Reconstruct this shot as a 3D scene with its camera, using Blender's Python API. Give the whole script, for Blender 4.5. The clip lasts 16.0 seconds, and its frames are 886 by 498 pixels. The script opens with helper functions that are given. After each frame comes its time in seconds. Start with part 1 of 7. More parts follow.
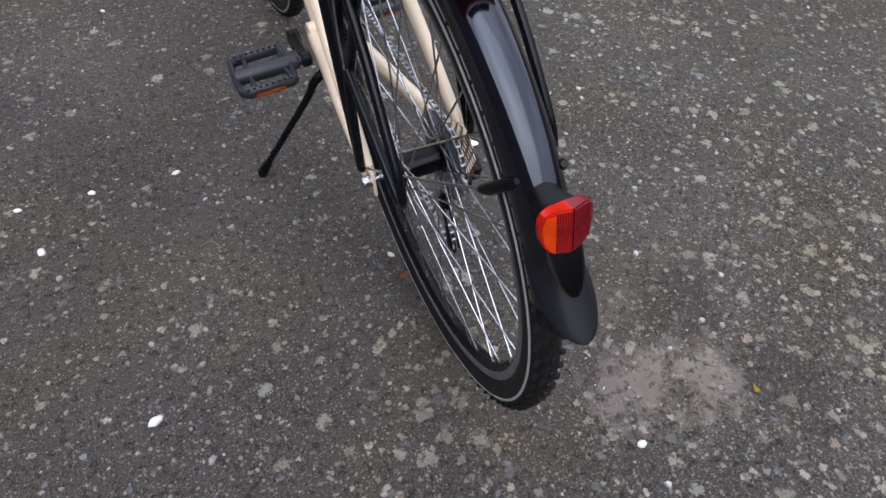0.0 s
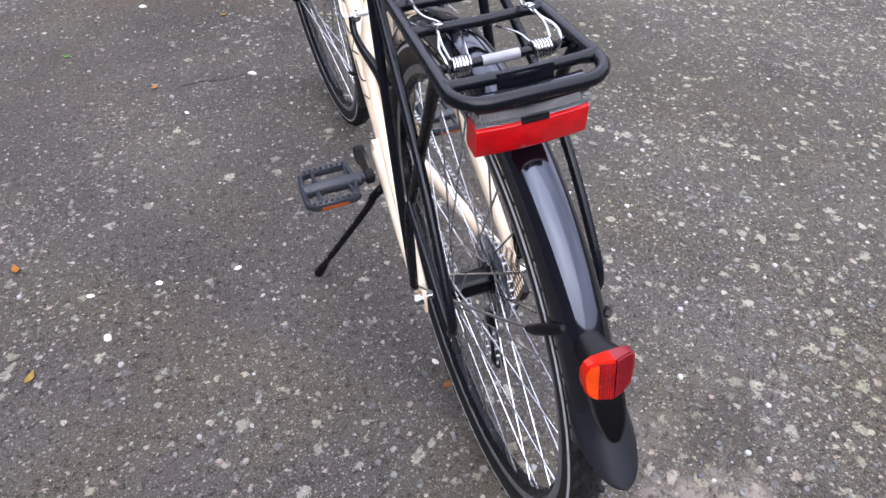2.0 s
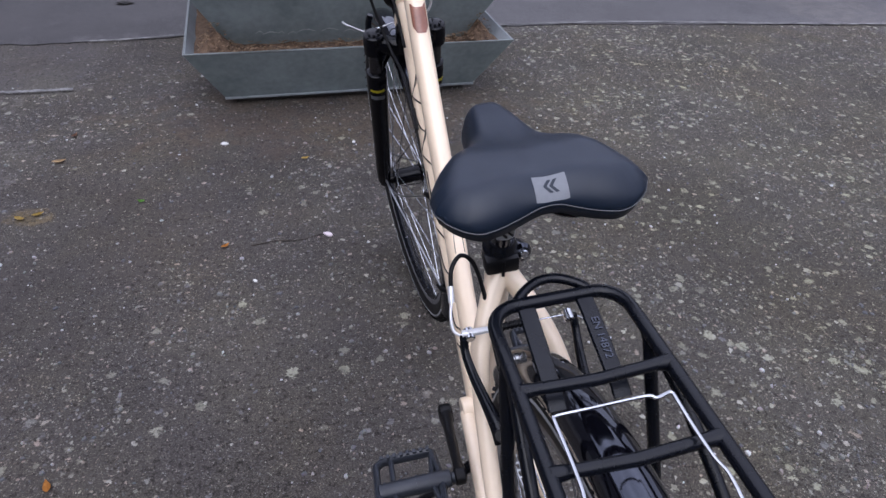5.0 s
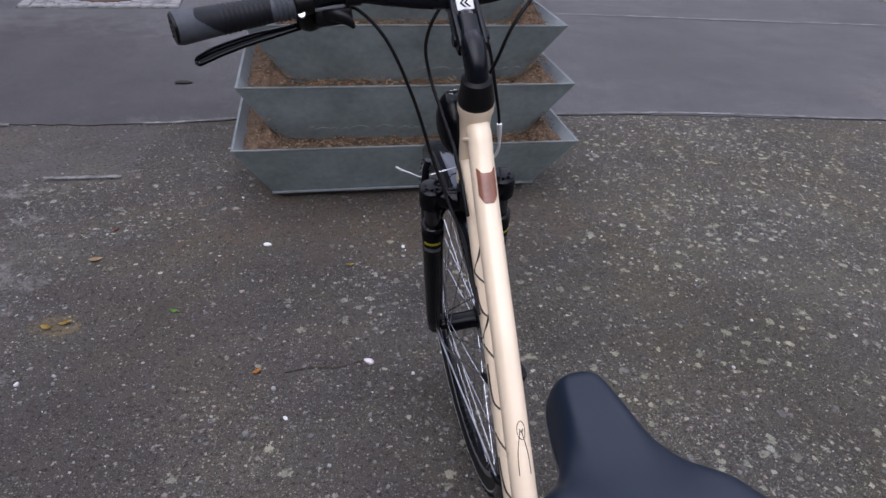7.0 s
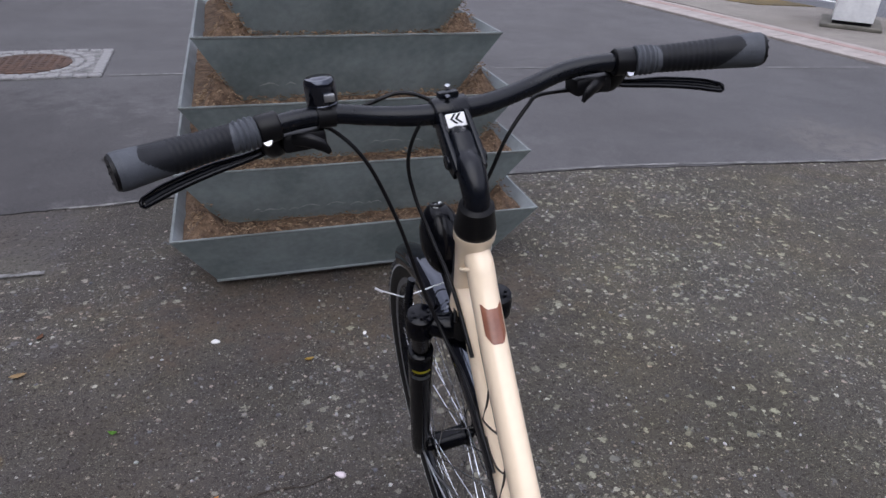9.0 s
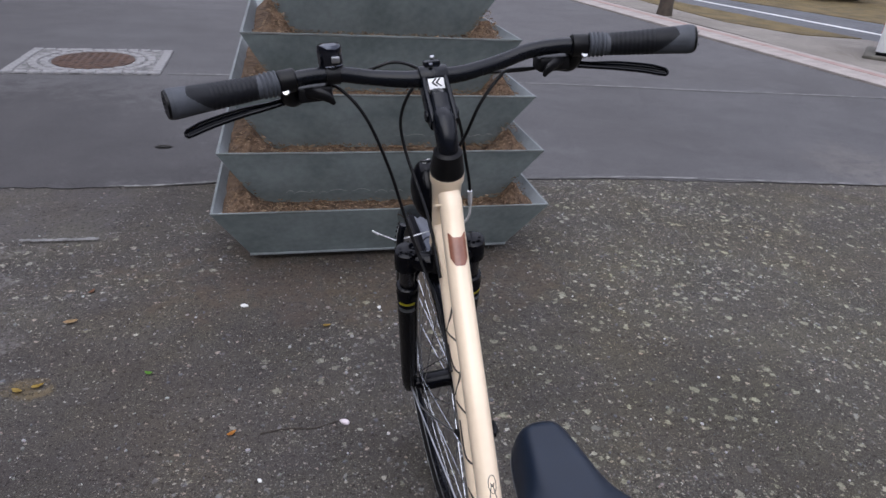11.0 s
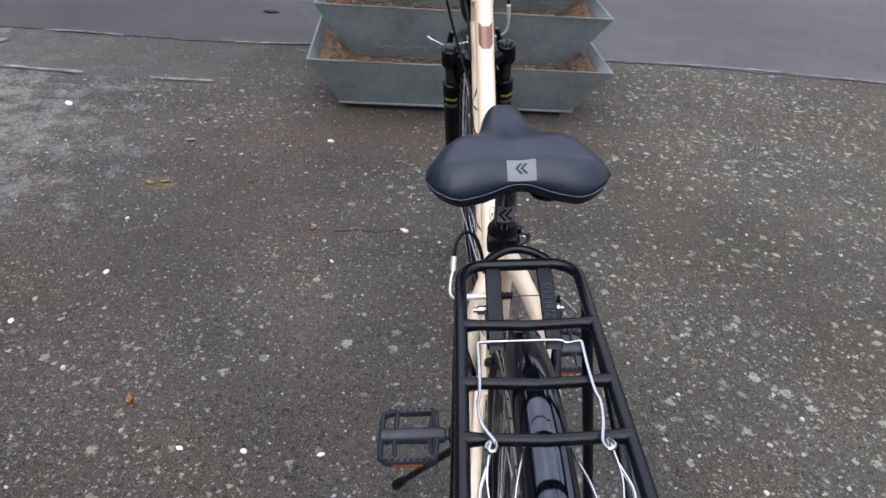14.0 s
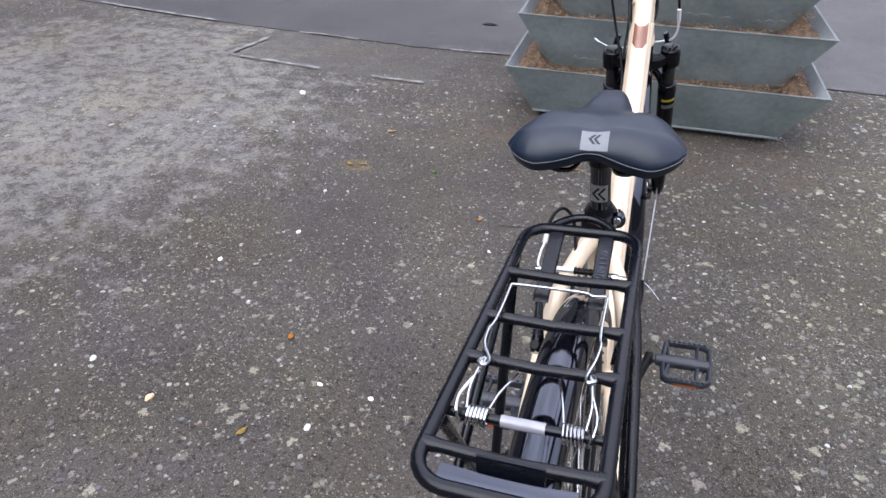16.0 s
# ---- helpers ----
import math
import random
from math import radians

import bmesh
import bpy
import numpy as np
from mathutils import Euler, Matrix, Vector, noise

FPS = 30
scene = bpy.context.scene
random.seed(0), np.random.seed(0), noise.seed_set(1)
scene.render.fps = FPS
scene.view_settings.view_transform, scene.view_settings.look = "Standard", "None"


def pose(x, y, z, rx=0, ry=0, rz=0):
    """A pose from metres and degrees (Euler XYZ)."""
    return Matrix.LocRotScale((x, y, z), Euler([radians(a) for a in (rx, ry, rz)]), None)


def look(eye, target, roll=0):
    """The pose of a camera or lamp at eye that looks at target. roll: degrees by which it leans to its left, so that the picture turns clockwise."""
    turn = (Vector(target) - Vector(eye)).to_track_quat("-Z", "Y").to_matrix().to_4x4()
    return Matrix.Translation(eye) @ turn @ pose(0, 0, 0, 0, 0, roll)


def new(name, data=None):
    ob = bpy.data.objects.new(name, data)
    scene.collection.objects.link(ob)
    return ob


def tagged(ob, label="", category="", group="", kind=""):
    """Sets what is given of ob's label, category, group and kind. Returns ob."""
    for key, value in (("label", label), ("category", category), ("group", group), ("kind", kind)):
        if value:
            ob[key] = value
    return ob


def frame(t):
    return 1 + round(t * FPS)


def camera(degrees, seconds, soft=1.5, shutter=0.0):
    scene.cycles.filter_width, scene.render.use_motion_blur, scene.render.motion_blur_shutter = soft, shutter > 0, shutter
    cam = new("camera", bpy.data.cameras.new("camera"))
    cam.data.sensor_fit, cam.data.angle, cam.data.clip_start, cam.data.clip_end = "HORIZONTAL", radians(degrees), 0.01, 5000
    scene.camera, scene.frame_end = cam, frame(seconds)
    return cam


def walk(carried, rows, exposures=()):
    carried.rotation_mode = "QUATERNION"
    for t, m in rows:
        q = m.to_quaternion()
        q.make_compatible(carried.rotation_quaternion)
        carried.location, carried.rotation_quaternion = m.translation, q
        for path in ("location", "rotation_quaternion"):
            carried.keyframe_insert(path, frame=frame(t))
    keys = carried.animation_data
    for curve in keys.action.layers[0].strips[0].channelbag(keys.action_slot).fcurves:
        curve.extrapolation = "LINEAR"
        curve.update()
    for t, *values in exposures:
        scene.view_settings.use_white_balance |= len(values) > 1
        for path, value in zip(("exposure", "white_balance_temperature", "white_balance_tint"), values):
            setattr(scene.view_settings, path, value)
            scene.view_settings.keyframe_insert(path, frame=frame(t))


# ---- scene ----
cam = camera(68.3, 16.0)
PATH = [
    (0, (-0.256, -0.607, 0.965), (0.315, 0.535, -0.574), 4.4),
    (0.5, (-0.263, -0.613, 0.947), (0.279, 0.453, -0.656), 4.1),
    (1, (-0.264, -0.615, 0.951), (0.273, 0.465, -0.645), 4.9),
    (1.5, (-0.256, -0.614, 0.991), (0.292, 0.611, -0.492), 4.1),
    (2, (-0.262, -0.596, 1.024), (0.244, 0.775, -0.342), 3.3),
    (2.5, (-0.255, -0.552, 1.048), (0.238, 0.877, -0.262), 4.4),
    (3, (-0.251, -0.482, 1.079), (0.201, 0.989, -0.198), 4.2),
    (3.5, (-0.259, -0.395, 1.111), (0.167, 1.086, -0.163), 2.2),
    (4, (-0.265, -0.324, 1.126), (0.181, 1.161, -0.137), 2.9),
    (4.2, (-0.267, -0.303, 1.133), (0.173, 1.19, -0.122), 2.7),
    (6.3, (-0.203, -0.054, 1.182), (0.013, 1.58, 0.049), 4.3),
    (6.5, (-0.214, -0.021, 1.193), (-0.011, 1.623, 0.072), 3.3),
    (7, (-0.226, 0.051, 1.208), (0.022, 1.711, 0.12), 3.4),
    (7.5, (-0.238, 0.104, 1.237), (0.107, 1.775, 0.195), 3.1),
    (8, (-0.253, 0.155, 1.241), (0.119, 1.832, 0.215), 3.2),
    (8.5, (-0.265, 0.217, 1.243), (0.159, 1.897, 0.244), 3.2),
    (8.7, (-0.273, 0.234, 1.246), (0.163, 1.919, 0.26), 2.9),
    (10.8, (-0.237, 0.042, 1.241), (0.095, 1.783, 0.314), 2.6),
    (11, (-0.229, 0.006, 1.236), (0.094, 1.75, 0.312), 4.2),
    (11.5, (-0.215, -0.067, 1.224), (0.046, 1.672, 0.271), 3.5),
    (11.6, (-0.222, -0.075, 1.23), (0.059, 1.647, 0.253), 3.8),
    (12, (-0.21, -0.088, 1.196), (0.023, 1.631, 0.203), 5.1),
    (12.5, (-0.215, -0.109, 1.172), (0.029, 1.59, 0.145), 6.9),
    (13, (-0.194, -0.174, 1.168), (0.066, 1.471, 0.06), 6.2),
    (13.5, (-0.179, -0.269, 1.18), (0.001, 1.352, 0.023), 6.6),
    (14, (-0.141, -0.375, 1.178), (-0.087, 1.25, 0.014), 4.8),
    (14.5, (-0.109, -0.45, 1.177), (-0.127, 1.213, 0.067), 3.4),
    (15, (-0.076, -0.463, 1.182), (-0.247, 1.184, 0.06), 2.7),
    (15.5, (-0.038, -0.458, 1.182), (-0.417, 1.158, 0.065), 1.3),
    (16, (0.023, -0.449, 1.163), (-0.541, 1.097, 0.027), 0.6),
]
walk(cam, [(t, look(eye, target, roll)) for t, eye, target, roll in PATH],
     [(0, 0.70, 6500, 10), (0.5, 1.07, 6470, 11), (1, 1.34, 6440, 11.5), (1.5, 1.48, 6410, 12), (2.5, 1.53, 6350, 13), (3, 1.37, 6270, 14), (3.5, 1.02, 6200, 15), (4, 0.71, 6100, 16), (6.5, 0.55, 6300, 14), (7, 0.54, 6330, 14),
      (8.5, 0.54, 6420, 12), (11, 0.54, 6450, 11), (12.5, 0.54, 6500, 10), (13, 0.51, 6520, 9), (13.5, 0.59, 6520, 9), (14.5, 1.22, 6500, 10), (16, 1.36, 6480, 10)])

# ---------------------------------------------------------------- light
world = bpy.data.worlds.new("overcast_sky")
scene.world = world
world.use_nodes = True
wn, wl = world.node_tree.nodes, world.node_tree.links
sky = wn.new("ShaderNodeTexSky")
sky.sky_type, sky.sun_disc = "NISHITA", False
sky.sun_elevation, sky.sun_rotation = radians(48), radians(200)
sky.air_density, sky.dust_density, sky.ozone_density = 1.2, 4.0, 1.0
haze = wn.new("ShaderNodeMix")
haze.data_type = "RGBA"
haze.inputs[0].default_value = 0.85
# cloud cover: brightest overhead, a third of that at the horizon
rise = wn.new("ShaderNodeTexGradient")
rise.texture_mapping.mapping_x, rise.texture_mapping.mapping_y, rise.texture_mapping.mapping_z = "Z", "NONE", "NONE"
cloud = wn.new("ShaderNodeMix")
cloud.data_type = "RGBA"
cloud.inputs[6].default_value, cloud.inputs[7].default_value = (2.3, 2.36, 2.85, 1), (9.6, 9.85, 11.8, 1)
wl.new(rise.outputs["Fac"], cloud.inputs[0])
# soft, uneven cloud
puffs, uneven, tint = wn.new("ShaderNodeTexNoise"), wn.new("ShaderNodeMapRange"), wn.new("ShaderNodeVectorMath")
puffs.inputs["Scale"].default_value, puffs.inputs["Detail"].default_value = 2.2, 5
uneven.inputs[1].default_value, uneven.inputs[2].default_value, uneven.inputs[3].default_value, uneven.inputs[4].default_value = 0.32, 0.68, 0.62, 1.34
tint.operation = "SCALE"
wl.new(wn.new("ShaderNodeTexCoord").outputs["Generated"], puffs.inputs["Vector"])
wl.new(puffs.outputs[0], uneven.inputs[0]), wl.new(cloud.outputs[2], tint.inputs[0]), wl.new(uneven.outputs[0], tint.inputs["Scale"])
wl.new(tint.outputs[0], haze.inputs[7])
wl.new(sky.outputs[0], haze.inputs[6])
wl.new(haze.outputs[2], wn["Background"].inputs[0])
wn["Background"].inputs[1].default_value = 0.15

sun = new("sun", bpy.data.lights.new("sun", "SUN"))
sun.data.energy, sun.data.angle, sun.data.color = 0.9, radians(70), (0.90, 0.95, 1.0)
sun.matrix_world = look((-1.5, -3.0, 4.0), (0, 0, 0))


# ---------------------------------------------------------------- materials
def material(name, color, rough=0.5, metal=0.0, vary=0.0, scale=40.0, bump=0.0, bump_scale=200.0, coat=0.0, second=None, spec=0.5, depth=0.002):
    """A principled surface whose colour wanders between two tones at two scales, with a fine relief."""
    m = bpy.data.materials.new(name)
    m.use_nodes = True
    n, l = m.node_tree.nodes, m.node_tree.links
    p = n["Principled BSDF"]
    p.inputs["Roughness"].default_value, p.inputs["Metallic"].default_value = rough, metal
    p.inputs["Coat Weight"].default_value, p.inputs["Coat Roughness"].default_value = coat, 0.06
    p.inputs["Specular IOR Level"].default_value = spec
    p.inputs["Base Color"].default_value = (*color, 1)
    co = n.new("ShaderNodeTexCoord")
    if vary or second:
        big, fine, mix, ramp = n.new("ShaderNodeTexNoise"), n.new("ShaderNodeTexNoise"), n.new("ShaderNodeMix"), n.new("ShaderNodeMath")
        big.inputs["Scale"].default_value, fine.inputs["Scale"].default_value = scale, scale * 9
        big.inputs["Detail"].default_value = 6
        ramp.operation = "MULTIPLY_ADD"
        ramp.inputs[1].default_value = 0.4
        mix.data_type = "RGBA"
        other = second or tuple(c * (1 - vary) for c in color)
        mix.inputs[6].default_value, mix.inputs[7].default_value = (*color, 1), (*other, 1)
        l.new(co.outputs["Object"], big.inputs["Vector"]), l.new(co.outputs["Object"], fine.inputs["Vector"])
        l.new(fine.outputs[0], ramp.inputs[0]), l.new(big.outputs[0], ramp.inputs[2])
        sharp = n.new("ShaderNodeMapRange")
        sharp.inputs[1].default_value, sharp.inputs[2].default_value = 0.5, 0.9
        l.new(ramp.outputs[0], sharp.inputs[0]), l.new(sharp.outputs[0], mix.inputs[0])
        l.new(mix.outputs[2], p.inputs["Base Color"])
        rr = n.new("ShaderNodeMapRange")
        rr.inputs[3].default_value, rr.inputs[4].default_value = max(rough - 0.06, 0.02), min(rough + 0.1, 1)
        l.new(big.outputs[0], rr.inputs[0]), l.new(rr.outputs[0], p.inputs["Roughness"])
    if bump:
        grain, bp = n.new("ShaderNodeTexNoise"), n.new("ShaderNodeBump")
        grain.inputs["Scale"].default_value, grain.inputs["Detail"].default_value = bump_scale, 4
        bp.inputs["Strength"].default_value, bp.inputs["Distance"].default_value = bump, depth
        l.new(co.outputs["Object"], grain.inputs["Vector"]), l.new(grain.outputs[0], bp.inputs["Height"]), l.new(bp.outputs[0], p.inputs["Normal"])
    return m


CREAM = material("cream_paint", (0.88, 0.72, 0.53), 0.28, vary=0.06, scale=12, coat=0.5)
BLACK_GLOSS = material("black_gloss_plastic", (0.003, 0.003, 0.005), 0.035, vary=0.2, scale=18, coat=0.25, spec=0.75)
BLACK_GLOSS.node_tree.nodes["Principled BSDF"].inputs["Coat IOR"].default_value = 1.5
BLACK_GLOSS.node_tree.nodes["Principled BSDF"].inputs["Specular Tint"].default_value = (0.72, 0.80, 1.0, 1)
BLACK_PAINT = material("black_satin_paint", (0.003, 0.004, 0.007), 0.24, vary=0.3, scale=60, bump=0.05, bump_scale=900, spec=0.28)
FORK_BLACK = material("black_fork_paint", (0.0015, 0.0018, 0.0035), 0.16, vary=0.3, scale=60, bump=0.04, bump_scale=900, spec=0.2)
BLACK_PLASTIC = material("black_plastic", (0.004, 0.004, 0.005), 0.36, vary=0.3, scale=80, bump=0.12, bump_scale=700, spec=0.22)
FLAP = material("black_soft_rubber", (0.008, 0.009, 0.013), 0.36, vary=0.2, scale=50, bump=0.1, bump_scale=500, spec=0.4)
RUBBER = material("tyre_rubber", (0.006, 0.006, 0.007), 0.55, vary=0.3, scale=40, second=(0.012, 0.0115, 0.011), bump=0.15, bump_scale=400, spec=0.28)
PEDAL_PLASTIC = material("grey_black_plastic", (0.020, 0.024, 0.033), 0.42, vary=0.3, scale=60, bump=0.12, bump_scale=500)
GRIP = material("grip_rubber", (0.006, 0.007, 0.010), 0.5, vary=0.3, scale=50, bump=0.25, bump_scale=600, spec=0.25)
GRIP_GREY = material("grey_grip_rubber", (0.052, 0.058, 0.070), 0.6, vary=0.25, scale=50, bump=0.2, bump_scale=600)
SADDLE = material("saddle_vinyl", (0.004, 0.010, 0.022), 0.36, vary=0.12, scale=30, bump=0.22, bump_scale=1400, depth=0.0006, spec=0.4)
PIPE = material("polished_pipe", (0.80, 0.80, 0.81), 0.3, 0.5, vary=0.1, scale=60)
STEEL = material("bright_steel", (0.56, 0.57, 0.59), 0.2, 1.0, vary=0.15, scale=60)
ALLOY = material("brushed_alloy", (0.45, 0.46, 0.48), 0.38, 1.0, vary=0.2, scale=70)
TRACK = material("brake_track_alloy", (0.22, 0.22, 0.23), 0.5, 0.5, vary=0.3, scale=60)
DARK_STEEL = material("dark_cassette_steel", (0.36, 0.285, 0.215), 0.3, 1.0, vary=0.3, scale=90)
REFLECT = material("reflective_grey", (0.42, 0.43, 0.44), 0.5, vary=0.1, scale=60)
LOGO_GREY = material("silver_print", (0.16, 0.17, 0.185), 0.5, vary=0.1, scale=200)
PIPING = material("dark_grey_piping", (0.075, 0.078, 0.085), 0.5, vary=0.1, scale=200)
WHITE = material("white_print", (0.75, 0.75, 0.75), 0.5, vary=0.1, scale=100)
DARK_LINEWORK = material("dark_linework", (0.030, 0.024, 0.020), 0.5, vary=0.1, scale=100)
YELLOW = material("yellow_print", (0.55, 0.48, 0.02), 0.5, vary=0.1, scale=100)
WOOD_DECAL = material("brown_wood_decal", (0.27, 0.105, 0.062), 0.3, vary=0.3, scale=25, coat=0.4)
AMBER = material("amber_reflector", (0.34, 0.070, 0.010), 0.2, vary=0.2, scale=200, coat=0.5)
SMOKE = material("smoky_plastic", (0.10, 0.115, 0.14), 0.15, vary=0.2, scale=60, coat=0.4)
SOIL = material("dry_soil", (0.175, 0.112, 0.068), 0.95, scale=35, second=(0.05, 0.028, 0.016), bump=1.0, bump_scale=90, depth=0.02)


def red_lens(name, color, rough):
    return material(name, color, rough, vary=0.3, scale=60, coat=0.05, spec=0.35)


RED = red_lens("red_reflector_plastic", (0.62, 0.005, 0.008), 0.22)
# one lens in lit and turned-away tones, plus its orange retroreflection
RED_LIT = red_lens("lit_red_reflector_plastic", (0.60, 0.014, 0.004), 0.22)
RED_DARK = red_lens("dark_red_reflector_plastic", (0.20, 0.006, 0.012), 0.25)
RETRO_ORANGE = red_lens("retro_orange_plastic", (0.80, 0.060, 0.003), 0.25)
GLASS = material("clear_lamp_plastic", (0.93, 0.94, 0.96), 0.08, vary=0.05, scale=200)
GLASS.node_tree.nodes["Principled BSDF"].inputs["Transmission Weight"].default_value = 0.9
CLEAR = material("clear_lens_plastic", (0.17, 0.17, 0.18), 0.1, vary=0.2, scale=200)


# ---------------------------------------------------------------- mesh helpers
def part(name, bm, mat, parent=None, label="", smooth=40):
    """Links a bmesh as one mesh object under a thing or part."""
    bmesh.ops.recalc_face_normals(bm, faces=bm.faces)
    me = bpy.data.meshes.new(name)
    bm.to_mesh(me)
    bm.free()
    for m in mat if isinstance(mat, (list, tuple)) else [mat]:
        me.materials.append(m)
    if smooth:
        me.polygons.foreach_set("use_smooth", [True] * len(me.polygons))
        me.set_sharp_from_angle(angle=radians(smooth))
    ob = new(name, me)
    ob.parent = parent
    return tagged(ob, label)


def group_part(name, parent, label=""):
    ob = new(name)
    ob.empty_display_size = 0.05
    ob.parent = parent
    return tagged(ob, label)


def spline(pts, step=6):
    """A smooth line through the points."""
    p = [Vector(q) for q in pts]
    p = [2 * p[0] - p[1]] + p + [2 * p[-1] - p[-2]]
    out = []
    for i in range(1, len(p) - 2):
        a, b, c, d = p[i - 1 : i + 3]
        for k in range(step):
            t = k / step
            out.append(0.5 * (2 * b + (c - a) * t + (2 * a - 5 * b + 4 * c - d) * t * t + (3 * b - a - 3 * c + d) * t**3))
    return out + [p[-2]]


def tube(bm, pts, r, seg=10, m=None, closed=False, wide=1.0, side=None, cap=True, power=2.0, half=0.0):
    """A pipe along pts; r is one radius or one for each point; wide stretches it along the side direction, and half sets that half width outright."""
    pts = [Vector(p) for p in pts]
    n = len(pts)
    rs = list(r) if isinstance(r, (list, tuple)) else [r] * n
    if len(rs) != n:
        rs = [float(np.interp(i / (n - 1), np.linspace(0, 1, len(rs)), rs)) for i in range(n)]
    rings, u = [], None
    for i in range(n):
        d = (pts[(i + 1) % n if closed else min(i + 1, n - 1)] - pts[i - 1 if closed else max(i - 1, 0)]).normalized()
        if u is None:
            u = Vector(side) if side else Vector((1, 0, 0)) if abs(d.x) < 0.8 else Vector((0, 0, 1))
        u = (u - d * u.dot(d)).normalized()
        v = d.cross(u)
        ring = []
        for k in range(seg):
            a = 2 * math.pi * k / seg
            c, s = math.cos(a), math.sin(a)
            if power != 2.0:
                c, s = (math.copysign(abs(w) ** (2 / power), w) for w in (c, s))
            q = pts[i] + u * c * (half or rs[i] * wide) + v * s * rs[i]
            ring.append(bm.verts.new(m @ q if m else q))
        rings.append(ring)
    for i in range(n if closed else n - 1):
        a, b = rings[i], rings[(i + 1) % n]
        for k in range(seg):
            bm.faces.new((a[k], a[(k + 1) % seg], b[(k + 1) % seg], b[k]))
    if cap and not closed:
        bm.faces.new(rings[0][::-1]), bm.faces.new(rings[-1])
    return bm


def lathe(bm, profile, axis_at, seg=96, a0=0.0, a1=2 * math.pi, m=None, close_profile=True):
    """Turns a profile of (radius, x) round an axis along x that passes through axis_at (y, z)."""
    full = abs(a1 - a0 - 2 * math.pi) < 1e-6
    count = seg if full else seg + 1
    rings = []
    for k in range(count):
        a = a0 + (a1 - a0) * k / seg
        ring = []
        for r, x in profile:
            q = Vector((x, axis_at[0] + r * math.cos(a), axis_at[1] + r * math.sin(a)))
            ring.append(bm.verts.new(m @ q if m else q))
        rings.append(ring)
    np_ = len(profile)
    for k in range(seg):
        a, b = rings[k], rings[(k + 1) % count]
        for i in range(np_ if close_profile else np_ - 1):
            j = (i + 1) % np_
            bm.faces.new((a[i], a[j], b[j], b[i]))
    if not full and close_profile:
        bm.faces.new(rings[0][::-1]), bm.faces.new(rings[-1])
    return bm


def box(bm, c, s, m=None, bevel=0.0, rot=None):
    """A box with chamfered edges, centred at c with sides s."""
    made = bmesh.ops.create_cube(bm, size=1)
    vs = made["verts"]
    t = Matrix.Translation(c) @ (rot.to_4x4() if rot else Matrix.Identity(4)) @ Matrix.Diagonal((*s, 1))
    bmesh.ops.transform(bm, matrix=(m @ t) if m else t, verts=vs)
    if bevel:
        es = list({e for v in vs for e in v.link_edges})
        bmesh.ops.bevel(bm, geom=es, offset=bevel, segments=2, affect="EDGES", profile=0.5)
    return bm


def disc(bm, c, d, r, h, seg=20, m=None, chamfer=0.0):
    """A short round block with its axis along d."""
    d = Vector(d).normalized()
    c = Vector(c)
    k = chamfer
    pts = [c - d * h / 2, c - d * (h / 2 - k), c + d * (h / 2 - k), c + d * h / 2] if k else [c - d * h / 2, c + d * h / 2]
    return tube(bm, pts, [r - k, r, r, r - k] if k else r, seg, m)


def B():
    return bmesh.new()


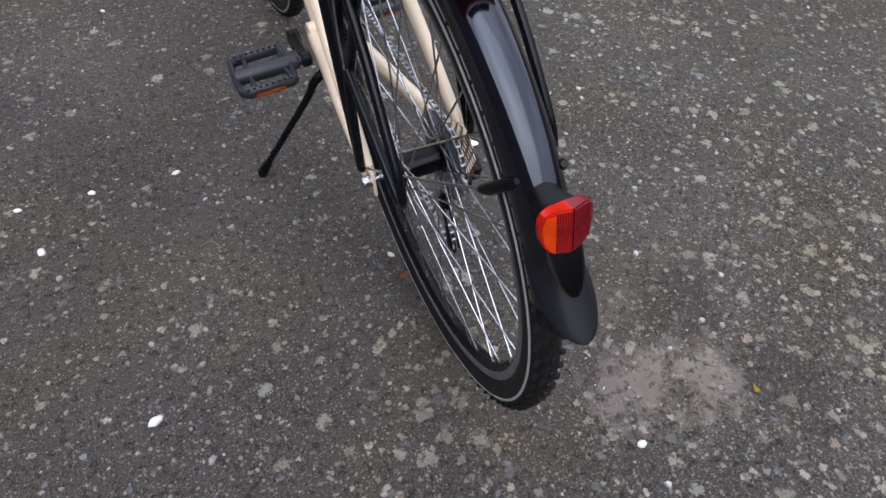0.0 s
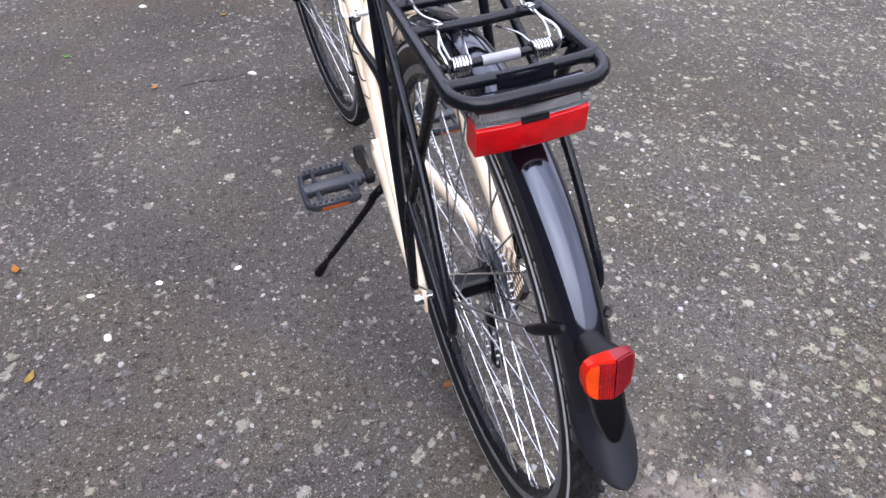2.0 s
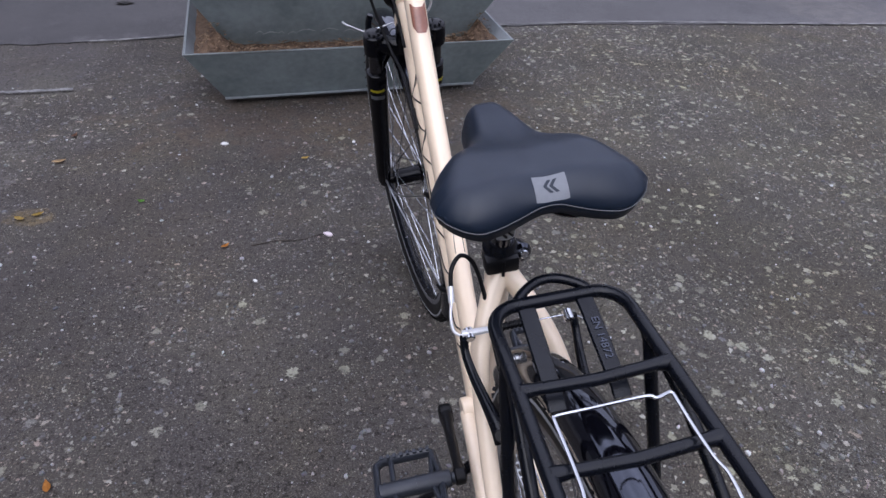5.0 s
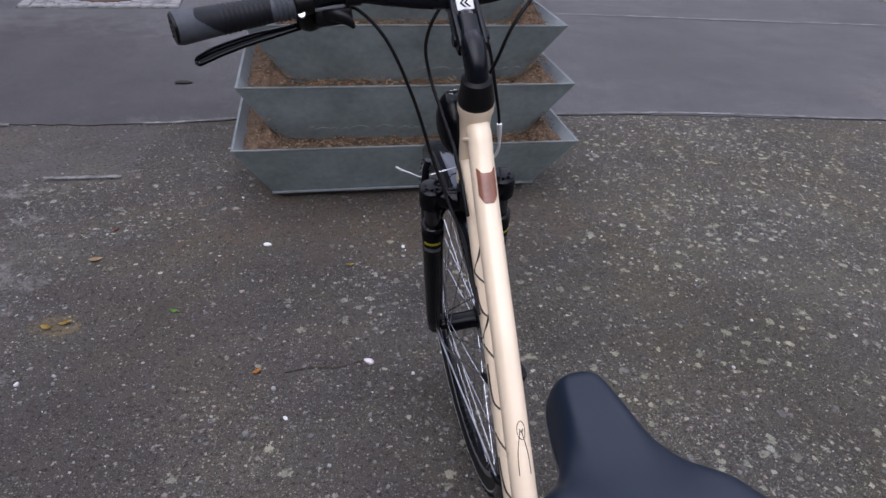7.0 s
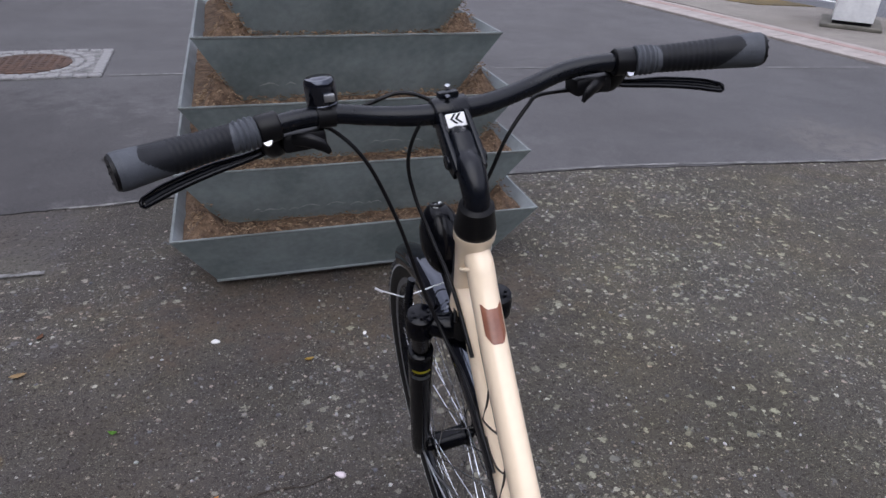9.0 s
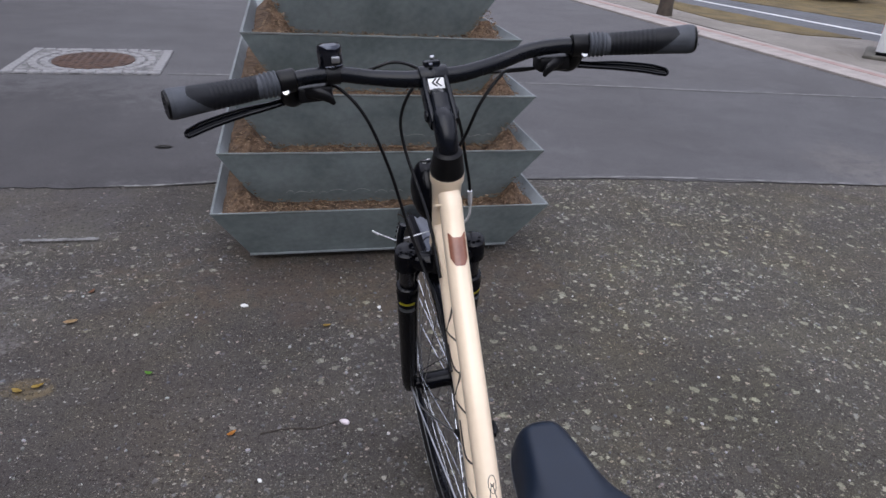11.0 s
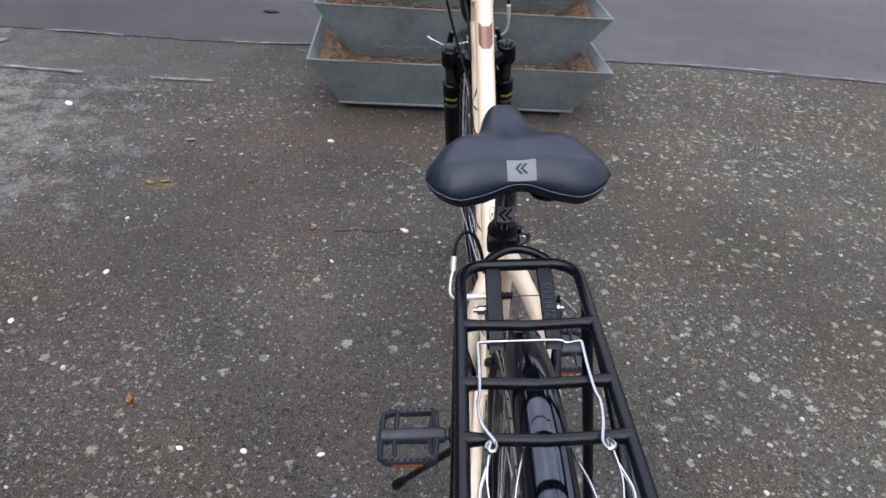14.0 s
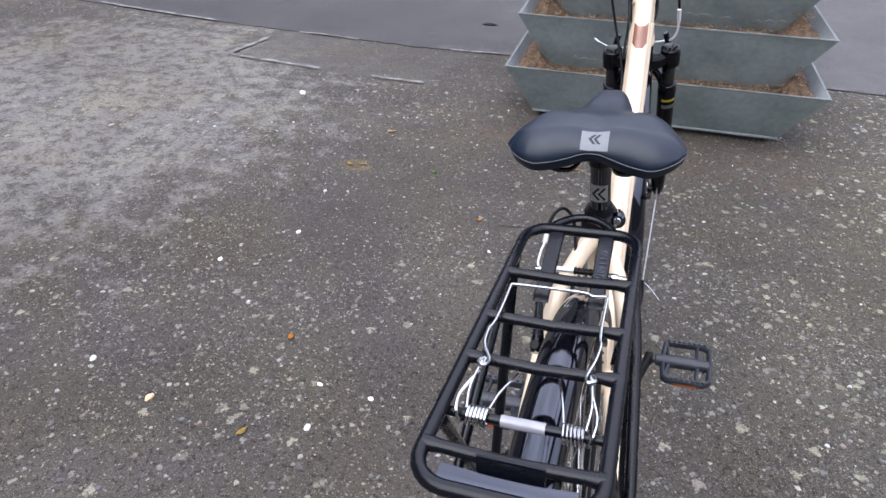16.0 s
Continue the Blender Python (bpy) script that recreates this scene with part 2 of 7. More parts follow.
# ---------------------------------------------------------------- the ground
def asphalt(name, dark, mid, layers, rough=0.9, zones=(), relief=0.6, lean=-0.02, pits=0.0, lichen=()):
    """Worn asphalt: dark binder, layers of irregular stone chips (cells a metre, share, pale tone, strength), crusts of pale lichen, zones of other tone, and relief."""
    m = bpy.data.materials.new(name)
    m.use_nodes = True
    n, l = m.node_tree.nodes, m.node_tree.links
    p = n["Principled BSDF"]
    p.inputs["Roughness"].default_value = rough
    p.inputs["Specular IOR Level"].default_value = 0.3
    co = n.new("ShaderNodeTexCoord").outputs["Object"]

    def tex(kind, scale, vec=None, **more):
        t = n.new(kind)
        t.inputs["Scale"].default_value = scale
        for key, value in more.items():
            t.inputs[key].default_value = value
        l.new(vec or co, t.inputs["Vector"])
        return t

    def ramp(src, lo, hi, a=0.0, b=1.0):
        r = n.new("ShaderNodeMapRange")
        for i, v in zip((1, 2, 3, 4), (lo, hi, a, b)):
            r.inputs[i].default_value = v
        l.new(src, r.inputs[0])
        return r.outputs[0]

    def mix(fac, a, b, mode="MIX"):
        x = n.new("ShaderNodeMix")
        x.data_type, x.blend_type = "RGBA", mode
        for src, i in ((fac, 0), (a, 6), (b, 7)):
            if isinstance(src, (tuple, float)):
                x.inputs[i].default_value = (*src, 1) if isinstance(src, tuple) else src
            else:
                l.new(src, x.inputs[i])
        return x.outputs[2]

    def calc(op, a, b):
        x = n.new("ShaderNodeMath")
        x.operation = op
        for src, i in ((a, 0), (b, 1)):
            if isinstance(src, (int, float)):
                x.inputs[i].default_value = src
            else:
                l.new(src, x.inputs[i])
        return x.outputs[0]

    def vec(op, a, b):
        x = n.new("ShaderNodeVectorMath")
        x.operation = op
        for src, i in ((a, 0), (b, 1)):
            if isinstance(src, tuple):
                x.inputs[i].default_value = src
            else:
                l.new(src, x.inputs[i])
        return x.outputs["Value" if op == "LENGTH" else "Vector"]

    def warped(scale, amount):
        """The place, pushed about by a noise, so that outlines break up."""
        t = tex("ShaderNodeTexNoise", scale * 1.1, Detail=5, Roughness=0.7)
        push = vec("MULTIPLY", vec("SUBTRACT", t.outputs["Color"], (0.5, 0.5, 0.5)), (amount / scale,) * 3)
        return vec("ADD", co, push)

    base = mix(ramp(tex("ShaderNodeTexNoise", 2.6, Detail=8, Roughness=0.65).outputs[0], 0.38, 0.62), dark, mid)
    base = mix(ramp(tex("ShaderNodeTexNoise", 300, Detail=5, Roughness=0.7).outputs[0], 0.45, 0.72), base, tuple(c * 2.4 for c in mid))
    height = tex("ShaderNodeTexNoise", 150, Detail=6, Roughness=0.7).outputs[0]
    thick = ramp(tex("ShaderNodeTexNoise", 1.1, Detail=5).outputs[0], 0.35, 0.65, -0.18, 0.12)
    place = n.new("ShaderNodeSeparateXYZ")
    l.new(co, place.inputs[0])
    thick = calc("ADD", thick, ramp(place.outputs[0], -0.3, 1.0, -0.02, lean))
    grit = ramp(tex("ShaderNodeTexNoise", 420, Detail=3).outputs[0], 0.3, 0.7, 0.45, 1.0)
    for scale, amount, stone, strength in layers:
        v = tex("ShaderNodeTexVoronoi", scale, warped(scale, 1.5))
        sep = n.new("ShaderNodeSeparateColor")
        l.new(v.outputs["Color"], sep.inputs[0])
        keep = ramp(calc("ADD", sep.outputs[0], thick), 1 - amount, 1 - amount + 0.04)
        size = ramp(sep.outputs[2], 0, 1, 0.16, 0.46)
        inside = ramp(calc("SUBTRACT", size, v.outputs["Distance"]), 0.0, 0.10)
        mask = calc("MULTIPLY", calc("MULTIPLY", calc("MULTIPLY", keep, inside), grit), strength)
        cr = n.new("ShaderNodeValToRGB")
        cr.color_ramp.interpolation = "LINEAR"
        tones = [(0.0, (0.16, 0.16, 0.18)), (0.35, (0.34, 0.34, 0.35)), (0.55, (0.50, 0.49, 0.42)), (0.72, (0.62, 0.50, 0.44)), (0.88, (0.66, 0.66, 0.58)), (1.0, (0.82, 0.80, 0.74))]
        while len(cr.color_ramp.elements) < len(tones):
            cr.color_ramp.elements.new(0.5)
        for e, (pos, c) in zip(cr.color_ramp.elements, tones):
            e.position, e.color = pos, (*(k * stone for k in c), 1)
        l.new(sep.outputs[1], cr.inputs[0])
        base = mix(mask, base, cr.outputs[0])
        height = calc("ADD", height, calc("MULTIPLY", mask, 0.5))
    if lichen:
        spread = calc("ADD", calc("MULTIPLY", thick, 1.1), ramp(place.outputs[0], -0.7, 0.7, -0.16, 0.12))
    for scale, amount, tone, strength in lichen:
        v = tex("ShaderNodeTexVoronoi", scale, warped(scale, 1.1))
        sep = n.new("ShaderNodeSeparateColor")
        l.new(v.outputs["Color"], sep.inputs[0])
        keep = ramp(calc("ADD", sep.outputs[0], spread), 1 - amount, 1 - amount + 0.03)
        lobes = ramp(tex("ShaderNodeTexNoise", scale * 4.5, Detail=6, Roughness=0.72).outputs[0], 0.3, 0.7, -0.15, 0.15)
        inside = ramp(calc("ADD", calc("SUBTRACT", ramp(sep.outputs[2], 0, 1, 0.10, 0.36), v.outputs["Distance"]), lobes), 0.0, 0.07)
        crust = ramp(tex("ShaderNodeTexNoise", 260, Detail=4, Roughness=0.7).outputs[0], 0.36, 0.56, 0.55, 1.0)
        mask = calc("MULTIPLY", calc("MULTIPLY", calc("MULTIPLY", keep, inside), crust), ramp(sep.outputs[1], 0, 1, 0.45 * strength, strength))
        base = mix(mask, base, tone)
        height = calc("ADD", height, calc("MULTIPLY", mask, 0.25))
    for (cx, cy), (rx, ry), tone, strength, mode in zones:
        d = vec("LENGTH", vec("MULTIPLY", vec("SUBTRACT", co, (cx, cy, 0)), (1 / rx, 1 / ry, 0)), (0, 0, 0))
        rag = calc("ADD", d, calc("MULTIPLY", calc("SUBTRACT", tex("ShaderNodeTexNoise", 7, Detail=9, Roughness=0.75).outputs[0], 0.5), 3.0))
        share = ramp(rag, 1.1, 0.75, 0.0, strength)
        if mode == "LAID":
            rim = n.new("ShaderNodeSeparateXYZ")
            l.new(vec("MULTIPLY", vec("SUBTRACT", warped(3, 0.35), (cx, cy, 0)), (1 / rx, 1 / ry, 0)), rim.inputs[0])
            side = calc("MAXIMUM", calc("ABSOLUTE", rim.outputs[0], 0), calc("ABSOLUTE", rim.outputs[1], 0))
            share, mode = ramp(side, 1.06, 0.94, 0.0, strength), "MIX"
        elif mode == "MIX":
            share = calc("MULTIPLY", share, ramp(tex("ShaderNodeTexNoise", 13, Detail=8, Roughness=0.75).outputs[0], 0.42, 0.53, 0.12, 1.0))
        base = mix(share, base, tone, mode)
    base = mix(ramp(tex("ShaderNodeTexNoise", 0.8, Detail=6).outputs[0], 0.42, 0.72, 0.0, 0.5), base, (0.55, 0.52, 0.50), "MULTIPLY")
    if pits:
        hollow = ramp(tex("ShaderNodeTexNoise", 75, Detail=4, Roughness=0.6).outputs[0], 0.46, 0.36, 0.0, pits)
        base = mix(hollow, base, (0.30, 0.28, 0.26), "MULTIPLY")
        height = calc("SUBTRACT", height, calc("MULTIPLY", hollow, 0.6))
        base = mix(ramp(tex("ShaderNodeTexNoise", 3.4, Detail=7, Roughness=0.7).outputs[0], 0.44, 0.62, 0.0, 0.8), base, (1.17, 1.18, 1.04), "MULTIPLY")
        base = mix(ramp(tex("ShaderNodeTexNoise", 1.9, Detail=6, Roughness=0.65).outputs[0], 0.48, 0.64, 0.0, 0.8), base, (1.04, 0.99, 0.88), "MULTIPLY")
        base = mix(ramp(tex("ShaderNodeTexNoise", 5.3, Detail=6, Roughness=0.65).outputs[0], 0.50, 0.66, 0.0, 0.7), base, (0.80, 0.78, 0.78), "MULTIPLY")
    l.new(base, p.inputs["Base Color"])
    bp = n.new("ShaderNodeBump")
    bp.inputs["Strength"].default_value, bp.inputs["Distance"].default_value = relief, 0.006
    l.new(height, bp.inputs["Height"]), l.new(bp.outputs[0], p.inputs["Normal"])
    return m


ROUGH_ASPHALT = asphalt(
    "rough_worn_asphalt", (0.0318, 0.0282, 0.0250), (0.0570, 0.0508, 0.0458),
    [(260, 0.54, 0.46, 0.75), (165, 0.46, 0.48, 0.82), (100, 0.33, 0.58, 0.88), (58, 0.17, 0.68, 0.92), (34, 0.05, 0.62, 0.85)],
    lichen=[(38, 0.22, (0.310, 0.306, 0.252), 0.9), (25, 0.29, (0.325, 0.322, 0.265), 1.0)],
    zones=[((0.33, -0.30), (0.15, 0.10), (0.215, 0.186, 0.175), 0.8, "MIX"), ((0.30, -0.12), (0.14, 0.05), (0.15, 0.132, 0.122), 0.35, "MIX"), ((0.44, -0.16), (0.08, 0.10), (0.62, 0.60, 0.58), 0.55, "MULTIPLY"), ((0.53, -0.38), (0.07, 0.12), (0.62, 0.60, 0.58), 0.55, "MULTIPLY"), ((-2.7, 1.55), (1.25, 1.45), (0.205, 0.196, 0.190), 0.75, "MIX"),
           ((-0.9, 0.5), (1.1, 1.5), (0.92, 0.91, 0.91), 0.6, "MULTIPLY"), ((-0.10, 2.12), (0.80, 0.30), (0.085, 0.064, 0.050), 0.6, "MIX"), ((1.6, 1.4), (1.5, 1.9), (0.95, 0.96, 0.88), 0.8, "MULTIPLY"),
           ((-1.69, 2.70), (0.57, 0.27), (0.088, 0.081, 0.078), 0.72, "LAID"), ((-1.065, 1.547), (0.07, 0.045), (0.28, 0.19, 0.05), 0.22, "MIX")], lean=0.12, pits=0.75)
SMOOTH_ASPHALT = asphalt("smooth_asphalt", (0.042, 0.0400, 0.0410), (0.066, 0.0630, 0.0640), [(160, 0.25, 0.26, 0.4), (60, 0.04, 0.4, 0.4)], 0.62, relief=0.25,
    zones=[((-2.4, 3.6), (2.4, 1.1), (0.64, 0.63, 0.63), 0.9, "MULTIPLY"), ((-2.0, 6.5), (4.0, 2.0), (0.86, 0.86, 0.86), 0.8, "MULTIPLY"), ((2.98, 3.35), (0.36, 0.42), (0.16, 0.142, 0.126), 0.35, "MIX"), ((2.6, 4.3), (2.6, 1.1), (0.84, 0.84, 0.85), 0.9, "MULTIPLY")])
PATH_GRAVEL = asphalt("sandy_path", (0.118, 0.106, 0.094), (0.165, 0.150, 0.132), [(60, 0.3, 0.4, 0.4)])
ROAD_ASPHALT = asphalt("far_road_asphalt", (0.066, 0.068, 0.075), (0.088, 0.090, 0.098), [(80, 0.2, 0.25, 0.3)])
DRY_GRASS = material("dry_grass_soil", (0.175, 0.125, 0.050), 0.95, scale=3, second=(0.085, 0.066, 0.032), bump=1.0, bump_scale=30, depth=0.05)
PINK_KERB = material("pinkish_concrete", (0.31, 0.225, 0.205), 0.85, scale=4, second=(0.25, 0.165, 0.145), bump=0.4, bump_scale=150)
PALE_LINE = material("pale_grit", (0.21, 0.205, 0.20), 0.9, scale=14, second=(0.075, 0.073, 0.072), bump=0.6, bump_scale=200)


def slab(name, outline, z0, z1, mat, parent=None, label="", jitter=0.0):
    """A flat piece of ground with an outline of (x, y) and its own thickness."""
    bm = B()
    rnd = random.Random(len(name) + len(outline))
    pts = []
    for (x0, y0), (x1, y1) in zip(outline, outline[1:] + outline[:1]):
        n = max(1, int(math.hypot(x1 - x0, y1 - y0) / 0.06)) if jitter else 1
        for k in range(n):
            t = k / n
            pts.append((x0 + (x1 - x0) * t + rnd.uniform(-jitter, jitter), y0 + (y1 - y0) * t + rnd.uniform(-jitter, jitter)))
    lo = [bm.verts.new((x, y, z0)) for x, y in pts]
    hi = [bm.verts.new((x, y, z1)) for x, y in pts]
    bm.faces.new(hi)
    for i in range(len(pts)):
        j = (i + 1) % len(pts)
        bm.faces.new((lo[i], lo[j], hi[j], hi[i]))
    return part(name, bm, mat, parent, label, smooth=0)


def ground_sheet():
    """The near ground with a little unevenness, reaching far out."""
    bm = B()
    xs = sorted({round(v, 3) for v in [*np.linspace(-400, -12, 8), *np.linspace(-12, -3, 10), *np.linspace(-3, 3, 61), *np.linspace(3, 12, 10), *np.linspace(12, 400, 8)]})
    ys = sorted({round(v, 3) for v in [*np.linspace(-400, -10, 8), *np.linspace(-10, -1.5, 10), *np.linspace(-1.5, 3, 46), *np.linspace(3, 14, 12), *np.linspace(14, 400, 8)]})
    grid = []
    for y in ys:
        row = []
        for x in xs:
            near = max(0.0, 1 - math.hypot(x, y - 0.8) / 3.5)
            z = 0.004 * near * noise.noise(Vector((x * 1.7, y * 1.7, 0.3))) if not (abs(x) < 0.3 and -0.3 < y < 1.5) else 0.0
            row.append(bm.verts.new((x, y, z)))
        grid.append(row)
    for j in range(len(ys) - 1):
        for i in range(len(xs) - 1):
            bm.faces.new((grid[j][i], grid[j][i + 1], grid[j + 1][i + 1], grid[j + 1][i]))
    return tagged(part("ground", bm, ROUGH_ASPHALT), "rough worn grey asphalt with pale stone chips", "ground", kind="structure")


ground_sheet()
tagged(slab("pavement_smooth", [(-8, 3.20), (-3.73, 3.04), (-2.6, 2.97), (-1.4, 2.965), (-0.80, 3.03), (0.2, 3.08), (1.2, 3.12), (2.8, 3.04), (5.2, 2.95), (5.27, 4.2), (4.99, 5.62), (4.585, 8.265), (3.92, 10.97), (2.2, 18), (-30, 30), (-30, 3.8)], -0.02, 0.005, SMOOTH_ASPHALT, jitter=0.008), "smooth dark grey asphalt lane beside the rough court", "pavement", kind="structure")


# ---------------------------------------------------------------- the planter
GALVANISED = material("galvanised_sheet", (0.290, 0.340, 0.345), 0.42, 0.15, scale=5, second=(0.170, 0.206, 0.210), bump=0.25, bump_scale=9, depth=0.012)
# inner faces: the skylight on them is put into a paler zinc colour
GALV_SKYLIT = material("skylit_zinc_inside", (0.38, 0.42, 0.45), 0.5, 0.15, scale=5, second=(0.28, 0.31, 0.33))
GALV_PALE = material("pale_zinc_edge", (0.30, 0.33, 0.34), 0.5, 0.4, vary=0.3, scale=20)


GALV_LIP = material("scuffed_zinc_lip", (0.20, 0.225, 0.225), 0.5, 0.2, scale=9, second=(0.115, 0.125, 0.12), bump=0.2, bump_scale=60)
STRAW = material("dry_stalks", (0.34, 0.245, 0.155), 0.85, scale=40, second=(0.14, 0.075, 0.04))


def trough(bm, w0, z0, w1, z1, t=0.006):
    """A square trough that flares from half width w0 to w1, with real sheet thickness and a folded lip."""
    rings = [(w0, z0), (w1, z1), (w1 + 0.003, z1 + 0.002), (w1 + 0.003, z1 + 0.007), (w1 - 0.005, z1 + 0.007), (w0 + 0.02 - t, z0 + 0.03)]
    rows = [[bm.verts.new((sx * w, sy * w, z)) for sx, sy in ((-1, -1), (1, -1), (1, 1), (-1, 1))] for w, z in rings]
    for a, b in zip(rows, rows[1:]):
        for k in range(4):
            f = bm.faces.new((a[k], a[(k + 1) % 4], b[(k + 1) % 4], b[k]))
            f.material_index = 1 if a is rows[4] else 2 if a in rows[1:4] else 0
    bm.faces.new(rows[0][::-1]), bm.faces.new(rows[-1])


def heap(x, y, half):
    """Soil piled up near the corners of a tier."""
    u, v = abs(x) - (half - 0.085), abs(y) - (half - 0.060)
    return 0.105 * min(1.0, max(0.0, half - max(abs(x), abs(y))) / 0.05) * math.exp(-(u / 0.045) ** 2 - (v / 0.060) ** 2)


def lime_streak(root, tier, z, x0, x1, seed):
    """A thin wavy pale run-off stain on the front of a tier."""
    w0, z0, w1, z1 = tier
    rnd = random.Random(seed)
    bm = B()
    x = x0
    while x < x1:
        ln = rnd.uniform(0.02, 0.07)
        zc = z + rnd.uniform(-0.006, 0.006)
        up = []
        for k in range(7):
            u = k / 6
            zz = zc + 0.010 * math.sin(math.pi * u) + rnd.uniform(-0.002, 0.002)
            th = 0.0021 * math.sin(math.pi * min(max(u, 0.08), 0.92)) + 0.0004
            up.append([(x + ln * u, -(w0 + (w1 - w0) * (q - z0) / (z1 - z0)) - 0.0012, q) for q in (zz - th, zz + th)])
        vs = [[bm.verts.new(p) for p in r] for r in up]
        for a, b in zip(vs, vs[1:]):
            bm.faces.new((a[0], b[0], b[1], a[1]))
        x += ln + rnd.uniform(-0.004, 0.03)
    part("lime_streak", bm, LIME, root, "thin pale lime run-off stain", smooth=0)


LIME = material("pale_lime", (0.50, 0.53, 0.54), 0.8, vary=0.3, scale=60)


def planter():
    root = tagged(new("tiered_planter"), "grey galvanised stacked planter with dry soil, standing on asphalt", "planter")
    root.matrix_world = pose(-0.08, 2.785, 0, 0, 0, 3.9)
    rnd = random.Random(5)
    tiers = [(0.50, 0.035, 0.615, 0.250), (0.455, 0.215, 0.580, 0.455), (0.415, 0.42, 0.537, 0.645), (0.365, 0.61, 0.480, 0.832), (0.315, 0.80, 0.425, 1.02), (0.26, 0.985, 0.365, 1.20)]
    for i, (w0, z0, w1, z1) in enumerate(tiers):
        bm = B()
        trough(bm, w0, z0, w1, z1)
        t = part("trough", bm, [GALVANISED, GALV_SKYLIT, GALV_LIP], root, smooth=0)
        bm = B()
        n = 26
        top = z1 - 0.034
        half = w0 + (w1 - w0) * (top - z0) / (z1 - z0) - 0.008
        g = []
        for a in range(n + 1):
            row = []
            for b in range(n + 1):
                x, y = -half + 2 * half * a / n, -half + 2 * half * b / n
                edge = max(abs(x), abs(y)) / half
                row.append(bm.verts.new((x, y, top + 0.016 * noise.noise(Vector((x * 14, y * 14, i))) + heap(x, y, half) + (0.012 * rnd.random() if edge < 0.99 else 0))))
            g.append(row)
        for a in range(n):
            for b in range(n):
                bm.faces.new((g[a][b], g[a + 1][b], g[a + 1][b + 1], g[a][b + 1]))
        part("soil", bm, SOIL, t)
        bm = B()
        for k in range(2000):
            x, y = rnd.uniform(-half, half) * 0.97, -half * rnd.uniform(0.62, 0.97)
            z = top + heap(x, y, half) + rnd.uniform(0.006, 0.026)
            a, ln, w = rnd.uniform(0, 6.28), rnd.uniform(0.004, 0.024), rnd.uniform(0.0007, 0.0024)
            d, sd = Vector((math.cos(a), math.sin(a), rnd.uniform(-0.4, 0.5))) * ln / 2, Vector((-math.sin(a), math.cos(a), rnd.uniform(-0.5, 0.5))) * w
            c = Vector((x, y, z))
            q = [bm.verts.new(c - d), bm.verts.new(c + sd + Vector((0, 0, 0.003))), bm.verts.new(c + d), bm.verts.new(c - sd + Vector((0, 0, 0.001)))]
            bm.faces.new((q[0], q[1], q[2])), bm.faces.new((q[0], q[2], q[3]))
        tagged(part("dry_litter", bm, STRAW, t, smooth=0), "dry brown stalks and leaf bits", kind="stuff")
    lime_streak(root, tiers[1], 0.272, -0.36, -0.20, 1)
    lime_streak(root, tiers[1], 0.272, -0.12, 0.10, 2)
    lime_streak(root, tiers[2], 0.475, 0.05, 0.20, 3)
    lime_streak(root, tiers[2], 0.472, 0.30, 0.40, 4)
    lime_streak(root, tiers[3], 0.665, -0.30, -0.18, 6)
    bm = B()
    box(bm, (0, 0, 0.034), (1.008, 1.008, 0.010), bevel=0.002)
    part("bottom_lip", bm, GALV_PALE, root, "pale zinc bottom lip")
    # near-black inset block between the bottom lip and the ground
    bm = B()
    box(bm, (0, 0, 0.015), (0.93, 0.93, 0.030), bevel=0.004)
    part("base_block", bm, material("near_black_base", (0.05, 0.045, 0.04), 0.9, vary=0.4, scale=12), root)


planter()

# ---------------------------------------------------------------- the bicycle
bike = tagged(new("bicycle"), "cream step-through city bicycle with black rack, leaning on its stand", "bicycle")
bike.matrix_world = pose(0.037, 0, 0, 0, 0, 1.26) @ pose(0, 0, 0, 0, -5.55, 0)
REAR, FRONT, BB = (0.0, 0.354), (1.088, 0.353), (0.4375, 0.299)
HEAD_TOP, HEAD_DIR = Vector((0.000, 0.880, 0.905)), Vector((0, math.cos(radians(72)), -math.sin(radians(72))))
STEER = Matrix.Translation(HEAD_TOP) @ Matrix.Rotation(radians(4.5), 4, -HEAD_DIR) @ Matrix.Translation(-HEAD_TOP)
NONE = Matrix.Identity(4)


def at_head(d, x=0.0, fore=0.0):
    """A place d metres down the steering axis, x across and fore ahead of it."""
    return HEAD_TOP + HEAD_DIR * d + Vector((x, 0, 0)) + Vector((0, -HEAD_DIR.z, HEAD_DIR.y)) * fore


